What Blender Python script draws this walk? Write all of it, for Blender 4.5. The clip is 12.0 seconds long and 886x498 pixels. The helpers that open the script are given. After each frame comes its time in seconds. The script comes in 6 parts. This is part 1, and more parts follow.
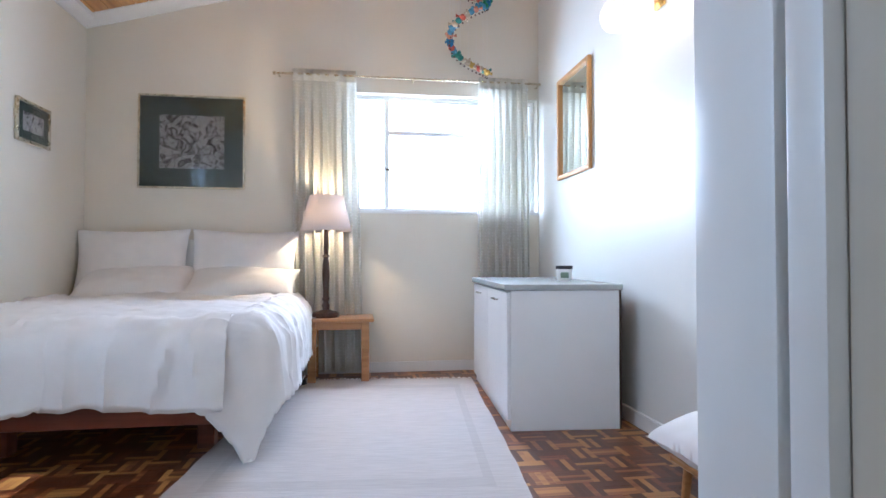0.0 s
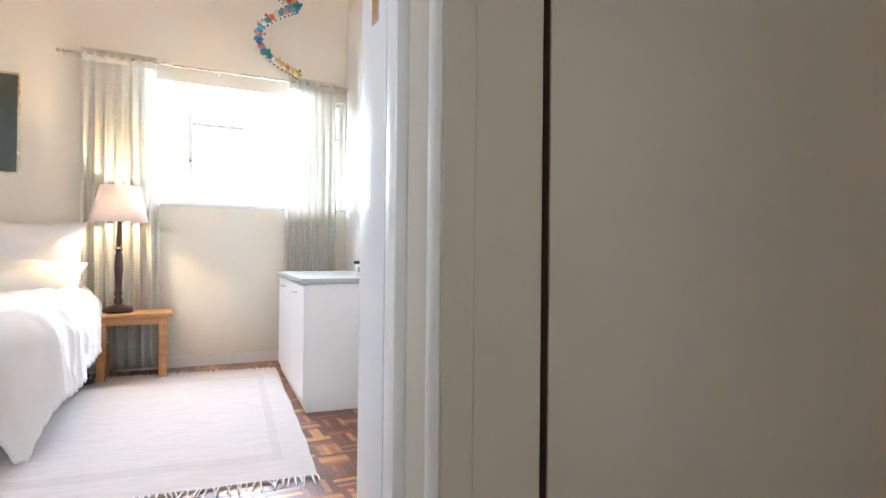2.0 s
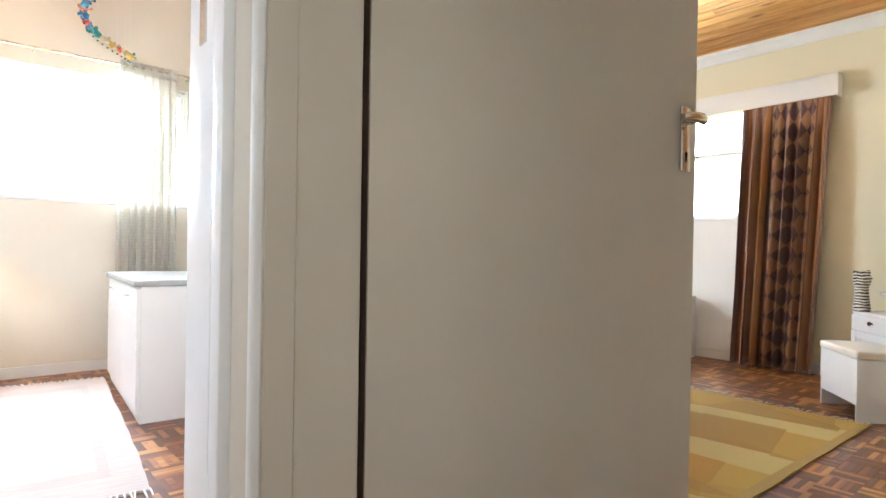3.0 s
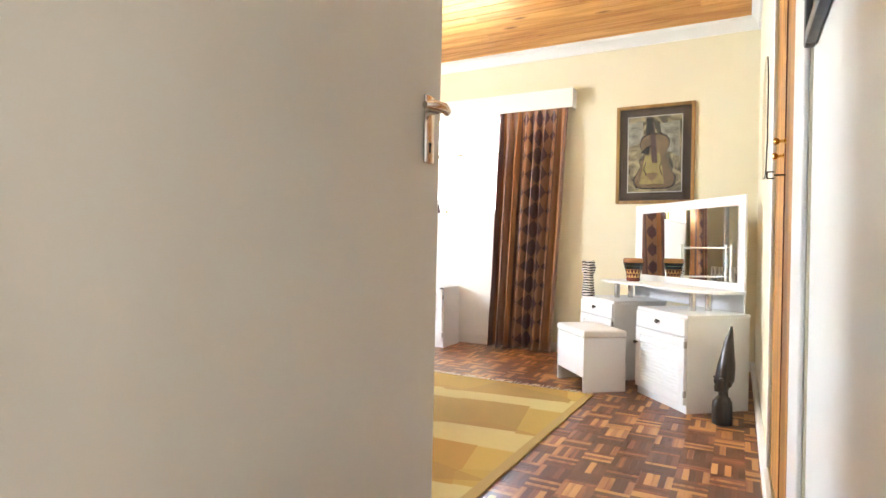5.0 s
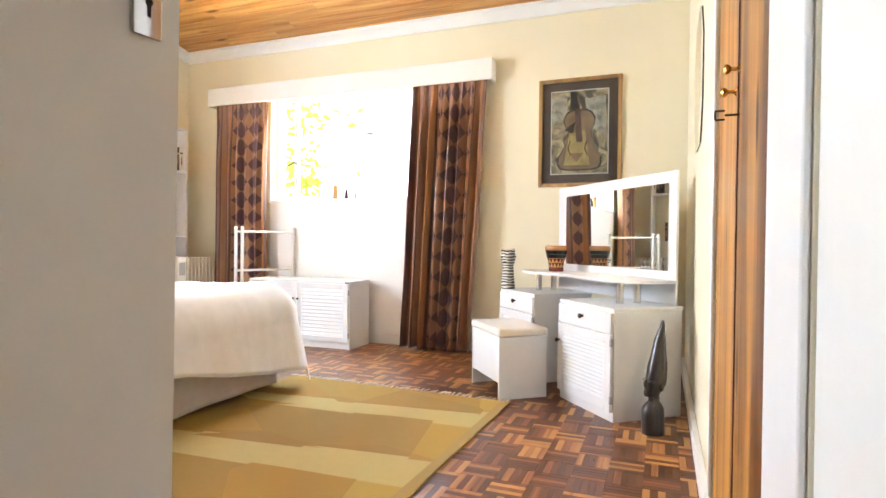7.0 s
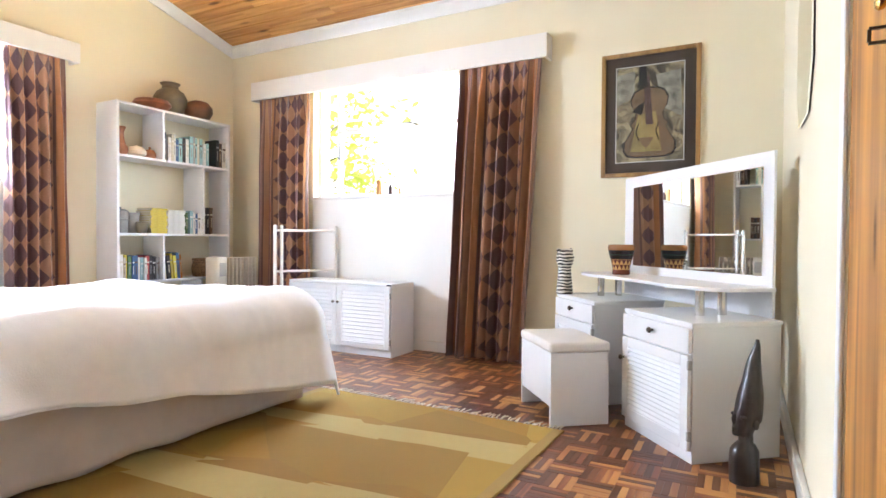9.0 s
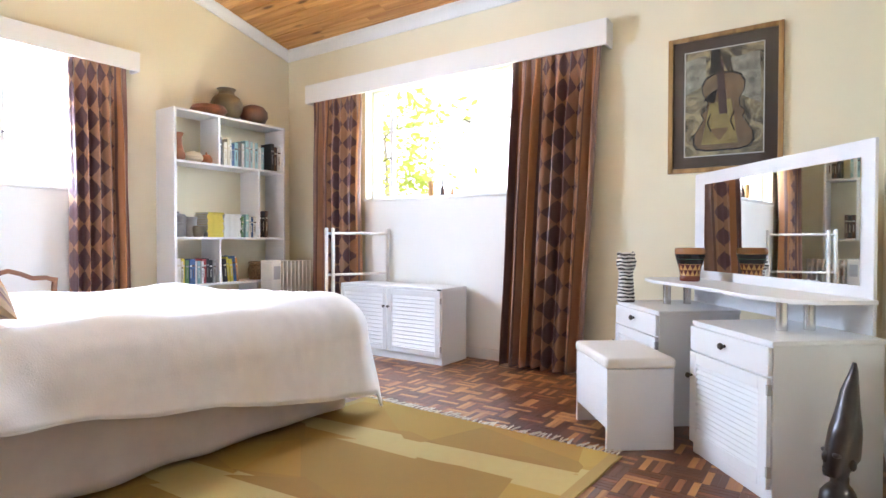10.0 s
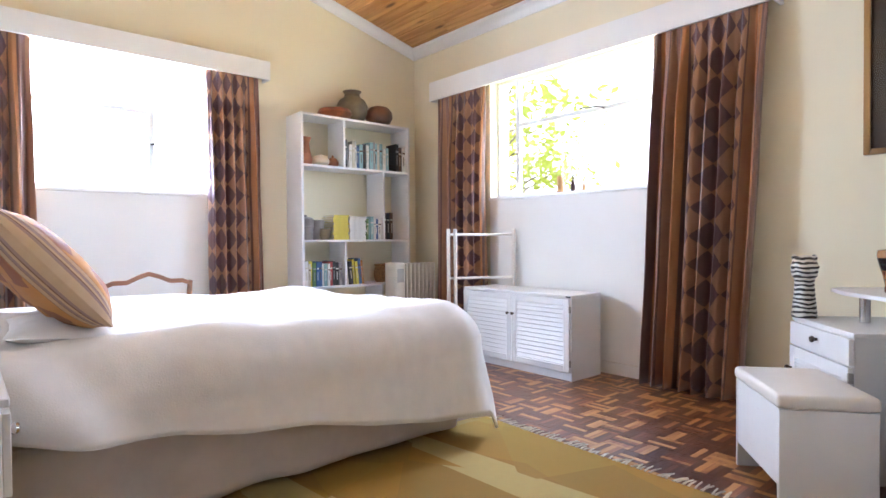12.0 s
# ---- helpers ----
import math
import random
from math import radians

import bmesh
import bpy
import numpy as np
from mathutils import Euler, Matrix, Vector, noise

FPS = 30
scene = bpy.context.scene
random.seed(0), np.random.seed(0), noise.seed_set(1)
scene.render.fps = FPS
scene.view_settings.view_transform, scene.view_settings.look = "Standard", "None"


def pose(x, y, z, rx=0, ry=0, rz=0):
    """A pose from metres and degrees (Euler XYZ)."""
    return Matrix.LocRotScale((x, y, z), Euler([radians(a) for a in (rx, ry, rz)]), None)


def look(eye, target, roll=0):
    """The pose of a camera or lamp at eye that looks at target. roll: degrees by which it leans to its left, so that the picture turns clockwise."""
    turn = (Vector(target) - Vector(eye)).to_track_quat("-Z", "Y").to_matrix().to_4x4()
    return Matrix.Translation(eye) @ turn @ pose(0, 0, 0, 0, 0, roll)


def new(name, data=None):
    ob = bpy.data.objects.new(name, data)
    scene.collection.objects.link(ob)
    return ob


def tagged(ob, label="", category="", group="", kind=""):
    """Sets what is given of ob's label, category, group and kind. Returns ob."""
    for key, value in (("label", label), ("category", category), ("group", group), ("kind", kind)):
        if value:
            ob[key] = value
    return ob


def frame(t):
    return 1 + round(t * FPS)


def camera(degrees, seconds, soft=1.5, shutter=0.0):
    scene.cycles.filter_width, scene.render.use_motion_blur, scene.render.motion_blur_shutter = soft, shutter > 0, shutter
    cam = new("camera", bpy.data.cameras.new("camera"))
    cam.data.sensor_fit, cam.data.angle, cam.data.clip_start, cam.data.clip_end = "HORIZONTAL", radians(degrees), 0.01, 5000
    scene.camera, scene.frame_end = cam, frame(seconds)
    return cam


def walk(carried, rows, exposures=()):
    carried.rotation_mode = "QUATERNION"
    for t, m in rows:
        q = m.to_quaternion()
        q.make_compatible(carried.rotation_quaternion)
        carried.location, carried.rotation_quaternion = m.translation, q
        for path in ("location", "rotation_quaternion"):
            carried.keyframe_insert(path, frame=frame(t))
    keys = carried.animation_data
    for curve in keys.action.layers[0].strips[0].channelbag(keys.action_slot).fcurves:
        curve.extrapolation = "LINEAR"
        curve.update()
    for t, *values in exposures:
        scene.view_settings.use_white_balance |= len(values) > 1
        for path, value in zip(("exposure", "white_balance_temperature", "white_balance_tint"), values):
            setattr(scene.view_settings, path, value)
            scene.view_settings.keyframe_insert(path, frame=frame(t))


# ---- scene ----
cam = camera(76.4, 12.0)
PATH = [
    (0, (-5.539, -4.331, 0.929), (-5.242, -2.353, 0.971), -0.0),
    (0.5, (-5.521, -4.414, 0.933), (-5.123, -2.454, 0.967), 0.0),
    (1, (-5.497, -4.518, 0.928), (-4.975, -2.589, 0.959), 0.2),
    (1.5, (-5.484, -4.627, 0.951), (-4.784, -2.753, 0.968), 0.4),
    (2, (-5.467, -4.695, 0.956), (-4.587, -2.9, 0.972), 0.6),
    (2.5, (-5.466, -4.747, 0.977), (-4.386, -3.064, 0.984), 0.7),
    (3, (-5.467, -4.803, 0.99), (-4.171, -3.28, 0.996), 0.8),
    (3.5, (-5.443, -4.822, 1.003), (-3.977, -3.462, 1.003), 0.9),
    (5.3, (-5.192, -4.756, 1.0), (-3.384, -3.901, 0.985), 0.9),
    (5.5, (-5.13, -4.74, 0.993), (-3.301, -3.931, 0.978), 0.9),
    (6, (-4.98, -4.736, 0.96), (-3.129, -3.98, 0.943), 0.8),
    (6.5, (-4.791, -4.736, 0.947), (-2.927, -4.012, 0.92), 0.9),
    (6.7, (-4.724, -4.746, 0.94), (-2.859, -4.024, 0.915), 0.7),
    (8.3, (-4.296, -4.719, 0.926), (-2.469, -3.905, 0.898), 0.6),
    (8.5, (-4.268, -4.708, 0.933), (-2.455, -3.865, 0.901), 0.5),
    (9, (-4.15, -4.697, 0.939), (-2.386, -3.756, 0.908), 0.4),
    (9.5, (-4.027, -4.706, 0.948), (-2.325, -3.657, 0.917), 0.3),
    (10, (-3.918, -4.696, 0.962), (-2.278, -3.552, 0.929), 0.1),
    (10.5, (-3.829, -4.67, 0.979), (-2.249, -3.444, 0.944), -0.0),
    (11, (-3.726, -4.641, 0.982), (-2.229, -3.315, 0.945), -0.2),
    (11.5, (-3.645, -4.594, 0.98), (-2.234, -3.177, 0.944), -0.2),
    (12, (-3.569, -4.57, 0.975), (-2.263, -3.055, 0.942), -0.4),
]
walk(cam, [(t, look(eye, target, roll)) for t, eye, target, roll in PATH],
     [(0.0, -0.34, 5250, 10), (1.0, -0.12, 5600, 10), (1.5, 0.08, 5800, 10), (2.5, 0.46, 6100, 10), (3.7, 0.98, 6250, 11), (5.3, 1.40, 6250, 12), (6.7, 1.30, 6200, 13), (8.3, 1.16, 5900, 13), (9.5, 1.03, 5550, 14), (12.0, 0.69, 5400, 16)])  # WALKEND

# ---- world and light ----
world = bpy.data.worlds.new("sky")
scene.world = world
world.use_nodes = True
wt = world.node_tree
sky = wt.nodes.new("ShaderNodeTexSky")
sky.sky_type = "NISHITA"
sky.sun_disc = False
sky.sun_elevation = radians(52)
sky.sun_rotation = radians(200)
wt.links.new(sky.outputs[0], wt.nodes["Background"].inputs[0])
wt.nodes["Background"].inputs[1].default_value = 0.15

sun = bpy.data.lights.new("sun", "SUN")
sun.energy, sun.angle, sun.color = 5.0, radians(0.5), (1.0, 0.95, 0.86)
new("sun", sun).matrix_world = look((0, 0, 8), (0.62 * 0.6, 0.79 * 0.6, 8 - 0.85))


def window_light(name, eye, target, w, h, power, color):
    d = bpy.data.lights.new(name, "AREA")
    d.shape, d.size, d.size_y, d.energy, d.color = "RECTANGLE", w, h, power, color
    new(name, d).matrix_world = look(eye, target)


window_light("daylight_east", (0.95, -1.95, 2.86), (-1.3, -2.0, 0.75), 2.0, 0.9, 160, (0.68, 0.84, 1.0))
window_light("garden_bounce_east", (0.62, -1.95, 0.95), (-1.6, -1.7, 2.75), 1.9, 0.8, 125, (1.0, 0.88, 0.45))
window_light("daylight_north", (-2.62, 0.22, 1.85), (-2.62, -2, 1.2), 1.15, 0.95, 92, (0.84, 0.92, 1.0))
window_light("daylight_guest", (-4.95, 0.64, 1.85), (-5.45, -2, 1.2), 1.2, 0.95, 140, (0.80, 0.88, 1.0))
window_light("daylight_guest_west", (-7.87, -3.0, 1.80), (-5.4, -2.6, 1.6), 1.0, 0.9, 22, (0.62, 0.78, 1.0))
# fill lamp added behind an unseen opening to brighten the door leaf
window_light("fill_passage", (-6.3, -6.46, 1.75), (-6.1, -4, 1.2), 1.1, 1.1, 4.0, (1.0, 0.94, 0.82))

# ---- materials ----
MATS = {}


def material(name, color, rough=0.6, metal=0.0, var=0.08, scale=6.0, bump=0.0, bump_scale=60.0, color2=None, spec=0.5, coat=0.0, fine=0.0):
    """Principled paint with two scales of variation and fine relief, in metres."""
    if name in MATS:
        return MATS[name]
    m = bpy.data.materials.new(name)
    m.use_nodes = True
    t = m.node_tree
    p = t.nodes["Principled BSDF"]
    co = t.nodes.new("ShaderNodeTexCoord")
    n1 = t.nodes.new("ShaderNodeTexNoise")
    n1.inputs["Scale"].default_value, n1.inputs["Detail"].default_value = scale, 6
    t.links.new(co.outputs["Object"], n1.inputs["Vector"])
    mix = t.nodes.new("ShaderNodeMix")
    mix.data_type = "RGBA"
    c2 = color2 or tuple(max(0.0, c * (1 - var * 2)) for c in color)
    mix.inputs["A"].default_value = (*color, 1)
    mix.inputs["B"].default_value = (*c2, 1)
    ramp = t.nodes.new("ShaderNodeMapRange")
    ramp.inputs["From Min"].default_value, ramp.inputs["From Max"].default_value = 0.35, 0.7
    t.links.new(n1.outputs["Fac"], ramp.inputs["Value"])
    t.links.new(ramp.outputs[0], mix.inputs["Factor"])
    t.links.new(mix.outputs["Result"], p.inputs["Base Color"])
    n2 = t.nodes.new("ShaderNodeTexNoise")
    n2.inputs["Scale"].default_value, n2.inputs["Detail"].default_value = bump_scale, 4
    t.links.new(co.outputs["Object"], n2.inputs["Vector"])
    r = t.nodes.new("ShaderNodeMapRange")
    r.inputs["To Min"].default_value, r.inputs["To Max"].default_value = max(0.02, rough - 0.07), min(1.0, rough + 0.07)
    t.links.new(n2.outputs["Fac"], r.inputs["Value"])
    t.links.new(r.outputs[0], p.inputs["Roughness"])
    if bump:
        b = t.nodes.new("ShaderNodeBump")
        b.inputs["Strength"].default_value, b.inputs["Distance"].default_value = bump, 0.002
        t.links.new(n2.outputs["Fac"], b.inputs["Height"])
        t.links.new(b.outputs[0], p.inputs["Normal"])
    p.inputs["Metallic"].default_value = metal
    p.inputs["Specular IOR Level"].default_value = spec
    p.inputs["Coat Weight"].default_value = coat
    MATS[name] = m
    return m


def wood(name, dark, light, axis="X", rough=0.35, scale=1.0, rand=0.0, knots=False, island=False, coat=0.0, mid=None, even=1.0):
    """Wood with grain along one axis of the object, varied piece by piece."""
    m = bpy.data.materials.new(name)
    m.use_nodes = True
    t = m.node_tree
    p = t.nodes["Principled BSDF"]
    co = t.nodes.new("ShaderNodeTexCoord")
    mp = t.nodes.new("ShaderNodeMapping")
    s = {"X": (1.2, 22, 22), "Y": (22, 1.2, 22), "Z": (22, 22, 1.2)}[axis]
    mp.inputs["Scale"].default_value = [v * scale for v in s]
    t.links.new(co.outputs["Object"], mp.inputs["Vector"])
    if rand:
        src = t.nodes.new("ShaderNodeNewGeometry").outputs["Random Per Island"] if island else t.nodes.new("ShaderNodeObjectInfo").outputs["Random"]
        mul = t.nodes.new("ShaderNodeMath")
        mul.operation, mul.inputs[1].default_value = "MULTIPLY", 37.0
        t.links.new(src, mul.inputs[0])
        t.links.new(mul.outputs[0], mp.inputs["Location"])
    n = t.nodes.new("ShaderNodeTexNoise")
    n.inputs["Scale"].default_value, n.inputs["Detail"].default_value, n.inputs["Distortion"].default_value = 1.0, 8, 0.6
    t.links.new(mp.outputs[0], n.inputs["Vector"])
    add = n.outputs["Fac"]
    if rand:
        r = t.nodes.new("ShaderNodeMapRange")
        r.inputs["To Min"].default_value, r.inputs["To Max"].default_value = -rand, rand
        t.links.new(src, r.inputs["Value"])
        a = t.nodes.new("ShaderNodeMath")
        ev = t.nodes.new("ShaderNodeMapRange")
        ev.inputs["To Min"].default_value, ev.inputs["To Max"].default_value = 0.5 - 0.5 * even, 0.5 + 0.5 * even
        t.links.new(n.outputs["Fac"], ev.inputs["Value"])
        t.links.new(ev.outputs[0], a.inputs[0])
        t.links.new(r.outputs[0], a.inputs[1])
        add = a.outputs[0]
    cr = t.nodes.new("ShaderNodeValToRGB")
    cr.color_ramp.elements[0].position, cr.color_ramp.elements[1].position = 0.3, 0.72
    cr.color_ramp.elements[0].color, cr.color_ramp.elements[1].color = (*dark, 1), (*light, 1)
    if mid:
        cr.color_ramp.elements[0].position, cr.color_ramp.elements[1].position = 0.22, 0.80
        for q, k in ((0.55, 0.8), (0.64, 1.35)):
            el = cr.color_ramp.elements.new(q)
            el.color = (*[c * k for c in mid], 1)
    t.links.new(add, cr.inputs[0])
    col = cr.outputs[0]
    if knots:
        mp2 = t.nodes.new("ShaderNodeMapping")
        k = {"X": (1.6, 7, 7), "Y": (7, 1.6, 7), "Z": (7, 7, 1.6)}[axis]
        mp2.inputs["Scale"].default_value = k
        t.links.new(co.outputs["Object"], mp2.inputs["Vector"])
        v = t.nodes.new("ShaderNodeTexVoronoi")
        v.inputs["Scale"].default_value = 1.0
        t.links.new(mp2.outputs[0], v.inputs["Vector"])
        kr = t.nodes.new("ShaderNodeMapRange")
        kr.inputs["From Min"].default_value, kr.inputs["From Max"].default_value = 0.16, 0.07
        t.links.new(v.outputs["Distance"], kr.inputs["Value"])
        mx = t.nodes.new("ShaderNodeMix")
        mx.data_type = "RGBA"
        t.links.new(kr.outputs[0], mx.inputs["Factor"])
        t.links.new(col, mx.inputs["A"])
        mx.inputs["B"].default_value = (dark[0] * 0.35, dark[1] * 0.28, dark[2] * 0.25, 1)
        col = mx.outputs["Result"]
    t.links.new(col, p.inputs["Base Color"])
    rr = t.nodes.new("ShaderNodeMapRange")
    rr.inputs["To Min"].default_value, rr.inputs["To Max"].default_value = rough - 0.08, rough + 0.12
    t.links.new(n.outputs["Fac"], rr.inputs["Value"])
    t.links.new(rr.outputs[0], p.inputs["Roughness"])
    b = t.nodes.new("ShaderNodeBump")
    b.inputs["Strength"].default_value, b.inputs["Distance"].default_value = 0.15, 0.002
    t.links.new(n.outputs["Fac"], b.inputs["Height"])
    t.links.new(b.outputs[0], p.inputs["Normal"])
    p.inputs["Coat Weight"].default_value = coat
    p.inputs["Coat Roughness"].default_value = 0.2
    MATS[name] = m
    return m


CREAM = material("cream_wall_paint", (0.82, 0.76, 0.575), 0.75, var=0.02, scale=1.3, bump=0.12, bump_scale=90, color2=(0.79, 0.73, 0.54))
OFFWHITE = material("offwhite_wall_paint", (0.78, 0.74, 0.65), 0.7, var=0.02, scale=1.3, bump=0.12, bump_scale=90, color2=(0.74, 0.70, 0.60))
GLOSSWALL = material("eggshell_wall_paint", (0.80, 0.80, 0.76), 0.38, var=0.02, scale=1.3, bump=0.2, bump_scale=45)
WHITE = material("white_gloss_paint", (0.82, 0.82, 0.80), 0.32, var=0.02, scale=4, bump=0.06, bump_scale=50)
# beige paint, darkened further to take in shade on the passage side
DOORPAINT = material("door_paint_shaded", (0.60, 0.545, 0.445), 0.42, var=0.03, scale=2.5, bump=0.1, bump_scale=70)
MELAMINE = material("white_melamine", (0.78, 0.78, 0.785), 0.3, var=0.015, scale=5, bump=0.03, bump_scale=120)
# dark brown puts the shade of narrow gaps into the colour
GAPSHADE = material("gap_shade_brown", (0.08, 0.045, 0.027), 0.8, var=0.2, scale=20)
PANEL = material("white_board_panel", (0.84, 0.84, 0.82), 0.55, var=0.015, scale=2, bump=0.05, bump_scale=80)
PINE = wood("varnished_pine_board", (0.40, 0.165, 0.035), (0.72, 0.39, 0.125), "Y", 0.33, 1.0, 0.12, True, True, coat=0.2)
PINEZ = wood("varnished_pine_door", (0.11, 0.032, 0.006), (0.66, 0.32, 0.075), "Z", 0.4, 0.5, 0.10, True)
PINEZ.node_tree.nodes["Principled BSDF"].inputs["Specular IOR Level"].default_value = 0.2
PARQ = wood("parquet_finger_wood", (0.092, 0.027, 0.011), (0.50, 0.25, 0.072), "X", 0.3, 1.5, 0.38, coat=0.12, mid=(0.18, 0.056, 0.021), even=0.4)
PARQI = wood("parquet_finger_wood_far", (0.092, 0.027, 0.011), (0.50, 0.25, 0.072), "X", 0.3, 1.5, 0.38, island=True, coat=0.12, mid=(0.18, 0.056, 0.021), even=0.4)
GROUT = material("parquet_joint", (0.07, 0.030, 0.016), 0.7)
CHROME = material("satin_chrome", (0.62, 0.60, 0.57), 0.22, 1.0, var=0.03, scale=30)
BRASS = material("polished_brass", (0.72, 0.50, 0.17), 0.2, 1.0, var=0.05, scale=30)
# near-black stands in for shade inside the keyhole and wardrobe
BLACK = material("void_shade", (0.012, 0.010, 0.009), 0.9)

# ---- helpers for building ----


def box(bm, x0, y0, z0, x1, y1, z1, bevel=0.0, seg=1):
    vs = [bm.verts.new((x, y, z)) for z in (z0, z1) for x, y in ((x0, y0), (x1, y0), (x1, y1), (x0, y1))]
    fs = [bm.faces.new([vs[i] for i in q]) for q in ((3, 2, 1, 0), (4, 5, 6, 7), (0, 1, 5, 4), (1, 2, 6, 5), (2, 3, 7, 6), (3, 0, 4, 7))]
    if bevel:
        es = list({e for f in fs for e in f.edges})
        bmesh.ops.bevel(bm, geom=es, offset=bevel, segments=seg, profile=0.5, affect="EDGES")
    return bm


def boxes(*rows, bevel=0.0, seg=1):
    bm = bmesh.new()
    for r in rows:
        box(bm, *r, bevel=bevel, seg=seg)
    return bm


def prism(bm, pts, axis, a0, a1):
    """A polygon pushed along an axis from a0 to a1. pts: pairs in the two other axes, in order."""
    def at(p, a):
        return {"x": (a, p[0], p[1]), "y": (p[0], a, p[1]), "z": (p[0], p[1], a)}[axis]
    lo, hi = [bm.verts.new(at(p, a0)) for p in pts], [bm.verts.new(at(p, a1)) for p in pts]
    bm.faces.new(lo[::-1]), bm.faces.new(hi)
    for i in range(len(pts)):
        j = (i + 1) % len(pts)
        bm.faces.new((lo[i], lo[j], hi[j], hi[i]))
    return bm


def lathe(bm, prof, n=28, cx=0.0, cy=0.0, z0=0.0, sx=1.0, sy=1.0):
    """A turned body from pairs of radius and height."""
    rings = []
    for r, z in prof:
        rings.append([bm.verts.new((cx + sx * r * math.cos(2 * math.pi * i / n), cy + sy * r * math.sin(2 * math.pi * i / n), z0 + z)) for i in range(n)])
    for a, b in zip(rings, rings[1:]):
        for i in range(n):
            bm.faces.new((a[i], a[(i + 1) % n], b[(i + 1) % n], b[i]))
    bm.faces.new(rings[0][::-1]), bm.faces.new(rings[-1])
    return bm


def tube(bm, pts, r, n=10, caps=True):
    """A round bar through points."""
    pts = [Vector(p) for p in pts]
    rings, side = [], None
    for i, p in enumerate(pts):
        d = (pts[min(i + 1, len(pts) - 1)] - pts[max(i - 1, 0)]).normalized()
        if side is None:
            side = d.cross(Vector((0, 0, 1)) if abs(d.z) < 0.9 else Vector((1, 0, 0))).normalized()
        side = (side - d * side.dot(d)).normalized()
        up = side.cross(d)
        rr = r[i] if isinstance(r, (list, tuple)) else r
        rings.append([bm.verts.new(p + rr * (math.cos(2 * math.pi * k / n) * side + math.sin(2 * math.pi * k / n) * up)) for k in range(n)])
    for a, b in zip(rings, rings[1:]):
        for k in range(n):
            bm.faces.new((a[k], a[(k + 1) % n], b[(k + 1) % n], b[k]))
    if caps:
        bm.faces.new(rings[0][::-1]), bm.faces.new(rings[-1])
    return bm


def ball(bm, x, y, z, r, n=14, sz=1.0):
    prof = [(max(1e-4, r * math.sin(math.pi * i / 10)), -sz * r * math.cos(math.pi * i / 10)) for i in range(11)]
    return lathe(bm, prof, n, x, y, z)


def part(name, bm, mat, parent=None, label="", smooth=True):
    me = bpy.data.meshes.new(name)
    bmesh.ops.recalc_face_normals(bm, faces=bm.faces[:])
    bm.to_mesh(me)
    bm.free()
    for m in (mat if isinstance(mat, (list, tuple)) else (mat,)):
        me.materials.append(m)
    if smooth:
        me.shade_smooth()
        me.set_sharp_from_angle(angle=radians(38))
    ob = new(name, me)
    ob.parent = parent
    if label:
        ob["label"] = label
    return ob


def thing(name, m, label, category, group="", kind=""):
    ob = new(name)
    ob.empty_display_size = 0.1
    ob.matrix_world = m
    return tagged(ob, label, category, group, kind)


def structure(name, bm, mat, label, category="wall"):
    return tagged(part(name, bm, mat), label, category, "", "structure")


# ---- the plan ----
EAVE, SLOPE, RIDGE = 2.885, 0.26, -3.91          # ceiling height at the eaves, its rise, the ridge's place
Y1, XL, XR = 0.42, -7.655, -3.965               # guest room: back wall, outer wall, partition
XP, YS = -3.85, -4.91                           # main room: partition, wardrobe wall
TOP = EAVE - SLOPE * RIDGE


def wall_bm(axis, p0, p1, a0, a1, z0, z1, holes=()):
    """A wall across an axis, from p0 to p1 thick and a0 to a1 long, with rectangular holes (a, a, z, z)."""
    bm = bmesh.new()
    cuts = sorted({a0, a1, *(h[0] for h in holes), *(h[1] for h in holes)})
    for c0, c1 in zip(cuts, cuts[1:]):
        zs = [(z0, z1)]
        for h in holes:
            if h[0] <= c0 and c1 <= h[1]:
                zs = [(z0, h[2]), (h[3], z1)]
        for b0, b1 in zs:
            if b1 - b0 > 1e-4:
                if axis == "x":
                    box(bm, p0, c0, b0, p1, c1, b1)
                else:
                    box(bm, c0, p0, b0, c1, p1, b1)
    return bm


WE = (-2.80, -1.08, 1.335, 2.36)     # main room, eaves window: y, y, z, z
WN = (-3.26, -2.03, 1.345, 2.34)     # main room, gable window: x, x, z, z
WW = (-3.55, -2.45, 1.35, 2.42)     # guest room, west window: y, y, z, z
WG = (-5.60, -3.99, 1.35, 2.345)    # guest room window: x, x, z, z

structure("wall_east", wall_bm("x", 0, 0.24, -5.16, 0.24, 0, EAVE, [WE]), CREAM, "cream painted plaster wall with a wide window")
bm = wall_bm("y", 0, 0.24, XP, 0, 0, EAVE, [WN])
prism(bm, [(XP, EAVE), (0, EAVE), (XP, EAVE - SLOPE * XP)], "y", 0, 0.24)
structure("wall_north", bm, CREAM, "cream painted gable wall under a sloping ceiling")
bm = wall_bm("y", -5.16, YS, XP, 0, 0, EAVE, [(-3.60, -2.54, 0.08, 2.42)])
prism(bm, [(XP, EAVE), (0, EAVE), (XP, EAVE - SLOPE * XP)], "y", -5.16, YS)
structure("wall_south", bm, CREAM, "cream painted wall with a built-in wardrobe")
structure("wall_partition", boxes((XR, -2.6, 0, XP, Y1 + 0.24, TOP), (-4.20, -2.72, 0, XP, -2.6, TOP), (-4.20, -3.935, 0, -4.08, -2.72, TOP)), OFFWHITE, "plastered partition between the two bedrooms")
structure("wall_header", boxes((XR, -5.16, 2.75, XP, -3.935, TOP)), CREAM, "plastered wall above the entrance recess")
bm = wall_bm("y", Y1, Y1 + 0.24, XL, XR, 0, EAVE - 0.05, [WG])
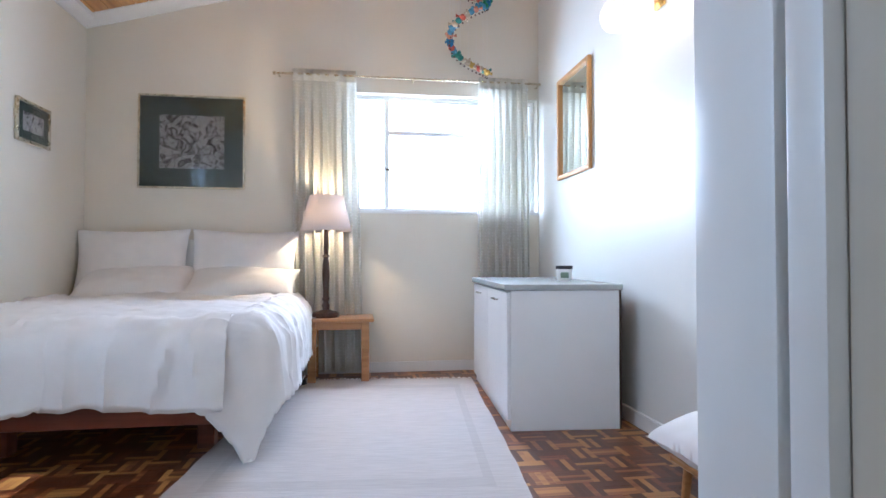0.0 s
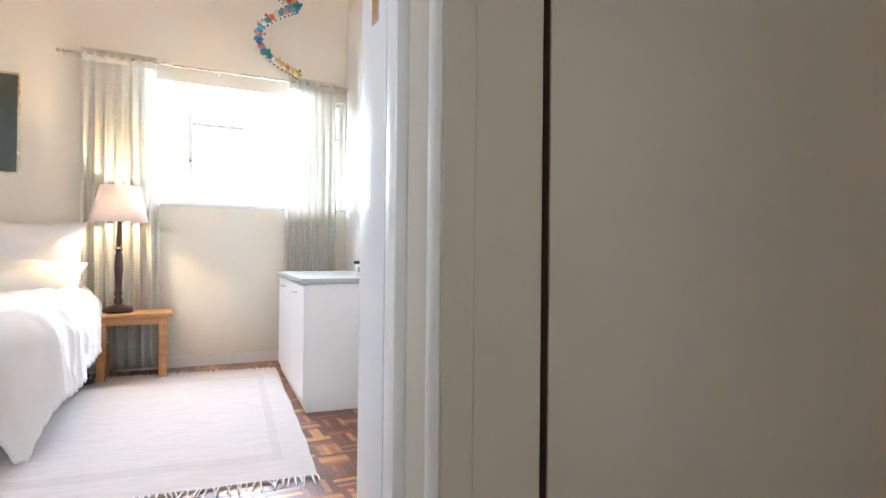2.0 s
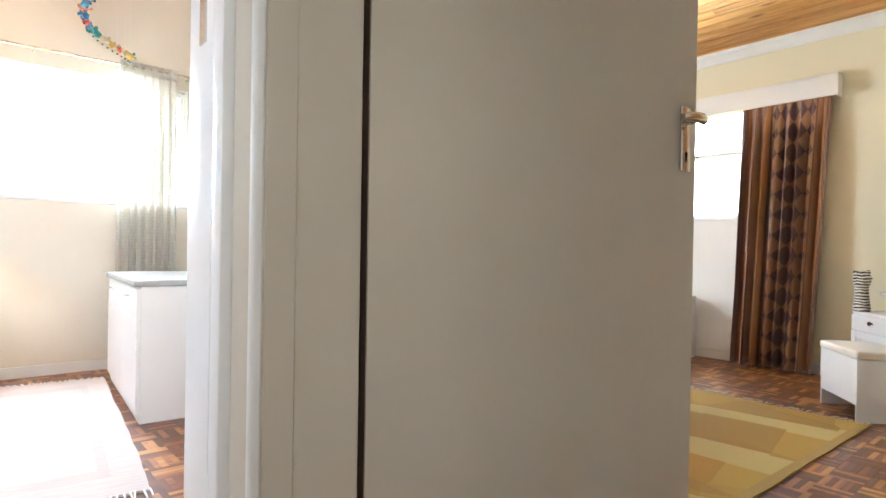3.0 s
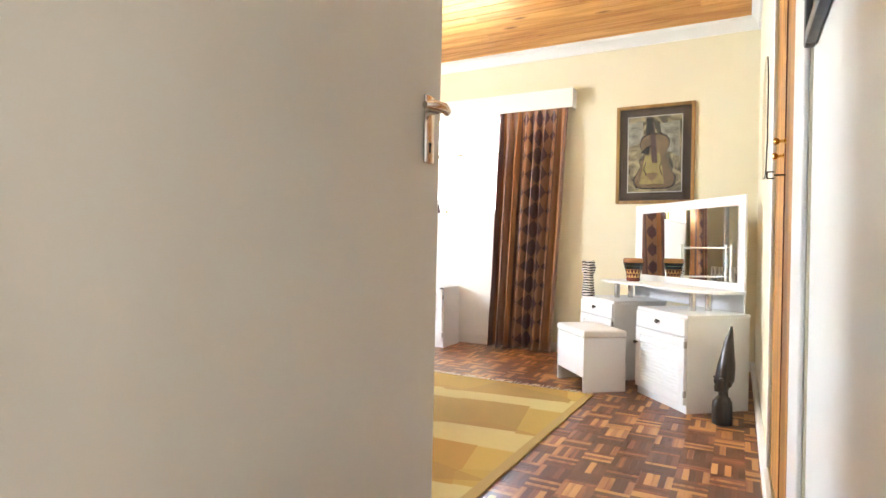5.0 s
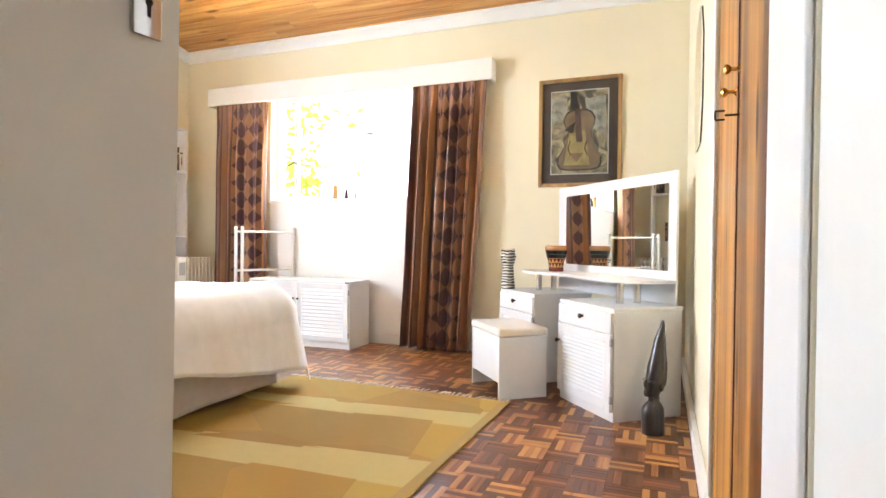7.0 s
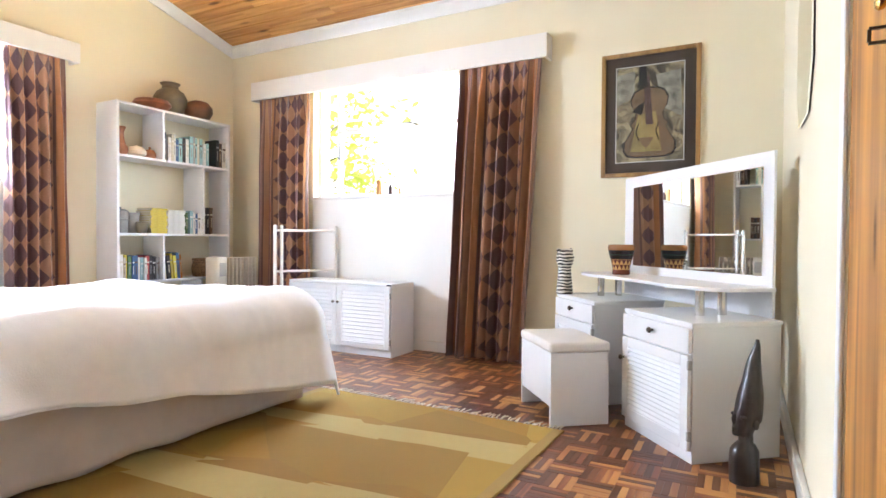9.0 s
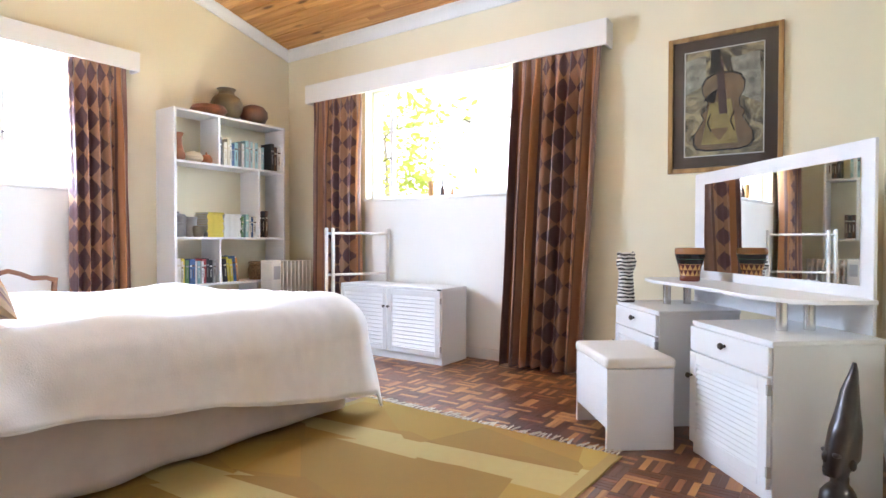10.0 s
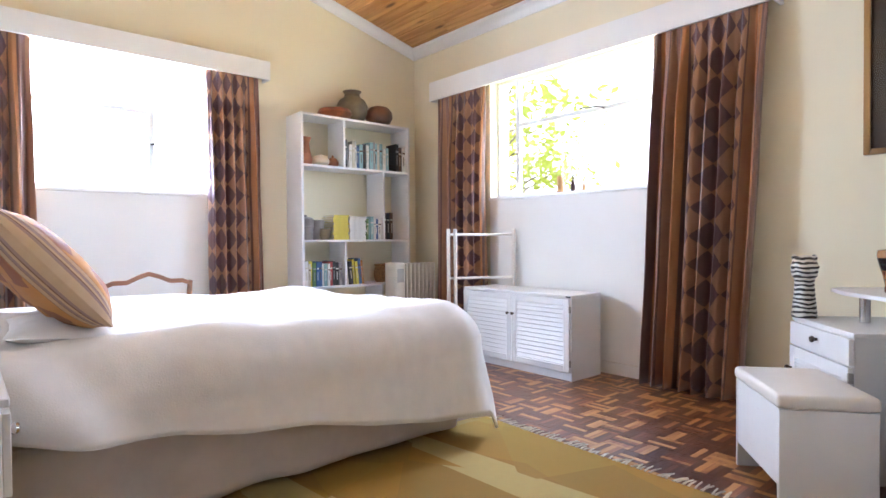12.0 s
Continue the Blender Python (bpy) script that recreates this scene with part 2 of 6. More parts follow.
prism(bm, [(XL, EAVE - 0.05), (XR, EAVE - 0.05), (XR, TOP - 0.02)], "y", Y1, Y1 + 0.24)
structure("wall_guest_north", bm, OFFWHITE, "off-white gable wall with a curtained window")
structure("wall_guest_west", wall_bm("x", XL - 0.24, XL, -4.2, Y1 + 0.24, 0, EAVE, [WW]), OFFWHITE, "off-white plastered outer wall")
bm = wall_bm("y", -3.935, -3.76, XL, XR, 0, EAVE, [(-6.06, -5.11, 0, 2.08)])
prism(bm, [(XL, EAVE), (XR, EAVE), (XR, TOP)], "y", -3.935, -3.76)
structure("wall_guest_south", bm, OFFWHITE, "off-white wall with a doorway to the passage")
structure("wall_guest_face", boxes((XR - 0.010, -2.55, 0, XR - 0.002, Y1 - 0.002, 3.2)), GLOSSWALL, "white eggshell wall face lit by the window")
# passage and recess
bm = wall_bm("x", -5.15, -4.98, -6.4, -3.935, 0, 2.75, [(-4.955, -3.99, 0, 2.06)])
structure("wall_passage_east", bm, OFFWHITE, "plastered passage wall with a doorway")
structure("wall_recess", boxes((-4.975, -5.16, 0, XP - 0.002, -4.915, 2.75)), GLOSSWALL, "white painted wall of the entrance recess")
# this opening is made up, out of view, to admit the passage fill
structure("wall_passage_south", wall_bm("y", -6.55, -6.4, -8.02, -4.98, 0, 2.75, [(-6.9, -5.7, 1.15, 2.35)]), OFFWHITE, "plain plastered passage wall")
structure("wall_passage_west", boxes((XL - 0.24, -6.4, 0, XL, -4.2, 2.75)), OFFWHITE, "plain plastered passage wall")
structure("ceiling_passage", boxes((-8.02, -6.55, 2.75, -3.97, -3.935, 2.87)), PANEL, "flat white passage ceiling", "ceiling")


def board_ceiling(name, x0, z0, x1, z1, y0, y1, label):
    """Tongue-and-groove boards that run along y, on a slope from (x0, z0) to (x1, z1)."""
    bm = bmesh.new()
    n = int(math.hypot(x1 - x0, z1 - z0) / 0.098)
    d = Vector((x1 - x0, 0, z1 - z0)) / n
    nrm = Vector((-d.z, 0, d.x)).normalized()
    nrm = nrm if nrm.z > 0 else -nrm
    rnd = random.Random(5)
    for i in range(n):
        a, b = Vector((x0, 0, z0)) + d * i, Vector((x0, 0, z0)) + d * (i + 1)
        g = d.normalized() * 0.0045
        cuts = [y0, *sorted(rnd.uniform(y0 + 0.4, y1 - 0.4) for _ in range(2)), y1]
        for c0, c1 in zip(cuts, cuts[1:]):
            prof = [(a + nrm * 0.010), (a + g), (b - g), (b + nrm * 0.010), (b + nrm * 0.02), (a + nrm * 0.02)]
            prism(bm, [(v.x, v.z) for v in prof], "y", c0 + 0.0008, c1 - 0.0008)
    prism(bm, [((Vector((x0, 0, z0)) + nrm * k).x, (Vector((x0, 0, z0)) + nrm * k).z) for k in (0.021, 0.12)] + [((Vector((x1, 0, z1)) + nrm * k).x, (Vector((x1, 0, z1)) + nrm * k).z) for k in (0.12, 0.021)], "y", y0 - 0.2, y1 + 0.2)
    return structure(name, bm, PINE, label, "ceiling")


board_ceiling("ceiling", 0.0, EAVE, RIDGE, TOP, -5.0, 0.0, "sloping ceiling of varnished knotty pine boards")
board_ceiling("ceiling_guest", XL, EAVE - 0.05, RIDGE, TOP - 0.02, -3.9, Y1, "sloping ceiling of varnished pine boards")


def cornice(name, p, q, nin, label="white painted cornice between wall and boards"):
    """A coved strip from p to q; nin points into the room."""
    p, q = Vector(p), Vector(q)
    n, dn = Vector(nin), Vector((0, 0, -1))
    prof = [(0, 0.02), (0.072, 0.02), (0.070, -0.012), (0.045, -0.03), (0.025, -0.055), (0.016, -0.085), (0, -0.085)]
    bm = bmesh.new()
    a = [bm.verts.new(p + n * u - dn * v) for u, v in prof]
    b = [bm.verts.new(q + n * u - dn * v) for u, v in prof]
    for i in range(len(prof)):
        j = (i + 1) % len(prof)
        bm.faces.new((a[i], a[j], b[j], b[i]))
    bm.faces.new(a), bm.faces.new(b[::-1])
    structure(name, bm, WHITE, label, "cornice")


cornice("trim_cornice_east", (0, YS, EAVE + 0.003), (0, 0, EAVE + 0.003), (-1, 0, 0))
cornice("trim_cornice_north", (-0.0, 0, EAVE), (XP, 0, EAVE - SLOPE * XP), (0, -1, 0))
cornice("trim_cornice_south", (-0.0, YS, EAVE), (XP, YS, EAVE - SLOPE * XP), (0, 1, 0))
cornice("trim_cornice_guest_west", (XL, -3.76, EAVE - 0.05), (XL, Y1, EAVE - 0.05), (1, 0, 0))
cornice("trim_cornice_guest_north", (XL, Y1, EAVE - 0.05), (XR, Y1, TOP - 0.03), (0, -1, 0))


def skirting(name, x0, y0, x1, y1, mat=WHITE, h=0.085):
    bm = boxes((x0, y0, 0, x1, y1, h - 0.012))
    box(bm, x0, y0, h - 0.012, x1, y1, h, 0.004)
    structure(name, bm, mat, "white painted wooden skirting board", "skirting")


skirting("baseboard_east", -0.018, YS, -0.001, 0)
skirting("baseboard_north", XP, -0.018, -0.018, -0.001)
skirting("baseboard_south", XP, YS + 0.001, -0.018, YS + 0.026)
skirting("baseboard_partition", XP + 0.001, -2.6, XP + 0.018, -0.018)
skirting("baseboard_guest_north", XL, Y1 - 0.018, XR - 0.03, Y1 - 0.001)
skirting("baseboard_guest_east", XR - 0.029, -2.55, XR - 0.011, Y1 - 0.018)
skirting("baseboard_guest_west", XL + 0.001, -3.76, XL + 0.018, Y1 - 0.018)


def steel_window(name, axis, at, a0, a1, z0, z1, mull, trans, side, label, out=1, board=None):
    """A painted steel casement: frame, mullion, transom beyond it, panes, sill and infill board under it. side: +1 when the room lies to lower coordinates."""
    w = tagged(new(name), label, "window", "", "structure")

    def b(bm, u0, d0, v0, u1, d1, v1, bev=0.003):
        if axis == "x":
            return box(bm, at + min(out * d0, out * d1), u0, v0, at + max(out * d0, out * d1), u1, v1, bev)
        return box(bm, u0, at + d0, v0, u1, at + d1, v1, bev)

    f = 0.032
    bm = bmesh.new()
    for r in ((a0, a0 + f, z0, z1), (a1 - f, a1, z0, z1)):
        b(bm, r[0], 0.09, r[2], r[1], 0.125, r[3])
    for r in ((z0, z0 + f), (z1 - f, z1)):
        b(bm, a0 + f, 0.09, r[0], a1 - f, 0.125, r[1])
    part("window_frame", bm, WHITE, w)
    part("mullion", b(bmesh.new(), mull - 0.02, 0.086, z0 + f, mull + 0.02, 0.13, z1 - f), WHITE, w)
    far = (mull + 0.02, a1 - f) if side > 0 else (a0 + f, mull - 0.02)
    part("transom", b(bmesh.new(), far[0], 0.086, trans - 0.018, far[1], 0.13, trans + 0.018), WHITE, w)
    near = (a0 + f, mull - 0.02) if side > 0 else (mull + 0.02, a1 - f)
    panes = [(near[0], near[1], z0 + f, z1 - f), (far[0], far[1], z0 + f, trans - 0.018), (far[0], far[1], trans + 0.018, z1 - f)]
    for p in panes:
        g = part("pane", b(bmesh.new(), p[0], 0.104, p[2], p[1], 0.108, p[3], 0), GLASS, w, smooth=False)
        g.visible_shadow = False
    bm = bmesh.new()
    c = (far[0] + far[1]) / 2
    if axis == "x":
        tube(bm, [(at + out * 0.085, c - 0.12, trans - 0.005), (at + out * 0.05, c - 0.10, trans + 0.012), (at + out * 0.05, c + 0.08, trans + 0.02)], 0.006, 8)
    else:
        tube(bm, [(c - 0.12, at + 0.085, trans - 0.005), (c - 0.10, at + 0.05, trans + 0.012), (c + 0.08, at + 0.05, trans + 0.02)], 0.006, 8)
    part("stay", bm, BRONZE if axis == "x" else WHITE, w, "metal casement stay")
    bm = bmesh.new()
    zl = z0 + (z1 - z0) * 0.36
    if axis == "x":
        tube(bm, [(at + out * 0.084, mull, zl), (at + out * 0.045, mull - 0.01, zl + 0.01), (at + out * 0.035, mull + 0.07, zl - 0.03)], 0.007, 8)
    else:
        tube(bm, [(mull, at + 0.084, zl), (mull - 0.01, at + 0.045, zl + 0.01), (mull + 0.07, at + 0.035, zl - 0.03)], 0.007, 8)
    part("latch", bm, BRONZE, w, "dark metal window latch")
    part("window_sill", b(bmesh.new(), a0 - 0.01, -0.018, z0 - 0.022, a1 + 0.01, 0.10, z0 + 0.004, 0.004), WHITE, w)
    part("infill_board", b(bmesh.new(), a0, -0.010, 0.087, a1, -0.001, z0 - 0.023, 0.002), board or PANEL, w, "smooth painted board under the window")
    return w


BRONZE = material("dark_bronze", (0.10, 0.085, 0.07), 0.35, 0.9, var=0.1, scale=40)
GLASS = bpy.data.materials.new("window_glass")
GLASS.use_nodes = True
gp = GLASS.node_tree.nodes["Principled BSDF"]
gp.inputs["Transmission Weight"].default_value, gp.inputs["Roughness"].default_value, gp.inputs["IOR"].default_value = 1.0, 0.0, 1.45
gp.inputs["Base Color"].default_value = (0.97, 0.99, 0.98, 1)

steel_window("window_1", "x", 0, *WE, -1.32, 1.95, -1, "white painted steel window over a smooth white board")
steel_window("window_2", "y", 0, *WN, -2.45, 1.95, -1, "white painted steel window in the gable wall")
steel_window("window_3", "y", Y1, *WG, -5.30, 2.03, 1, "white painted steel window beside the guest bed", board=OFFWHITE)
steel_window("window_4", "x", XL, *WW, -3.05, 2.05, 1, "white painted steel window in the outer guest room wall", out=-1, board=OFFWHITE)

# ---- floor bed and joints (fingers are laid at the end) ----
structure("floor", boxes((XL - 0.24, -5.16, -0.12, 0.24, Y1 + 0.24, -0.004), (XL - 0.24, -6.55, -0.12, -4.98, -5.16, -0.004)), GROUT, "dark bed under a parquet floor", "floor")

# ---- doors and frames ----
def door_leaf():
    d = tagged(new("door_1"), "ivory painted flush door standing open, lever handle", "door", "", "structure")
    ang = math.atan2(-4.112 + 4.033, -4.042 + 4.963)
    d.matrix_world = Matrix.Translation((-4.963, -4.033, 0.012)) @ Matrix.Rotation(ang, 4, "Z")
    w = 0.924
    part("door_panel", prism(bmesh.new(), [(-0.007, 0), (w, 0), (w + 0.026, 2.03), (-0.007, 2.03)], "y", 0, 0.04), DOORPAINT, d)
    # edge coloured dark so the hinge gap reads as shaded
    part("hinge_edge", boxes((-0.0095, 0.003, 0.003, -0.0075, 0.037, 2.027)), GAPSHADE, d, "door edge coloured dark for gap shade")
    hx, hz = w - 0.036, 1.186
    h = part("handle", boxes((hx - 0.021, -0.007, hz, hx + 0.021, 0, hz + 0.165), bevel=0.004, seg=2), CHROME, d, "satin chrome lever handle on a long plate")
    bm = bmesh.new()
    tube(bm, [(hx, -0.004, hz + 0.128), (hx, -0.028, hz + 0.128)], 0.011, 14)
    part("boss", bm, CHROME, h)
    bm = bmesh.new()
    tube(bm, [(hx + 0.022, -0.040, hz + 0.126), (hx, -0.045, hz + 0.129), (hx - 0.04, -0.046, hz + 0.128), (hx - 0.075, -0.042, hz + 0.122)], [0.011, 0.013, 0.012, 0.008], 14)
    tube(bm, [(hx, -0.02, hz + 0.128), (hx, -0.042, hz + 0.128)], 0.010, 12)
    part("lever", bm, CHROME, h)
    bm = bmesh.new()
    tube(bm, [(hx, -0.0085, hz + 0.045), (hx, -0.006, hz + 0.045)], 0.005, 10)
    box(bm, hx - 0.002, -0.0085, hz + 0.026, hx + 0.002, -0.006, hz + 0.045)
    part("keyhole", bm, BLACK, h)
    for z in (0.22, 1.85):
        part("hinge", boxes((-0.008, 0.004, z - 0.045, 0.004, 0.02, z + 0.045), bevel=0.002), CHROME, d)


door_leaf()


def frames():
    f = tagged(new("trim_guest_door_frame"), "white painted wooden door frame with a rebate", "door frame", "", "structure")
    part("jamb", boxes((-5.166, -3.872, 0, -5.112, -3.748, 2.05), bevel=0.004, seg=2), WHITE, f)
    part("rebate", boxes((-5.138, -3.892, 0, -5.112, -3.872, 2.05)), WHITE, f)
    part("outer_jamb", boxes((-5.172, -3.9345, 0, -5.112, -3.892, 2.05), bevel=0.004, seg=2), WHITE, f)
    part("jamb", boxes((-6.06, -3.938, 0, -6.01, -3.757, 2.05), bevel=0.004), WHITE, f)
    part("head", boxes((-6.01, -3.938, 2.03, -5.16, -3.757, 2.08), bevel=0.004), WHITE, f)
    part("strike_plate", boxes((-5.1685, -3.84, 1.33, -5.159, -3.81, 1.46)), CHROME, f)
    g = tagged(new("trim_main_door_frame"), "ivory painted wooden door frame with a beaded edge", "door frame", "", "structure")
    part("face_board", boxes((-5.1545, -4.028, 0, -5.151, -3.937, 2.1), bevel=0.001), DOORPAINT, g)
    part("bead", boxes((-5.166, -4.044, 0, -5.148, -4.028, 2.1), bevel=0.006, seg=3), WHITE, g)
    part("stop", boxes((-5.148, -4.042, 0, -5.098, -3.991, 2.06), bevel=0.003), DOORPAINT, g)
    part("jamb", boxes((-5.098, -4.030, 0, -4.981, -3.991, 2.06), bevel=0.003), DOORPAINT, g)
    # dark block fills the slot, standing in for its shade
    part("hinge_rebate", boxes((-4.9805, -3.989, 0, -4.950, -3.9365, 2.06)), GAPSHADE, g, "dark strip standing in for hinge gap shade")
    part("jamb", boxes((-5.155, -4.954, 0, -4.976, -4.917, 2.06), bevel=0.004), WHITE, g)
    part("head", boxes((-5.155, -4.916, 2.035, -4.976, -4.042, 2.059), bevel=0.004), WHITE, g)


frames()


# ---- cloth and patterned materials ----
def nodes_of(name):
    m = bpy.data.materials.new(name)
    m.use_nodes = True
    MATS[name] = m
    return m, m.node_tree, m.node_tree.nodes["Principled BSDF"]


def math_node(t, op, a, b=None, c=None):
    n = t.nodes.new("ShaderNodeMath")
    n.operation = op
    for i, v in enumerate((a, b, c)):
        if v is None:
            continue
        if isinstance(v, (int, float)):
            n.inputs[i].default_value = v
        else:
            t.links.new(v, n.inputs[i])
    return n.outputs[0]


def mix_color(t, fac, a, b):
    n = t.nodes.new("ShaderNodeMix")
    n.data_type = "RGBA"
    t.links.new(fac, n.inputs["Factor"])
    for key, v in (("A", a), ("B", b)):
        if isinstance(v, tuple):
            n.inputs[key].default_value = (*v, 1)
        else:
            t.links.new(v, n.inputs[key])
    return n.outputs["Result"]


def weave(t, p, vec, scale=900, strength=0.2):
    n = t.nodes.new("ShaderNodeTexNoise")
    n.inputs["Scale"].default_value, n.inputs["Detail"].default_value = scale, 2
    t.links.new(vec, n.inputs["Vector"])
    b = t.nodes.new("ShaderNodeBump")
    b.inputs["Strength"].default_value, b.inputs["Distance"].default_value = strength, 0.001
    t.links.new(n.outputs["Fac"], b.inputs["Height"])
    t.links.new(b.outputs[0], p.inputs["Normal"])


def diamond_cloth():
    """Satin curtain cloth: columns of purple-brown diamonds on tan between plain bronze stripes."""
    m, t, p = nodes_of("bronze_diamond_cloth")
    uv = t.nodes.new("ShaderNodeUVMap").outputs[0]
    sep = t.nodes.new("ShaderNodeSeparateXYZ")
    t.links.new(uv, sep.inputs[0])
    u, v = sep.outputs[0], sep.outputs[1]
    pos = math_node(t, "FRACT", math_node(t, "DIVIDE", u, 1.2))
    du = math_node(t, "ABSOLUTE", math_node(t, "SUBTRACT", math_node(t, "FRACT", math_node(t, "MULTIPLY", pos, 10.0)), 0.5))
    dv = math_node(t, "ABSOLUTE", math_node(t, "SUBTRACT", math_node(t, "FRACT", math_node(t, "DIVIDE", v, 0.176)), 0.5))
    dia = math_node(t, "LESS_THAN", math_node(t, "ADD", du, dv), 0.49)
    ramp = t.nodes.new("ShaderNodeValToRGB")
    ramp.color_ramp.interpolation = "CONSTANT"
    e = ramp.color_ramp.elements
    tan, rust, dark, mauve = (0.40, 0.215, 0.12, 1), (0.42, 0.18, 0.06, 1), (0.12, 0.058, 0.05, 1), (0.27, 0.145, 0.115, 1)
    e[0].position, e[0].color = 0.0, tan
    e[1].position, e[1].color = 0.50, dark
    for q, c in ((0.515, rust), (0.57, dark), (0.585, mauve), (0.64, tan), (0.67, dark), (0.68, mauve), (0.74, rust), (0.78, dark), (0.83, mauve), (0.87, dark), (0.885, rust), (0.95, tan), (0.985, dark)):
        k = e.new(q)
        k.color = c
    t.links.new(pos, ramp.inputs[0])
    incol = math_node(t, "LESS_THAN", pos, 0.50)
    col = mix_color(t, math_node(t, "MULTIPLY", dia, incol), ramp.outputs[0], (0.105, 0.050, 0.062))
    n = t.nodes.new("ShaderNodeTexNoise")
    n.inputs["Scale"].default_value = 9
    t.links.new(uv, n.inputs["Vector"])
    col = mix_color(t, math_node(t, "MULTIPLY", n.outputs["Fac"], 0.22), col, (0.24, 0.13, 0.10))
    t.links.new(col, p.inputs["Base Color"])
    p.inputs["Roughness"].default_value = 0.31
    p.inputs["Sheen Weight"].default_value = 0.25
    weave(t, p, uv, 700, 0.25)
    return m


def patch_cloth():
    """Pillow cloth: rust and orange patches between sand, brown and lilac stripes."""
    m, t, p = nodes_of("orange_patch_stripe_cloth")
    uv = t.nodes.new("ShaderNodeUVMap").outputs[0]
    sep = t.nodes.new("ShaderNodeSeparateXYZ")
    t.links.new(uv, sep.inputs[0])
    pos = math_node(t, "SUBTRACT", 0.92, math_node(t, "MULTIPLY", math_node(t, "MINIMUM", sep.outputs[0], math_node(t, "SUBTRACT", 0.72, sep.outputs[0])), 6.5))
    ramp = t.nodes.new("ShaderNodeValToRGB")
    ramp.color_ramp.interpolation = "CONSTANT"
    e = ramp.color_ramp.elements
    sand, brown, lilac, orange = (0.56, 0.40, 0.24, 1), (0.15, 0.075, 0.05, 1), (0.30, 0.21, 0.19, 1), (0.55, 0.25, 0.06, 1)
    e[0].position, e[0].color = 0.0, orange
    e[1].position, e[1].color = 0.46, brown
    for q, c in ((0.475, sand), (0.60, brown), (0.61, lilac), (0.68, sand), (0.75, brown), (0.765, lilac), (0.80, sand), (0.92, brown), (0.94, lilac)):
        k = e.new(q)
        k.color = c
    t.links.new(pos, ramp.inputs[0])
    v = t.nodes.new("ShaderNodeTexVoronoi")
    v.inputs["Scale"].default_value = 9
    t.links.new(uv, v.inputs["Vector"])
    s2 = t.nodes.new("ShaderNodeSeparateXYZ")
    t.links.new(v.outputs["Color"], s2.inputs[0])
    patch = math_node(t, "MULTIPLY", math_node(t, "GREATER_THAN", s2.outputs[0], 0.55), math_node(t, "LESS_THAN", pos, 0.44))
    col = mix_color(t, patch, ramp.outputs[0], (0.27, 0.085, 0.045))
    n = t.nodes.new("ShaderNodeTexNoise")
    n.inputs["Scale"].default_value = 22
    t.links.new(uv, n.inputs["Vector"])
    col = mix_color(t, math_node(t, "MULTIPLY", n.outputs["Fac"], 0.4), col, (0.42, 0.22, 0.09))
    t.links.new(col, p.inputs["Base Color"])
    p.inputs["Roughness"].default_value = 0.7
    weave(t, p, uv, 700, 0.25)
    return m


PATCH = patch_cloth()


def sheer_cloth():
    """Light woven curtain with small pale dots, lets some daylight through."""
    m, t, p = nodes_of("pale_dotted_curtain_cloth")
    uv = t.nodes.new("ShaderNodeUVMap").outputs[0]
    v = t.nodes.new("ShaderNodeTexVoronoi")
    v.inputs["Scale"].default_value, v.inputs["Randomness"].default_value = 38, 0.35
    t.links.new(uv, v.inputs["Vector"])
    dot = math_node(t, "LESS_THAN", v.outputs["Distance"], 0.30)
    col = mix_color(t, dot, (0.78, 0.77, 0.71), (0.86, 0.85, 0.81))
    t.links.new(col, p.inputs["Base Color"])
    p.inputs["Roughness"].default_value = 0.8
    weave(t, p, uv, 800, 0.2)
    tr = t.nodes.new("ShaderNodeBsdfTranslucent")
    t.links.new(col, tr.inputs[0])
    mx = t.nodes.new("ShaderNodeMixShader")
    mx.inputs[0].default_value = 0.5
    t.links.new(p.outputs[0], mx.inputs[1])
    t.links.new(tr.outputs[0], mx.inputs[2])
    t.links.new(mx.outputs[0], t.nodes["Material Output"].inputs[0])
    return m


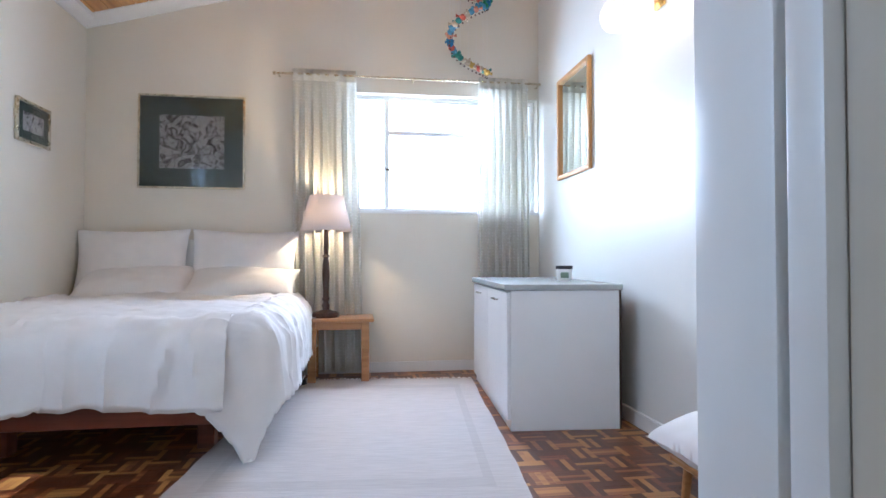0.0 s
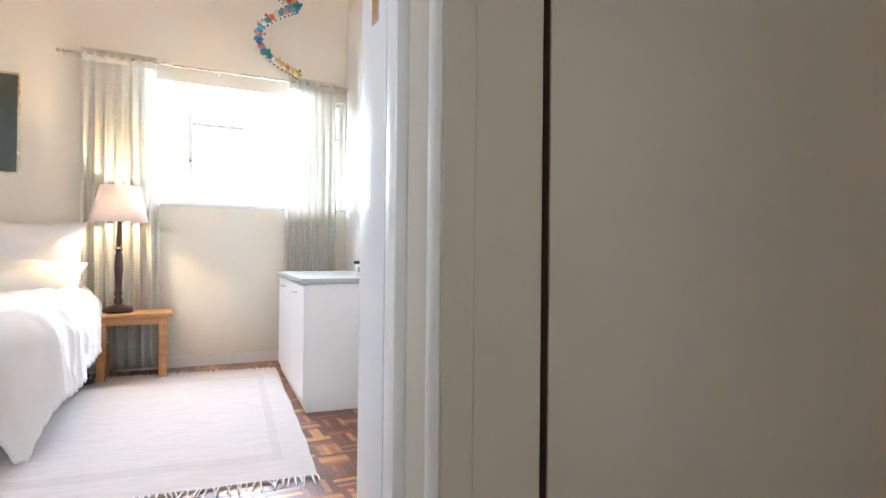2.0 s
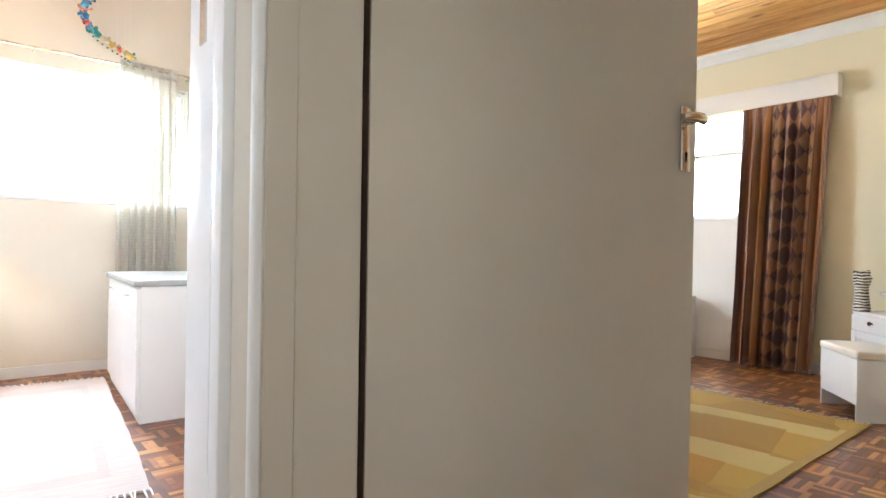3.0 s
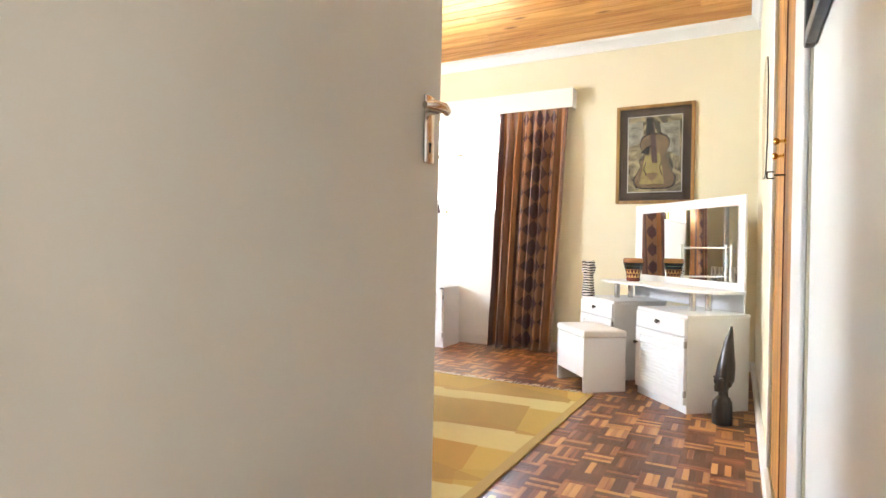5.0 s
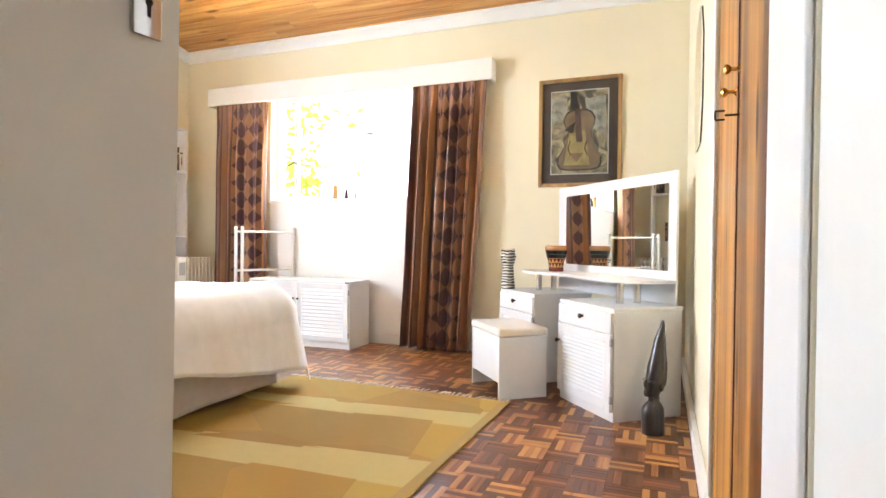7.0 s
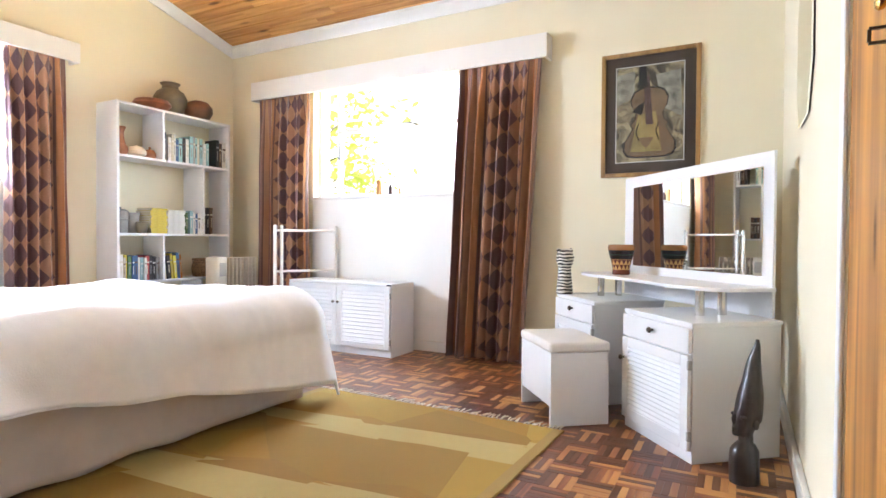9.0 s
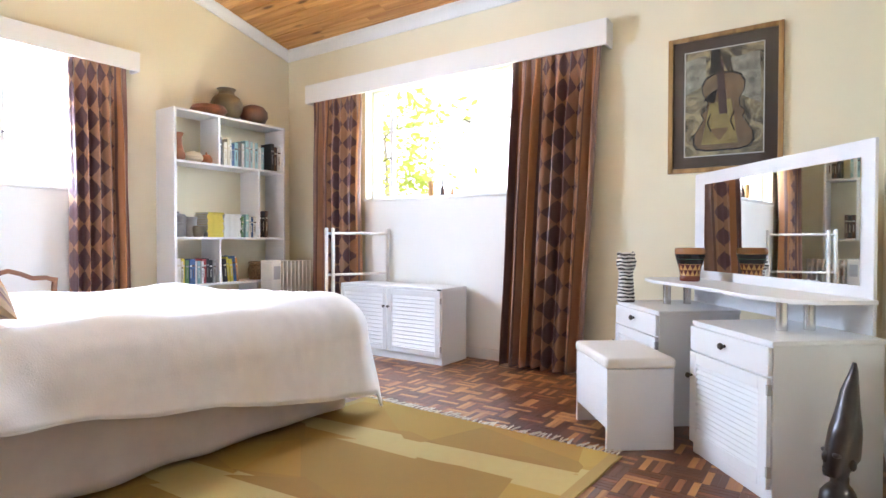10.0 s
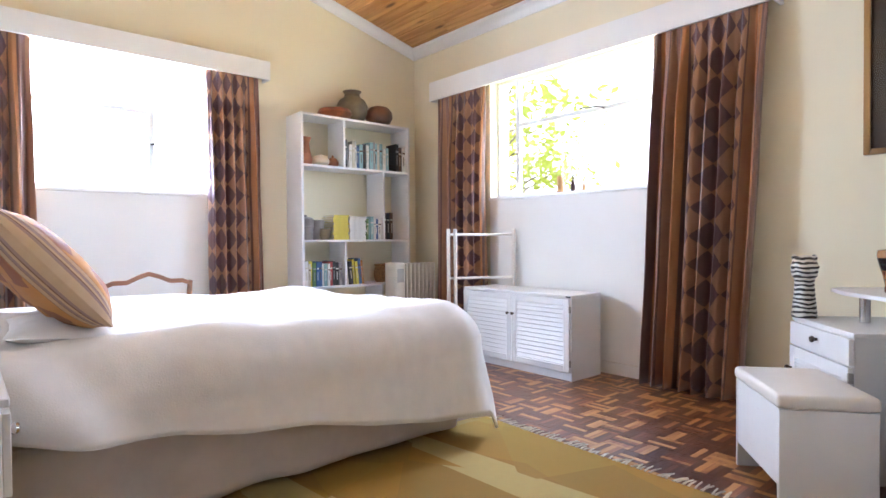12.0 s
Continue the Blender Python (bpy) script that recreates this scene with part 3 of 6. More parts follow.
def kilim_cloth():
    """Flat-woven wool in ochres with pale bands and stepped wedges; x runs along the rug, y across."""
    m, t, p = nodes_of("ochre_kilim_wool")
    co = t.nodes.new("ShaderNodeTexCoord").outputs["Object"]
    sep = t.nodes.new("ShaderNodeSeparateXYZ")
    t.links.new(co, sep.inputs[0])
    x, y = sep.outputs[0], sep.outputs[1]
    zig = math_node(t, "ABSOLUTE", math_node(t, "SUBTRACT", math_node(t, "FRACT", math_node(t, "DIVIDE", y, 0.62)), 0.5))
    xs = math_node(t, "ADD", x, math_node(t, "MULTIPLY", math_node(t, "SUBTRACT", y, 0.7), 0.10))
    vor = t.nodes.new("ShaderNodeTexVoronoi")
    vor.voronoi_dimensions = "2D"
    vor.inputs["Scale"].default_value = 2.1
    t.links.new(co, vor.inputs["Vector"])
    ramp = t.nodes.new("ShaderNodeValToRGB")
    ramp.color_ramp.interpolation = "CONSTANT"
    e = ramp.color_ramp.elements
    e[0].position, e[0].color = 0.0, (0.335, 0.203, 0.027, 1)
    e[1].position, e[1].color = 0.28, (0.365, 0.228, 0.032, 1)
    for q, c in ((0.5, (0.28, 0.162, 0.023, 1)), (0.68, (0.395, 0.255, 0.041, 1)), (0.85, (0.335, 0.182, 0.020, 1))):
        k = e.new(q)
        k.color = c
    sc = t.nodes.new("ShaderNodeSeparateColor")
    t.links.new(vor.outputs["Color"], sc.inputs[0])
    t.links.new(sc.outputs[0], ramp.inputs[0])
    col = ramp.outputs[0]
    wed = math_node(t, "LESS_THAN", math_node(t, "ABSOLUTE", math_node(t, "SUBTRACT", math_node(t, "FRACT", math_node(t, "DIVIDE", xs, 0.66)), 0.62)), math_node(t, "MULTIPLY", zig, 0.30))
    col = mix_color(t, math_node(t, "MULTIPLY", wed, 0.45), col, (0.25, 0.125, 0.022))
    xs = math_node(t, "ADD", xs, math_node(t, "MULTIPLY", math_node(t, "SUBTRACT", sc.outputs[1], 0.5), 0.09))
    for x0, w in ((0.46, 0.085), (1.20, 0.115), (1.95, 0.11)):
        band = math_node(t, "LESS_THAN", math_node(t, "ABSOLUTE", math_node(t, "SUBTRACT", xs, x0)), math_node(t, "ADD", math_node(t, "MULTIPLY", y, 0.028), w - 0.02))
        col = mix_color(t, band, col, (0.45, 0.345, 0.12))
    edge = math_node(t, "LESS_THAN", math_node(t, "MINIMUM", y, math_node(t, "SUBTRACT", 1.56, y)), 0.05)
    col = mix_color(t, edge, col, (0.33, 0.215, 0.060))
    n = t.nodes.new("ShaderNodeTexNoise")
    n.inputs["Scale"].default_value, n.inputs["Detail"].default_value = 26, 5
    t.links.new(co, n.inputs["Vector"])
    col = mix_color(t, math_node(t, "MULTIPLY", n.outputs["Fac"], 0.22), col, (0.34, 0.20, 0.045))
    t.links.new(col, p.inputs["Base Color"])
    p.inputs["Roughness"].default_value = 0.95
    mp = t.nodes.new("ShaderNodeMapping")
    mp.inputs["Scale"].default_value = (420, 60, 60)
    t.links.new(co, mp.inputs["Vector"])
    weave(t, p, mp.outputs[0], 1.0, 0.5)
    return m


def cotton_rug_cloth():
    """Cream rag weave with fine cross ribs and a slightly greyer border line."""
    m, t, p = nodes_of("cream_cotton_rag_weave")
    co = t.nodes.new("ShaderNodeTexCoord").outputs["Object"]
    sep = t.nodes.new("ShaderNodeSeparateXYZ")
    t.links.new(co, sep.inputs[0])
    x, y = sep.outputs[0], sep.outputs[1]
    mp = t.nodes.new("ShaderNodeMapping")
    mp.inputs["Scale"].default_value = (9, 130, 30)
    t.links.new(co, mp.inputs["Vector"])
    n = t.nodes.new("ShaderNodeTexNoise")
    n.inputs["Scale"].default_value, n.inputs["Detail"].default_value = 1.0, 5
    t.links.new(mp.outputs[0], n.inputs["Vector"])
    col = mix_color(t, n.outputs["Fac"], (0.40, 0.365, 0.35), (0.66, 0.61, 0.59))
    dx = math_node(t, "ABSOLUTE", math_node(t, "SUBTRACT", math_node(t, "ABSOLUTE", math_node(t, "SUBTRACT", x, 0.725)), 0.58))
    dy = math_node(t, "ABSOLUTE", math_node(t, "SUBTRACT", math_node(t, "ABSOLUTE", math_node(t, "SUBTRACT", y, 1.17)), 0.90))
    inx = math_node(t, "LESS_THAN", math_node(t, "ABSOLUTE", math_node(t, "SUBTRACT", x, 0.725)), 0.60)
    iny = math_node(t, "LESS_THAN", math_node(t, "ABSOLUTE", math_node(t, "SUBTRACT", y, 1.17)), 0.95)
    line = math_node(t, "MAXIMUM", math_node(t, "MULTIPLY", math_node(t, "LESS_THAN", dx, 0.022), iny), math_node(t, "MULTIPLY", math_node(t, "LESS_THAN", dy, 0.05), inx))
    col = mix_color(t, math_node(t, "MULTIPLY", line, 0.27), col, (0.36, 0.33, 0.31))
    t.links.new(col, p.inputs["Base Color"])
    p.inputs["Roughness"].default_value = 0.95
    b = t.nodes.new("ShaderNodeBump")
    b.inputs["Strength"].default_value, b.inputs["Distance"].default_value = 0.7, 0.004
    t.links.new(n.outputs["Fac"], b.inputs["Height"])
    t.links.new(b.outputs[0], p.inputs["Normal"])
    return m


def painting(name, base, tones, scale, seed, box_uv=False):
    """Blotched drawing of many tones, for the sheet in a picture frame."""
    m, t, p = nodes_of(name)
    co = t.nodes.new("ShaderNodeTexCoord").outputs["Object"]
    mp = t.nodes.new("ShaderNodeMapping")
    mp.inputs["Location"].default_value = (seed, seed * 1.7, seed * 0.3)
    t.links.new(co, mp.inputs["Vector"])
    n = t.nodes.new("ShaderNodeTexNoise")
    n.inputs["Scale"].default_value, n.inputs["Detail"].default_value, n.inputs["Distortion"].default_value = scale, 7, 2.2
    t.links.new(mp.outputs[0], n.inputs["Vector"])
    r = t.nodes.new("ShaderNodeValToRGB")
    r.color_ramp.elements[0].position, r.color_ramp.elements[0].color = 0.36, (*tones[0], 1)
    r.color_ramp.elements[1].position, r.color_ramp.elements[1].color = 0.62, (*base, 1)
    for q, c in zip((0.45, 0.52), tones[1:]):
        k = r.color_ramp.elements.new(q)
        k.color = (*c, 1)
    t.links.new(n.outputs["Fac"], r.inputs[0])
    t.links.new(r.outputs[0], p.inputs["Base Color"])
    p.inputs["Roughness"].default_value = 0.7
    return m


def banded(name, colors, period, axis=2, rough=0.45, wobble=0.0):
    """Bands of paint along one axis."""
    m, t, p = nodes_of(name)
    co = t.nodes.new("ShaderNodeTexCoord").outputs["Object"]
    sep = t.nodes.new("ShaderNodeSeparateXYZ")
    t.links.new(co, sep.inputs[0])
    z = sep.outputs[axis]
    n = t.nodes.new("ShaderNodeTexNoise")
    n.inputs["Scale"].default_value = 18
    t.links.new(co, n.inputs["Vector"])
    z = math_node(t, "ADD", z, math_node(t, "MULTIPLY", math_node(t, "SUBTRACT", n.outputs["Fac"], 0.5), wobble))
    r = t.nodes.new("ShaderNodeValToRGB")
    r.color_ramp.interpolation = "CONSTANT"
    e = r.color_ramp.elements
    e[0].position, e[0].color = 0, (*colors[0], 1)
    e[1].position, e[1].color = 1 / len(colors), (*colors[1], 1)
    for i, c in enumerate(colors[2:]):
        k = e.new((i + 2) / len(colors))
        k.color = (*c, 1)
    t.links.new(math_node(t, "FRACT", math_node(t, "DIVIDE", z, period)), r.inputs[0])
    t.links.new(r.outputs[0], p.inputs["Base Color"])
    p.inputs["Roughness"].default_value = rough
    return m


def pot_paint():
    """Glazed pot: brown rim, wide black band with a fine green line, a belt of small triangles, red-brown foot."""
    m, t, p = nodes_of("painted_pot_bands")
    sep = t.nodes.new("ShaderNodeSeparateXYZ")
    t.links.new(t.nodes.new("ShaderNodeTexCoord").outputs["Object"], sep.inputs[0])
    x, y, z = sep.outputs
    ang = math_node(t, "MULTIPLY", math_node(t, "ARCTAN2", y, x), 14 / (2 * math.pi))
    tier = math_node(t, "DIVIDE", math_node(t, "SUBTRACT", z, 0.030), 0.031)
    tri = math_node(t, "MULTIPLY", math_node(t, "ABSOLUTE", math_node(t, "SUBTRACT", math_node(t, "FRACT", math_node(t, "ADD", ang, math_node(t, "MULTIPLY", math_node(t, "FLOOR", tier), 0.5))), 0.5)), 2.0)
    up = math_node(t, "LESS_THAN", math_node(t, "FRACT", tier), tri)
    belt = mix_color(t, up, (0.10, 0.028, 0.02), (0.52, 0.27, 0.09))
    r = t.nodes.new("ShaderNodeValToRGB")
    r.color_ramp.interpolation = "CONSTANT"
    e = r.color_ramp.elements
    e[0].position, e[0].color = 0.0, (0.17, 0.045, 0.025, 1)
    e[1].position, e[1].color = 0.47, (0.014, 0.011, 0.012, 1)
    for q, c in ((0.595, (0.10, 0.20, 0.12, 1)), (0.605, (0.014, 0.011, 0.012, 1)), (0.735, (0.33, 0.15, 0.05, 1))):
        k = e.new(q)
        k.color = c
    t.links.new(math_node(t, "DIVIDE", z, 0.2), r.inputs[0])
    inside = math_node(t, "MULTIPLY", math_node(t, "GREATER_THAN", z, 0.030), math_node(t, "LESS_THAN", z, 0.094))
    t.links.new(mix_color(t, inside, r.outputs[0], belt), p.inputs["Base Color"])
    p.inputs["Roughness"].default_value = 0.22
    return m


def glow(name, color, strength):
    m, t, p = nodes_of(name)
    p.inputs["Emission Color"].default_value, p.inputs["Emission Strength"].default_value = (*color, 1), strength
    return m


def thin_shade(name, color, through_part):
    m, t, p = nodes_of(name)
    p.inputs["Base Color"].default_value = (*color, 1)
    p.inputs["Roughness"].default_value = 0.85
    tr = t.nodes.new("ShaderNodeBsdfTranslucent")
    tr.inputs[0].default_value = (*color, 1)
    mx = t.nodes.new("ShaderNodeMixShader")
    mx.inputs[0].default_value = through_part
    t.links.new(p.outputs[0], mx.inputs[1])
    t.links.new(tr.outputs[0], mx.inputs[2])
    t.links.new(mx.outputs[0], t.nodes["Material Output"].inputs[0])
    weave(t, p, t.nodes.new("ShaderNodeTexCoord").outputs["Object"], 500, 0.15)
    return m


DIAMOND, SHEER, KILIM, RAG = diamond_cloth(), sheer_cloth(), kilim_cloth(), cotton_rug_cloth()
LINEN = material("white_cotton_linen", (0.82, 0.81, 0.81), 0.9, var=0.02, scale=8, bump=0.25, bump_scale=260)
FLEECE = material("ivory_fleece_blanket", (0.77, 0.73, 0.69), 0.95, var=0.03, scale=14, bump=0.6, bump_scale=170)
VALANCE = material("taupe_valance_cloth", (0.62, 0.53, 0.45), 0.9, var=0.05, scale=9, bump=0.25, bump_scale=260)
VINYL = material("ivory_vinyl", (0.74, 0.70, 0.65), 0.4, var=0.02, scale=10, bump=0.15, bump_scale=140)
REDWOOD = wood("dark_red_bed_wood", (0.09, 0.022, 0.012), (0.22, 0.062, 0.03), "X", 0.35, 0.8)
OAK = wood("orange_oak", (0.30, 0.13, 0.045), (0.50, 0.26, 0.10), "X", 0.35, 1.2)
CHAIRWOOD = wood("red_brown_chair_wood", (0.13, 0.05, 0.022), (0.28, 0.12, 0.05), "X", 0.35, 1.2)
EBONY = wood("carved_dark_wood", (0.010, 0.007, 0.006), (0.045, 0.028, 0.02), "Z", 0.33, 1.5)
TURNED = wood("dark_turned_wood", (0.022, 0.008, 0.005), (0.075, 0.026, 0.015), "Z", 0.3, 1.0)
FRAMEOAK = wood("honey_frame_wood", (0.42, 0.20, 0.06), (0.62, 0.35, 0.13), "Z", 0.4, 1.0)
GOLDWOOD = wood("antique_gold_frame", (0.20, 0.105, 0.035), (0.46, 0.27, 0.09), "Z", 0.35, 1.0)
SILVERGILT = material("champagne_gilt_metal", (0.66, 0.60, 0.45), 0.28, 1.0, var=0.1, scale=25)
GREYTOP = material("grey_laminate_worktop", (0.40, 0.42, 0.42), 0.22, var=0.03, scale=30)
TERRA = material("terracotta", (0.36, 0.14, 0.06), 0.6, var=0.15, scale=12, bump=0.15, bump_scale=60)
STONEPOT = material("smoked_clay", (0.20, 0.155, 0.085), 0.5, var=0.35, scale=7, bump=0.25, bump_scale=40, color2=(0.07, 0.06, 0.045))
REDPOT = material("burnished_red_clay", (0.32, 0.105, 0.045), 0.4, var=0.3, scale=9, bump=0.1, bump_scale=40, color2=(0.10, 0.045, 0.03))
ROUNDPOT = material("burnished_brown_clay", (0.23, 0.10, 0.05), 0.42, var=0.4, scale=5, bump=0.15, bump_scale=40, color2=(0.05, 0.035, 0.025))
IVORYPOT = material("pale_gourd", (0.72, 0.64, 0.48), 0.5, var=0.06, scale=12)
PEWTER = material("grey_stoneware", (0.26, 0.24, 0.22), 0.5, var=0.15, scale=14)
WICKER = material("tan_wicker", (0.34, 0.20, 0.10), 0.8, var=0.3, scale=60, bump=0.8, bump_scale=120)
PAPER = material("book_pages", (0.74, 0.70, 0.60), 0.9, var=0.05, scale=90)
ENAMEL = material("cream_enamel", (0.70, 0.67, 0.58), 0.35, var=0.03, scale=12)
GREYPLASTIC = material("grey_plastic", (0.42, 0.41, 0.39), 0.5)
BLACKPLASTIC = material("black_plastic", (0.02, 0.02, 0.022), 0.4)
STICK = material("white_stove_enamel", (0.80, 0.79, 0.76), 0.35, var=0.03, scale=20)
ZEBRA = banded("black_white_carved_stripes", ((0.02, 0.018, 0.016), (0.70, 0.67, 0.60)), 0.021, 2, 0.4, 0.024)
DRUMPAINT = pot_paint()
MIRROR = bpy.data.materials.new("silvered_mirror")
MIRROR.use_nodes = True
mp_ = MIRROR.node_tree.nodes["Principled BSDF"]
mp_.inputs["Metallic"].default_value, mp_.inputs["Roughness"].default_value, mp_.inputs["Base Color"].default_value = 1.0, 0.015, (0.86, 0.89, 0.87, 1)
PICGLASS = bpy.data.materials.new("picture_glass")
PICGLASS.use_nodes = True
pg_ = PICGLASS.node_tree.nodes["Principled BSDF"]
pg_.inputs["Transmission Weight"].default_value, pg_.inputs["Roughness"].default_value, pg_.inputs["IOR"].default_value = 1.0, 0.03, 1.4


def grid(bm, nu, nv, f, uvf=None):
    """A sheet of nu by nv cells through f(u, v), with u and v from 0 to 1."""
    vs = [[bm.verts.new(f(i / nu, j / nv)) for j in range(nv + 1)] for i in range(nu + 1)]
    lay = bm.loops.layers.uv.verify() if uvf else None
    for i in range(nu):
        for j in range(nv):
            fc = bm.faces.new((vs[i][j], vs[i + 1][j], vs[i + 1][j + 1], vs[i][j + 1]))
            if uvf:
                for lp, (a, b) in zip(fc.loops, ((i, j), (i + 1, j), (i + 1, j + 1), (i, j + 1))):
                    lp[lay].uv = uvf(a / nu, b / nv)
    return bm


def solid(ob, thick):
    md = ob.modifiers.new("thickness", "SOLIDIFY")
    md.thickness, md.offset = thick, 0
    return ob


# ---- curtains and pelmets ----
def curtain(axis, at, top, bottom, z0, z1, folds, mat, label, group, seed, amp=0.036, u0=0.0, flare=0.0):
    """Pleated cloth that hangs along an axis in the plane at; top and bottom: its two ends up there and down here."""
    rnd = random.Random(seed)
    ph = [rnd.uniform(-0.5, 0.5) for _ in range(40)]
    th = thing("curtain", pose(0, 0, 0), label, "curtain", group)

    def f(u, v):
        a = top[0] + (top[1] - top[0]) * u
        b = bottom[0] + (bottom[1] - bottom[0]) * u
        s = b + (a - b) * v
        w = u * folds
        k = int(w)
        shift = ph[k] * (1 - (w - k)) + ph[k + 1] * (w - k)
        wave = math.sin(2 * math.pi * (w + 0.35 * shift * (1.2 - v)))
        sharp = math.copysign(abs(wave) ** 0.75, wave)
        ampl = amp * (1.0 - 0.78 * min(1.0, max(0.0, (v - 0.70) / 0.22)) ** 1.5) * (0.75 + 0.5 * abs(ph[(k + 7) % 40]))
        d = ampl * sharp + 0.012 * noise.noise((w * 0.9, v * 3.0, seed)) + flare * (1 - v) ** 1.5
        d += 0.30 * ampl * math.sin(2 * math.pi * 2.3 * w + 3 * ph[(k + 3) % 40] + 0.8 * v) * (0.5 + abs(shift))
        s += 0.010 * math.cos(2 * math.pi * w) * (1 - v) + 0.006 * noise.noise((w * 2.1, v * 5.0, seed + 3))
        z = z0 + (z1 - z0) * v
        return (at - d, s, z) if axis == "y" else (s, at - d, z)

    width = abs(top[1] - top[0]) * 1.75
    bm = grid(bmesh.new(), int(folds * 20), 30, f, lambda u, v: (u0 + u * width, (z1 - z0) * v))
    solid(part("cloth", bm, mat, th), 0.003)
    bm = grid(bmesh.new(), int(folds * 10), 2, lambda u, v: (lambda q: (q[0] - 0.004, q[1], q[2]) if axis == "y" else (q[0], q[1] - 0.004, q[2]))(f(u, 0.962 + 0.038 * v)), lambda u, v: (u0 + u * width, z1 - 0.09 + 0.09 * v))
    solid(part("heading_tape", bm, mat, th), 0.004)
    return th


def pelmet(label, x0, y0, z0, x1, y1, z1, mat=WHITE):
    t = thing("pelmet", pose(0, 0, 0), label, "pelmet")
    if x1 - x0 < y1 - y0:
        part("front_board", boxes((x0, y0, z0, x0 + 0.02, y1, z1), bevel=0.002), mat, t)
        part("end_board", boxes((x0 + 0.0205, y0, z0, x1, y0 + 0.02, z1), bevel=0.001), mat, t)
        part("end_board", boxes((x0 + 0.0205, y1 - 0.02, z0, x1, y1, z1), bevel=0.001), mat, t)
        part("top_board", boxes((x0 + 0.0205, y0 + 0.0205, z1 - 0.018, x1, y1 - 0.0205, z1 - 0.002)), mat, t)
        part("track", boxes((x0 + 0.06, y0 + 0.03, z1 - 0.05, x0 + 0.075, y1 - 0.03, z1 - 0.0185)), GREYPLASTIC, t)
    else:
        part("front_board", boxes((x0, y0, z0, x1, y0 + 0.02, z1), bevel=0.002), mat, t)
        part("end_board", boxes((x0, y0 + 0.0205, z0, x0 + 0.02, y1, z1), bevel=0.001), mat, t)
        part("end_board", boxes((x1 - 0.02, y0 + 0.0205, z0, x1, y1, z1), bevel=0.001), mat, t)
        part("top_board", boxes((x0 + 0.0205, y0 + 0.0205, z1 - 0.018, x1 - 0.0205, y1, z1 - 0.002)), mat, t)
        part("track", boxes((x0 + 0.03, y0 + 0.06, z1 - 0.05, x1 - 0.03, y0 + 0.075, z1 - 0.0185)), GREYPLASTIC, t)


pelmet("long white painted wooden pelmet over the wide window", -0.132, -3.405, 2.295, -0.001, -0.395, 2.473)
pelmet("white painted wooden pelmet over the gable window", -3.70, -0.132, 2.295, -1.60, -0.001, 2.446)
BR = "bronze curtains with diamonds"
curtain("y", -0.085, (-3.36, -2.67), (-3.25, -2.60), 0.02, 2.43, 7.5, DIAMOND, "bronze satin curtain with purple-brown diamond columns, drawn open to the floor", BR, 11, 0.070, 1.02, 0.06)
curtain("y", -0.08, (-1.10, -0.46), (-1.15, -0.47), 0.02, 2.43, 6, DIAMOND, "bronze satin curtain with diamond columns beside the white rack", BR, 23, 0.055, 1.05, 0.03)
curtain("x", -0.075, (-2.10, -1.68), (-2.10, -1.66), 0.02, 2.41, 5, DIAMOND, "bronze satin curtain with diamond columns beside the bookshelf", BR, 31, 0.05, 0.02, 0.03)
curtain("x", -0.075, (-3.66, -3.20), (-3.66, -3.17), 0.02, 2.41, 5, DIAMOND, "bronze satin curtain with diamond columns near the bed head", BR, 37, 0.055, 0.0, 0.03)
PALE = "pale curtains in the guest room"
curtain("x", Y1 - 0.085, (-6.07, -5.56), (-6.06, -5.50), 0.03, 2.49, 7, SHEER, "pale dotted curtain with a pleated heading behind the table lamp", PALE, 41, 0.030)
curtain("x", Y1 - 0.085, (-4.53, -4.10), (-4.55, -4.09), 0.03, 2.49, 7, SHEER, "pale dotted curtain with a pleated heading behind the white cabinet", PALE, 47, 0.030)
rod = thing("curtain_rod", pose(0, 0, 0), "thin pale metal curtain rod on small wall brackets", "curtain rod")
part("rod", tube(bmesh.new(), [(-6.21, Y1 - 0.085, 2.447), (-3.985, Y1 - 0.085, 2.455)], 0.009, 10), SILVERGILT, rod)
for x in (-6.18, -5.09, -4.01):
    part("bracket", tube(bmesh.new(), [(x, Y1 - 0.085, 2.437), (x, Y1 - 0.05, 2.43), (x, Y1 - 0.001, 2.445)], 0.006, 8), SILVERGILT, rod)
part("finial", ball(bmesh.new(), -6.215, Y1 - 0.085, 2.447, 0.016), SILVERGILT, rod)


# ---- beds ----
def fold(e, r, lean=0.10):
    if e <= 0:
        return 0.0, 0.0
    if e < r * math.pi / 2:
        return r * math.sin(e / r), r * (1 - math.cos(e / r))
    q = e - r * math.pi / 2
    return r + lean * q, r + q


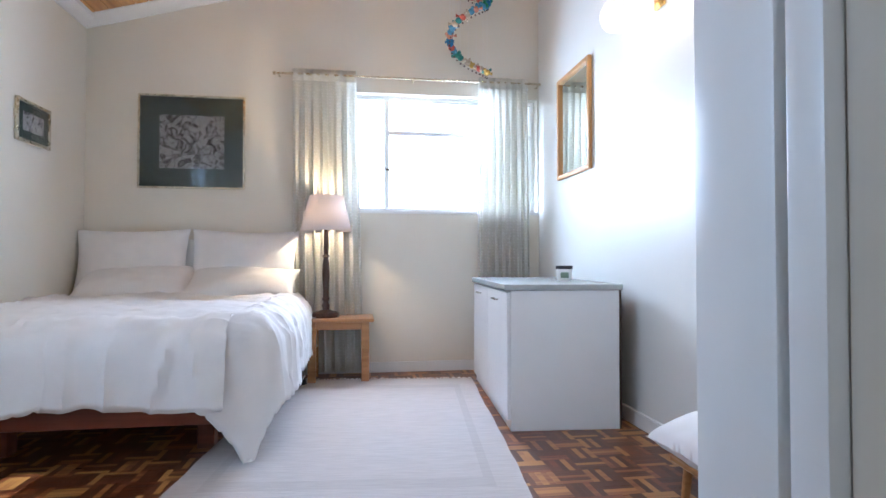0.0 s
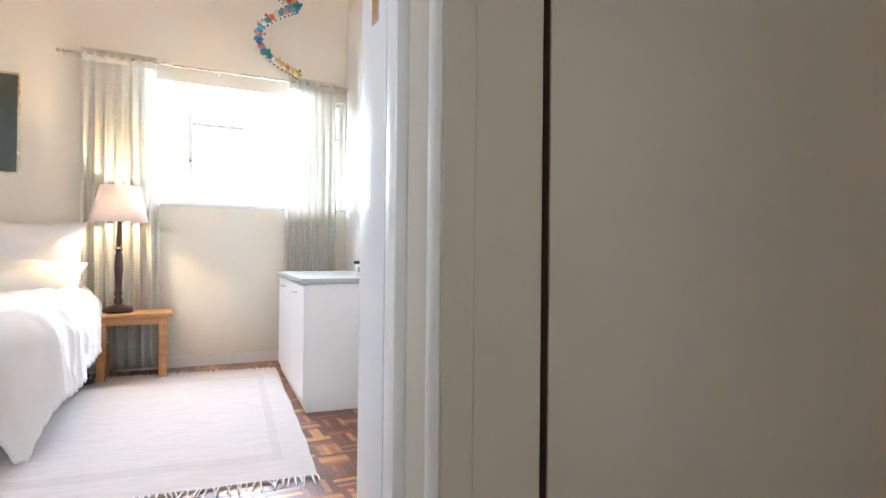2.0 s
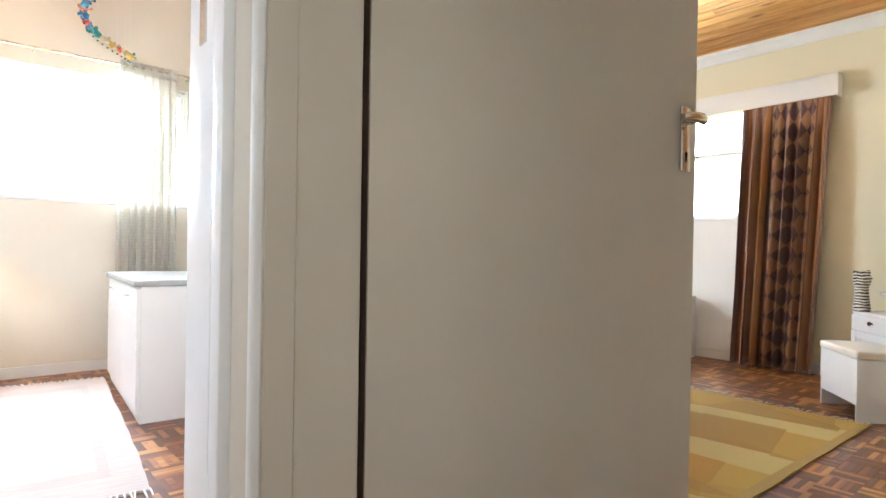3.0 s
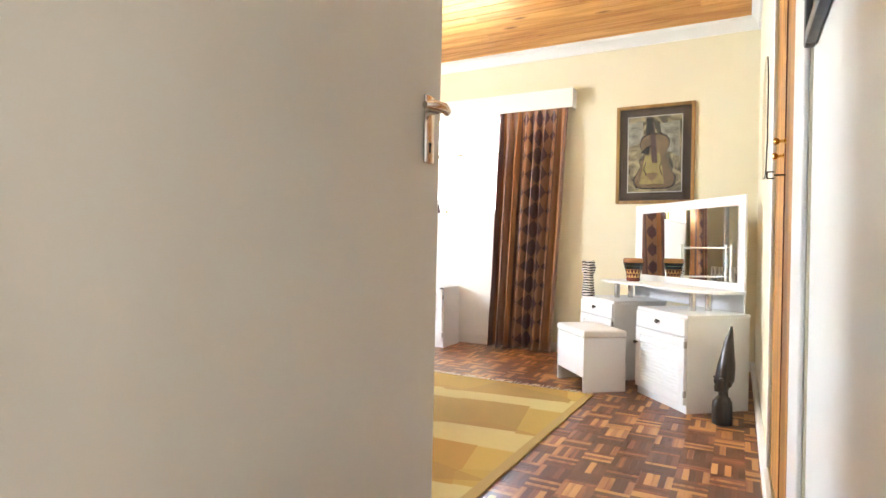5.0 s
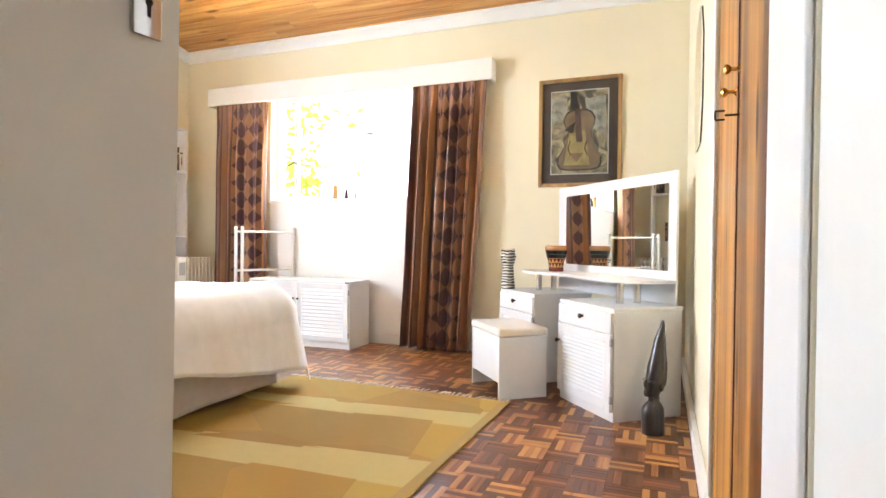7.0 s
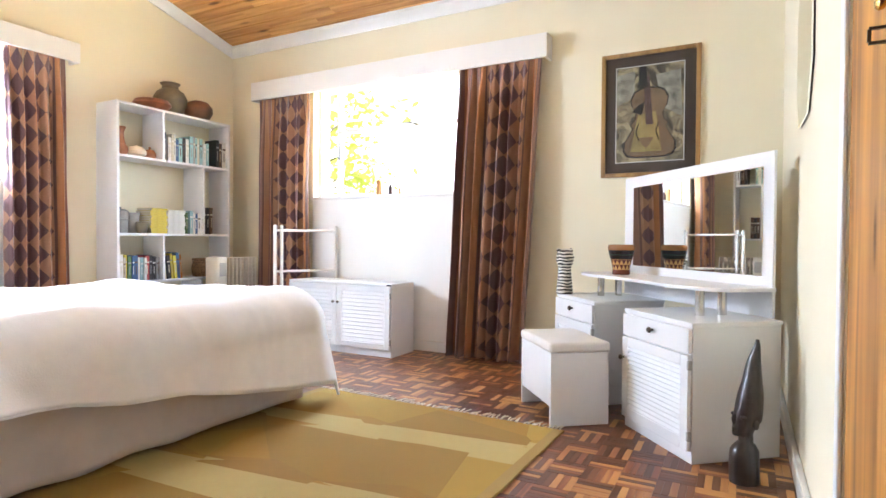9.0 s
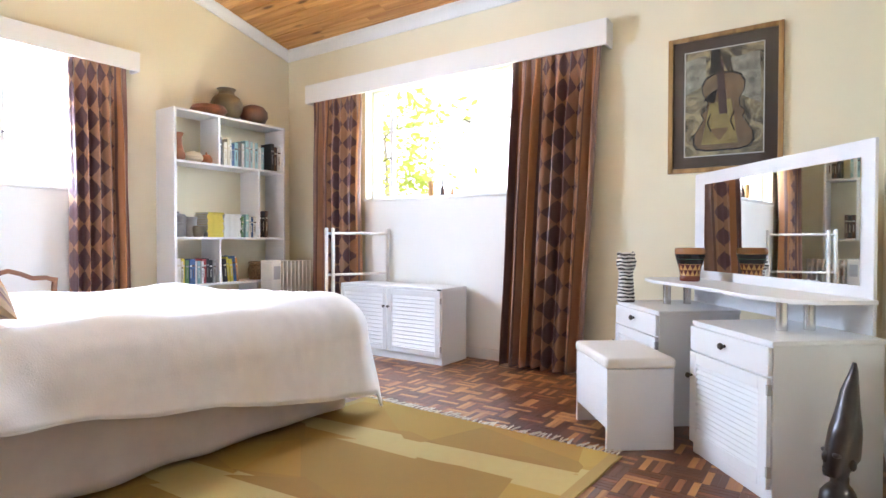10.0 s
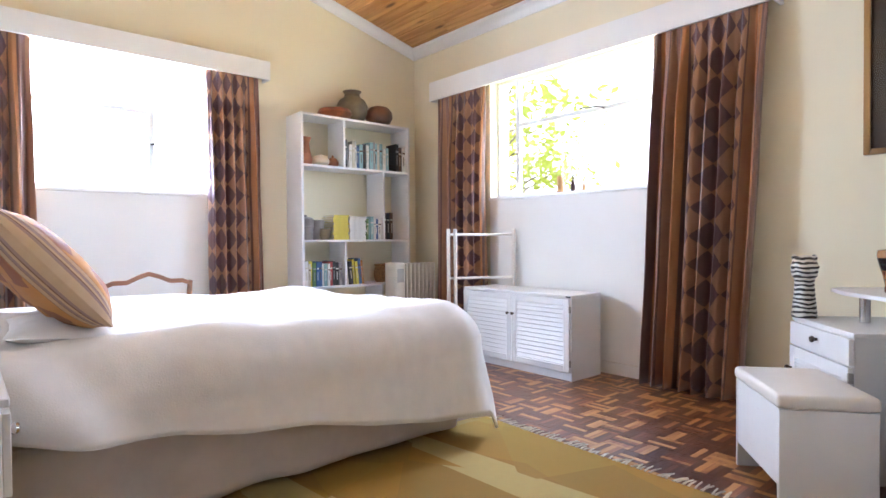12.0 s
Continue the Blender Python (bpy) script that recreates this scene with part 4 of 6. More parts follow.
def cover(name, mat, parent, w, l, top, da, db, r, seed, crease, label="", drop_left=None, puff=0.02, mind=0.012, grow=0.0, power=1.6, flare=0.16, wrinkle=0.0, hemmed=True, flap=0.0, swoop=0.0, hem_r=0.009, lean=0.10):
    """A bed cover that lies on a mattress w by l and hangs over both sides and the foot (+y)."""
    dl = da if drop_left is None else drop_left

    def f(u, v):
        a = -w / 2 - dl + (w + dl + da) * u
        hem = 0.03 * noise.noise((a * 2.3, seed, v * 0.5)) if v > 0.7 else 0
        b = (l + db + hem) * v
        a *= 1 - grow * (1 - min(1.0, b / l)) ** 1.0 * max(0.0, abs(a) - w / 2) / max(1e-6, abs(a))
        sa = 1 if a > 0 else -1
        ea, eb = max(0.0, abs(a) - w / 2), max(0.0, b - l)
        oa, za = fold(ea, r, lean)
        ob_, zb = fold(eb, r, lean)
        hang_a, hang_b = min(1.0, ea / 0.2), min(1.0, eb / 0.2)
        oa += crease * hang_a * (math.sin(b * 9.5 + 2 * noise.noise((b * 2, seed, 1.0))) * 0.8 + noise.noise((b * 5, seed, za * 3)))
        ob_ += crease * hang_b * (math.sin(a * 10.5 + 2 * noise.noise((a * 2, seed, 4.0))) * 0.8 + noise.noise((a * 6, seed, zb * 3)))
        z = top - za - zb
        if ea > 0 and eb > 0:
            rho = (ea ** power + eb ** power) ** (1 / power)
            out, down = fold(rho, r, lean)
            phi = math.atan2(eb, ea)
            out += crease * min(1.0, rho / 0.2) * 1.4 * math.sin(phi * 6 + seed) + flare * max(0.0, rho - 0.12) * math.sin(2 * phi)
            ex = 1.0 if flap else 0.7
            oa, ob_ = out * math.cos(phi) ** ex, out * math.sin(phi) ** ex
            z = top - down
            oa -= flap * math.sin(phi) ** 2 * min(1.0, rho / 0.3)
        elif flap and eb > 0 and a > 0:
            oa -= flap * min(1.0, eb / 0.3) * math.exp(-(w / 2 - a) / 0.45)
        z += puff * noise.noise((a * 1.7, b * 1.7, seed)) * (1 - 0.5 * hang_a) * (1 - 0.5 * hang_b)
        z += 0.35 * puff * noise.noise((a * 7.0, b * 4.0, seed + 5))
        ridge = abs(noise.noise((a * 4.2 + b * 1.5, b * 3.1 - a, seed + 9)))
        z += crease * 0.55 * max(0.0, 0.22 - ridge) * 3.2
        fine = abs(noise.noise((a * 5.5 + 3 * noise.noise((b, a, seed)), b * 8.5, seed + 21)))
        z += wrinkle * max(0.0, 0.16 - fine) * (1.6 if ea + eb > 0 else 0.9)
        if wrinkle and (ea > 0) != (eb > 0):
            pl = wrinkle * max(0.0, 0.2 - abs(noise.noise(((b if ea else a) * 7, seed + 30, (ea + eb) * 1.5)))) * 2.2
            oa, ob_ = oa + (pl if ea else 0), ob_ + (pl if eb else 0)
        if swoop and a > 0:
            lift = math.exp(-(((b - 0.10 - 0.85 * ea) / 0.10) ** 2)) * min(1.0, 0.35 + ea / 0.25)
            oa += swoop * lift * (1.0 if ea > 0 else 0.0)
            z += 0.5 * swoop * lift * max(0.0, 1 - ea / 0.25) * min(1.0, max(0.0, (a - w / 2 + 0.45) / 0.3))
        edge_lift = max(0.0, 1 - max(0.0, min(w / 2 - abs(a), l - b)) / 0.22) if ea == 0 and eb == 0 else 0
        z -= 0.012 * edge_lift
        return (sa * (min(abs(a), w / 2) + oa), min(b, l) + ob_, max(mind + 0.02 * (ea + eb), z))

    ob = part(name, grid(bmesh.new(), 110, 120, f), mat, parent, label)
    path = [f(0, k / 120) for k in range(121)] + [f(k / 110, 1) for k in range(1, 111)] + [f(1, 1 - k / 120) for k in range(1, 121)]
    if hemmed:
        part("hem", tube(bmesh.new(), path, hem_r, 6), mat, parent, "soft stitched hem")
    return solid(ob, 0.014)


def pillow(name, m, w, h, t, mat, label, group, seed, uv=False):
    th = thing(name, m, label, "pillow", group)
    bm = bmesh.new()
    lay = bm.loops.layers.uv.verify()

    def side(sg):
        def f(u, v):
            x, y = 2 * u - 1, 2 * v - 1
            pin = 1 - 0.07 * (1 - y * y) * abs(x) ** 3
            pin2 = 1 - 0.08 * (1 - x * x) * abs(y) ** 3
            d = t / 2 * max(0.0, (1 - abs(x) ** 2.6) * (1 - abs(y) ** 2.6)) ** 0.55
            d += 0.006 * noise.noise((x * 3 + seed, y * 3, sg)) * (1 - abs(x)) * 2
            return (x * w / 2 * pin, sg * d, h / 2 + y * h / 2 * pin2)
        return f

    for sg in (1, -1):
        grid(bm, 28, 22, side(sg), lambda u, v: (u * w, v * h))
    bmesh.ops.remove_doubles(bm, verts=bm.verts[:], dist=0.0006)
    part("case", bm, mat, th)
    return th


def guest_bed():
    w, l = 1.60, 2.02
    m = pose(-6.835, 0.33, 0, 0, 0, 180)
    b = thing("bed", m, "double bed with a dark red wooden base and low white headboard", "bed")
    part("foot_rail", boxes((-w / 2, l - 0.045, 0.20, w / 2 - 0.22, l - 0.005, 0.335), bevel=0.006), REDWOOD, b, "dark red wooden rail")
    part("side_rail", boxes((-w / 2, 0.0, 0.20, -w / 2 + 0.035, l - 0.046, 0.335), bevel=0.005), REDWOOD, b)
    part("side_rail", boxes((w / 2 - 0.255, 0.0, 0.20, w / 2 - 0.22, l - 0.046, 0.335), bevel=0.005), REDWOOD, b)
    part("slat_base", boxes((-w / 2 + 0.04, 0.0, 0.24, w / 2 - 0.26, l - 0.05, 0.30)), REDWOOD, b)
    for x in (-w / 2 + 0.25, w / 2 - 0.42):
        for y in (0.15, l - 0.35):
            part("leg", boxes((x - 0.04, y - 0.04, 0, x + 0.04, y + 0.04, 0.2395), bevel=0.004), REDWOOD, b)
    part("mattress", boxes((-w / 2 + 0.01, 0.02, 0.3365, w / 2 - 0.12, l - 0.03, 0.57), bevel=0.05, seg=4), LINEN, b, "white mattress")
    part("headboard", boxes((-w / 2 - 0.02, -0.07, 0.2, w / 2 + 0.0, -0.02, 1.10), bevel=0.008), WHITE, b, "low white painted headboard")
    d = thing("duvet", m, "rumpled white duvet hanging to the floor at one corner", "duvet")
    cover("cotton_cover", LINEN, d, w - 0.15, l - 0.13, 0.675, 0.54, 0.49, 0.20, 3.0, 0.010, puff=0.045, power=1.42, flare=-0.10, wrinkle=0.055, flap=0.14, hem_r=0.006)
    g = "white pillows on the guest bed"
    for x, s in ((-7.24, 1), (-6.43, 2)):
        pillow("pillow", pose(x, 0.225, 0.665, -12, 2 * (s - 1.5), 3 * (1.5 - s)), 0.82, 0.52, 0.17, LINEN, "plump white pillow propped against the headboard", g, s)
    for x, s in ((-7.16, 3), (-6.42, 4)):
        pillow("pillow", pose(x, -0.05, 0.66, -60, 3 * (s - 3.5), 4 * (3.5 - s)), 0.82, 0.42, 0.17, LINEN, "white pillow leaning back on another pillow", g, s)


guest_bed()


def main_bed():
    w, l = 1.52, 2.08
    m = pose(-3.72, -1.70, 0, 0, 0, -90)
    b = thing("bed", m, "double bed base with a taupe valance and castors", "bed")
    part("base", boxes((-w / 2 + 0.03, 0, 0.13, w / 2 - 0.03, l - 0.05, 0.36), bevel=0.02, seg=2), VALANCE, b)
    part("mattress", boxes((-w / 2 + 0.02, 0, 0.3605, w / 2 - 0.02, l - 0.03, 0.585), bevel=0.05, seg=4), LINEN, b, "white mattress")

    def skirt(u, v):
        per = [(-w / 2, 0), (-w / 2, l - 0.03), (w / 2, l - 0.03), (w / 2, 0)]
        ln = [l - 0.03, w, l - 0.03]
        d = u * sum(ln)
        k = 0
        while k < 2 and d > ln[k]:
            d -= ln[k]
            k += 1
        a, c = Vector(per[k]), Vector(per[k + 1])
        q = a + (c - a) * (d / ln[k])
        n = Vector(((-1, 0), (0, 1), (1, 0))[k])
        out = 0.006 + (1 - v) * (0.012 * math.sin(u * 90) + 0.02 * noise.noise((u * 30, 2.0, 1.0)))
        return (q.x + n.x * out, q.y + n.y * out, 0.035 + 0.02 * noise.noise((u * 12, 0, 3)) + (0.36 - 0.035) * v)

    solid(part("valance", grid(bmesh.new(), 150, 8, skirt), VALANCE, b, "taupe gathered valance"), 0.004)
    for x in (-w / 2 + 0.12, w / 2 - 0.12):
        for y in (0.15, l - 0.12):
            bm = tube(bmesh.new(), [(x, y, 0.13), (x, y, 0.055)], 0.018, 12)
            lathe(bm, [(0.03, -0.014), (0.033, -0.008), (0.033, 0.008), (0.03, 0.014)], 16)
            for vt in bm.verts[-64:]:
                vt.co = Vector((x, y, 0.034)) + Vector((vt.co.z, vt.co.x, vt.co.y))
            part("castor", bm, BLACKPLASTIC, b)
    part("headboard", boxes((-w / 2, -0.06, 0.15, w / 2, -0.012, 1.0), bevel=0.01), WHITE, b)
    c = thing("bedspread", m, "ivory fleece bedspread falling over the bed's edges", "bedspread")
    cover("fleece", FLEECE, c, w - 0.16, l - 0.11, 0.645, 0.635, 0.53, 0.22, 8.0, 0.004, puff=0.045, grow=0.52, power=3.0, flare=-0.04, wrinkle=0.006, hem_r=0.006, swoop=0.085, lean=0.24)
    g = "bolster pillows on the main bed"
    pillow("pillow", pose(-3.14, -2.06, 0.65, -40, 6, 84), 0.72, 0.54, 0.22, PATCH, "patterned brown and orange pillow leaning at the bed head", g, 6)
    pillow("pillow", pose(-3.16, -1.34, 0.655, -42, 0, 88), 0.70, 0.52, 0.20, PATCH, "patterned brown pillow further along the bed head", g, 7)
    pillow("pillow", pose(-3.11, -2.02, 0.63, -84, 0, 86), 0.60, 0.34, 0.09, LINEN, "flat white pillow under the patterned one", g, 8)


main_bed()


# ---- rugs ----
def rug(name, m, w, l, mat, label, seed, fr, fr_mat, ends=(0, 1), wave=0.004):
    t = thing(name, m, label, "rug")

    def f(u, v):
        x, y = u * w, v * l
        return (x + 0.012 * noise.noise((seed, y * 4, x)), y + 0.006 * noise.noise((x * 6, seed, y)), 0.010 + wave * abs(noise.noise((x * 2, y * 2, seed))))

    part("weave", solid_sheet(f), mat, t)
    rnd = random.Random(seed)
    bm = bmesh.new()
    for e in ends:
        n = int((l if fr == "x" else w) / 0.022)
        for i in range(n):
            s = (i + rnd.uniform(0.1, 0.9)) / n
            ln = rnd.uniform(0.05, 0.095)
            if fr == "x":
                x0, sg = (0.0, -1) if e == 0 else (w, 1)
                a = Vector((x0 - sg * 0.004, s * l, 0.010))
                d = Vector((sg * ln, rnd.uniform(-0.02, 0.02), -0.006))
            else:
                y0, sg = (0.0, -1) if e == 0 else (l, 1)
                a = Vector((s * w, y0 - sg * 0.004, 0.010))
                d = Vector((rnd.uniform(-0.02, 0.02), sg * ln, -0.006))
            tube(bm, [a, a + d * 0.5 + Vector((0, 0, 0.003)), a + d], [0.0045, 0.004, 0.003], 5)
    tagged(part("fringe", bm, fr_mat, t, "knotted cotton fringe"), kind="stuff")
    return t


def solid_sheet(f):
    bm = grid(bmesh.new(), 60, 60, f)
    geo = bmesh.ops.extrude_face_region(bm, geom=bm.faces[:])
    for v in geo["geom"]:
        if isinstance(v, bmesh.types.BMVert):
            v.co.z = 0.001
    return bm


FRINGE = material("raw_cotton_fringe", (0.74, 0.68, 0.56), 0.95, var=0.1, scale=60)
WHITEFRINGE = material("white_cotton_fringe", (0.80, 0.76, 0.72), 0.95, var=0.06, scale=60)
rug("kilim_rug", pose(-1.40, -2.37, 0, 0, 0, 178.5), 2.35, 1.56, KILIM, "ochre flat-woven rug with pale bands and a fringe", 4, "x", FRINGE, ends=(0, 1))
rug("cotton_rug", pose(-6.32, -2.17, 0, 0, 0, -5.5), 1.45, 2.34, RAG, "cream cotton rag rug with a fringe beside the bed", 9, "y", WHITEFRINGE)


# ---- pictures and mirrors on the walls ----
def framed(name, m, w, h, fw, fmat, mount, mount_mat, art_mat, label, category="picture", glass=True, depth=0.022):
    """A framed sheet in the xz plane, its back at y = 0 and its face towards -y."""
    t = thing(name, m, label, category)
    d = depth
    f = part("frame", boxes((-w / 2, -d, 0, -w / 2 + fw, -0.001, h), (w / 2 - fw, -d, 0, w / 2, -0.001, h), (-w / 2 + fw, -d, 0, w / 2 - fw, -0.001, fw), (-w / 2 + fw, -d, h - fw, w / 2 - fw, -0.001, h), bevel=min(0.005, fw / 4), seg=2), fmat, t)
    part("backing", boxes((-w / 2 + fw * 0.7, -0.004, fw * 0.7, w / 2 - fw * 0.7, -0.0015, h - fw * 0.7)), mount_mat or art_mat, t)
    if mount:
        part("mount", boxes((-w / 2 + fw, -0.009, fw, w / 2 - fw, -0.0045, h - fw)), mount_mat, t)
        part("sheet", boxes((-w / 2 + fw + mount, -0.011, fw + mount, w / 2 - fw - mount, -0.0095, h - fw - mount)), art_mat, t)
    else:
        part("plate", boxes((-w / 2 + fw, -0.009, fw, w / 2 - fw, -0.0045, h - fw)), art_mat, t)
    if glass:
        part("glass", boxes((-w / 2 + fw, -0.0155, fw, w / 2 - fw, -0.0135, h - fw)), PICGLASS, t, smooth=False).visible_shadow = False
    return t


GREENMAT = material("grey_green_mount_card", (0.075, 0.105, 0.085), 0.7, var=0.06, scale=20)
DARKMAT = material("dark_brown_mount_card", (0.085, 0.052, 0.032), 0.7, var=0.1, scale=20)
BLOOMS = painting("ink_flower_drawing", (0.66, 0.63, 0.60), ((0.08, 0.07, 0.07), (0.32, 0.29, 0.27), (0.55, 0.52, 0.49)), 11, 3.1)
SKETCH = painting("small_ink_sketch", (0.62, 0.60, 0.58), ((0.10, 0.09, 0.10), (0.42, 0.40, 0.39), (0.58, 0.56, 0.54)), 16, 5.4)
CUBIST = painting("olive_abstract_ground", (0.54, 0.44, 0.23), ((0.06, 0.05, 0.03), (0.19, 0.15, 0.08), (0.33, 0.27, 0.15)), 7, 8.2)
framed("framed_picture", pose(-6.86, Y1, 1.505), 0.815, 0.75, 0.016, SILVERGILT, 0.145, GREENMAT, BLOOMS, "framed ink drawing of flowers in a green mount")
framed("framed_picture", pose(XL, -0.308, 1.685, 0, 0, 90), 0.39, 0.275, 0.022, SILVERGILT, 0.055, GREENMAT, SKETCH, "small framed ink sketch in a dark mount")
framed("wall_mirror", pose(XR - 0.011, -0.425, 1.555, 0, 0, -90), 0.615, 0.775, 0.032, FRAMEOAK, 0, DARKMAT, MIRROR, "mirror in a honey-coloured wooden frame", "mirror", False, 0.03)
cello = framed("framed_picture", pose(-0.001, -4.108, 1.395, 0, 0, -90), 0.655, 0.875, 0.030, GOLDWOOD, 0.075, DARKMAT, CUBIST, "framed painting of a cello in browns and ochres", glass=True)


def flat(pts, y, th=0.0006):
    return prism(bmesh.new(), pts, "y", y - th, y)


def cello_marks():
    """The painted shapes of the cello, flat on the sheet."""
    W2 = [0.045, 0.095, 0.118, 0.112, 0.085, 0.092, 0.122, 0.105, 0.132, 0.160, 0.165, 0.145, 0.090]
    Z2 = [0.610, 0.585, 0.540, 0.490, 0.440, 0.395, 0.365, 0.335, 0.290, 0.240, 0.190, 0.155, 0.140]
    outline = [(-a, z) for a, z in zip(W2, Z2)] + [(a, z) for a, z in reversed(list(zip(W2, Z2)))]
    br = material("painted_cello_brown", (0.30, 0.185, 0.085), 0.7, var=0.2, scale=14)
    och = material("painted_ochre", (0.58, 0.44, 0.14), 0.7, var=0.25, scale=14)
    blk = material("painted_umber_line", (0.022, 0.016, 0.012), 0.7, var=0.1, scale=20)
    neck = material("painted_plum_neck", (0.13, 0.075, 0.06), 0.7, var=0.3, scale=25)
    grey = material("painted_stone_grey", (0.52, 0.49, 0.36), 0.7, var=0.35, scale=16)
    part("mark", flat([(0.09, 0.47), (0.21, 0.40), (0.20, 0.72), (0.04, 0.70)], -0.0112), grey, cello)
    part("mark", flat([(-0.22, 0.50), (-0.10, 0.56), (-0.10, 0.74), (-0.22, 0.72)], -0.0112), grey, cello)
    part("mark", flat([(1.07 * a, 0.36 + 1.05 * (z - 0.36)) for a, z in outline], -0.0118), blk, cello)
    part("cello_body", flat(outline, -0.0124), br, cello, "brown painted cello")
    part("mark", flat([(-0.125, 0.175), (0.085, 0.170), (0.045, 0.45), (-0.075, 0.43)], -0.0129), och, cello)
    part("mark", flat([(-0.022, 0.36), (0.026, 0.36), (-0.002, 0.70), (-0.042, 0.70)], -0.0132), neck, cello)
    part("mark", flat([(-0.075, 0.62), (-0.015, 0.63), (-0.020, 0.765), (-0.070, 0.765)], -0.0136), blk, cello)
    part("mark", flat([(-0.115, 0.455), (-0.05, 0.43), (-0.03, 0.52), (-0.07, 0.50)], -0.0136), blk, cello)
    part("mark", flat([(-0.02, 0.19), (0.035, 0.27), (-0.075, 0.27)], -0.0132), br, cello)
    for s in (-1, 1):
        part("mark", tube(bmesh.new(), [(s * 0.066 - 0.012 + 0.009 * math.cos(k * 0.85), -0.0131, 0.25 + 0.017 * k) for k in range(8)], 0.0045, 6), blk, cello)
    g = 0.106
    ln = material("white_slip_line", (0.85, 0.81, 0.70), 0.6)
    w, h = 0.655 - 2 * g, 0.875
    part("slip", boxes((-w / 2 - 0.006, -0.0125, g - 0.006, w / 2 + 0.006, -0.0115, g), (-w / 2 - 0.006, -0.0125, h - g, w / 2 + 0.006, -0.0115, h - g + 0.006), (-w / 2 - 0.006, -0.0125, g, -w / 2, -0.0115, h - g), (w / 2, -0.0125, g, w / 2 + 0.006, -0.0115, h - g)), ln, cello, "thin pale slip round the sheet")


cello_marks()


def octagon(cx, z0, z1, w, y):
    t = thing("octagonal_mirror", pose(cx, y, z0), "frameless eight-sided mirror hanging on the wardrobe wall", "mirror")
    h, c = z1 - z0, 0.13
    p = [(-w / 2 + c, 0), (w / 2 - c, 0), (w / 2, c * 1.3), (w / 2, h - c * 1.3), (w / 2 - c, h), (-w / 2 + c, h), (-w / 2, h - c * 1.3), (-w / 2, c * 1.3)]
    part("backing", prism(bmesh.new(), [(a * 0.98, 0.01 + b * 0.98) for a, b in p], "y", 0.001, 0.007), DARKMAT, t)
    part("glass", prism(bmesh.new(), p, "y", 0.0075, 0.013), MIRROR, t)


octagon(-1.50, 1.42, 2.08, 0.60, YS)


# ---- wardrobe ----
def wardrobe():
    x0, x1, z0, z1 = -3.60, -2.54, 0.08, 2.42
    t = thing("built_in_wardrobe", pose(0, YS, 0), "built-in wardrobe with knotty pine doors in a white frame", "wardrobe")
    for a in ((x0 - 0.246, x0), (x1, x1 + 0.05)):
        part("frame_post", boxes((a[0], 0.001, z0 + 0.006, a[1], 0.012, z1 + 0.05), bevel=0.003), WHITE, t, "white painted frame")
    part("frame_head", boxes((x0, 0.001, z1, x1, 0.012, z1 + 0.05), bevel=0.003), WHITE, t)
    part("carcass", boxes((x0, -0.09, z0, x1, -0.05, z1)), BLACK, t)
    mid = -3.05
    for n, (a, b) in enumerate(((x0 + 0.003, mid - 0.005), (mid + 0.005, x1 - 0.003))):
        d = part("door", bmesh.new(), PINEZ, t, "varnished knotty pine door")
        bm = boxes((a, -0.030, z0 + 0.006, b, -0.004, z1 - 0.004), bevel=0.0025)
        bm.to_mesh(d.data)
        bm.free()
    for x, z in ((-3.085, 1.365), (-3.02, 1.325)):
        bm = bmesh.new()
        lathe(bm, [(0.012, 0), (0.005, 0.006), (0.005, 0.018), (0.011, 0.024), (0.013, 0.031), (0.008, 0.036)], 16)
        for v in bm.verts:
            v.co = Vector((x + v.co.x, v.co.z - 0.004, z + v.co.y))
        part("knob", bm, BRASS, t, "small brass knob")
    bm = tube(bmesh.new(), [(-3.092, -0.004, 1.252), (-3.092, 0.028, 1.252)], 0.003, 8)
    box(bm, -3.095, 0.028, 1.239, -3.089, 0.050, 1.243)
    box(bm, -3.095, 0.028, 1.261, -3.089, 0.050, 1.265)
    box(bm, -3.095, 0.047, 1.243, -3.089, 0.052, 1.261)
    # dark strip stands in for the shaded gap and door edge
    part("meeting_strip", boxes((mid - 0.030, -0.0039, z0 + 0.01, mid - 0.005, -0.001, z1 - 0.008)), REDWOOD, t, "dark strip for the shaded door edge at the gap")
    part("key", bm, BRONZE, t, "dark metal key in the lock")


wardrobe()
framed("framed_picture", pose(-4.195, -4.915, 1.42, 0, 0, 180), 0.62, 0.55, 0.03, BLACKPLASTIC, 0.06, DARKMAT, SKETCH, "dark framed picture on the entrance recess wall", glass=False)


# ---- louvred white cabinet, rack and dressing table ----
def knob(parent, p, out, r=0.014, mat=None):
    bm = bmesh.new()
    o = Vector(out).normalized()
    p = Vector(p)
    side = o.cross(Vector((0, 0, 1))).normalized()
    lathe(bm, [(r * 0.45, 0.0), (r * 0.4, 0.010), (r * 0.8, 0.014), (r, 0.020), (r * 0.75, 0.027), (0.001, 0.029)], 16)
    for v in bm.verts:
        v.co = p + side * v.co.x + Vector((0, 0, 1)) * v.co.y + o * v.co.z
    return part("knob", bm, mat or BRONZE, parent, "dark metal knob")


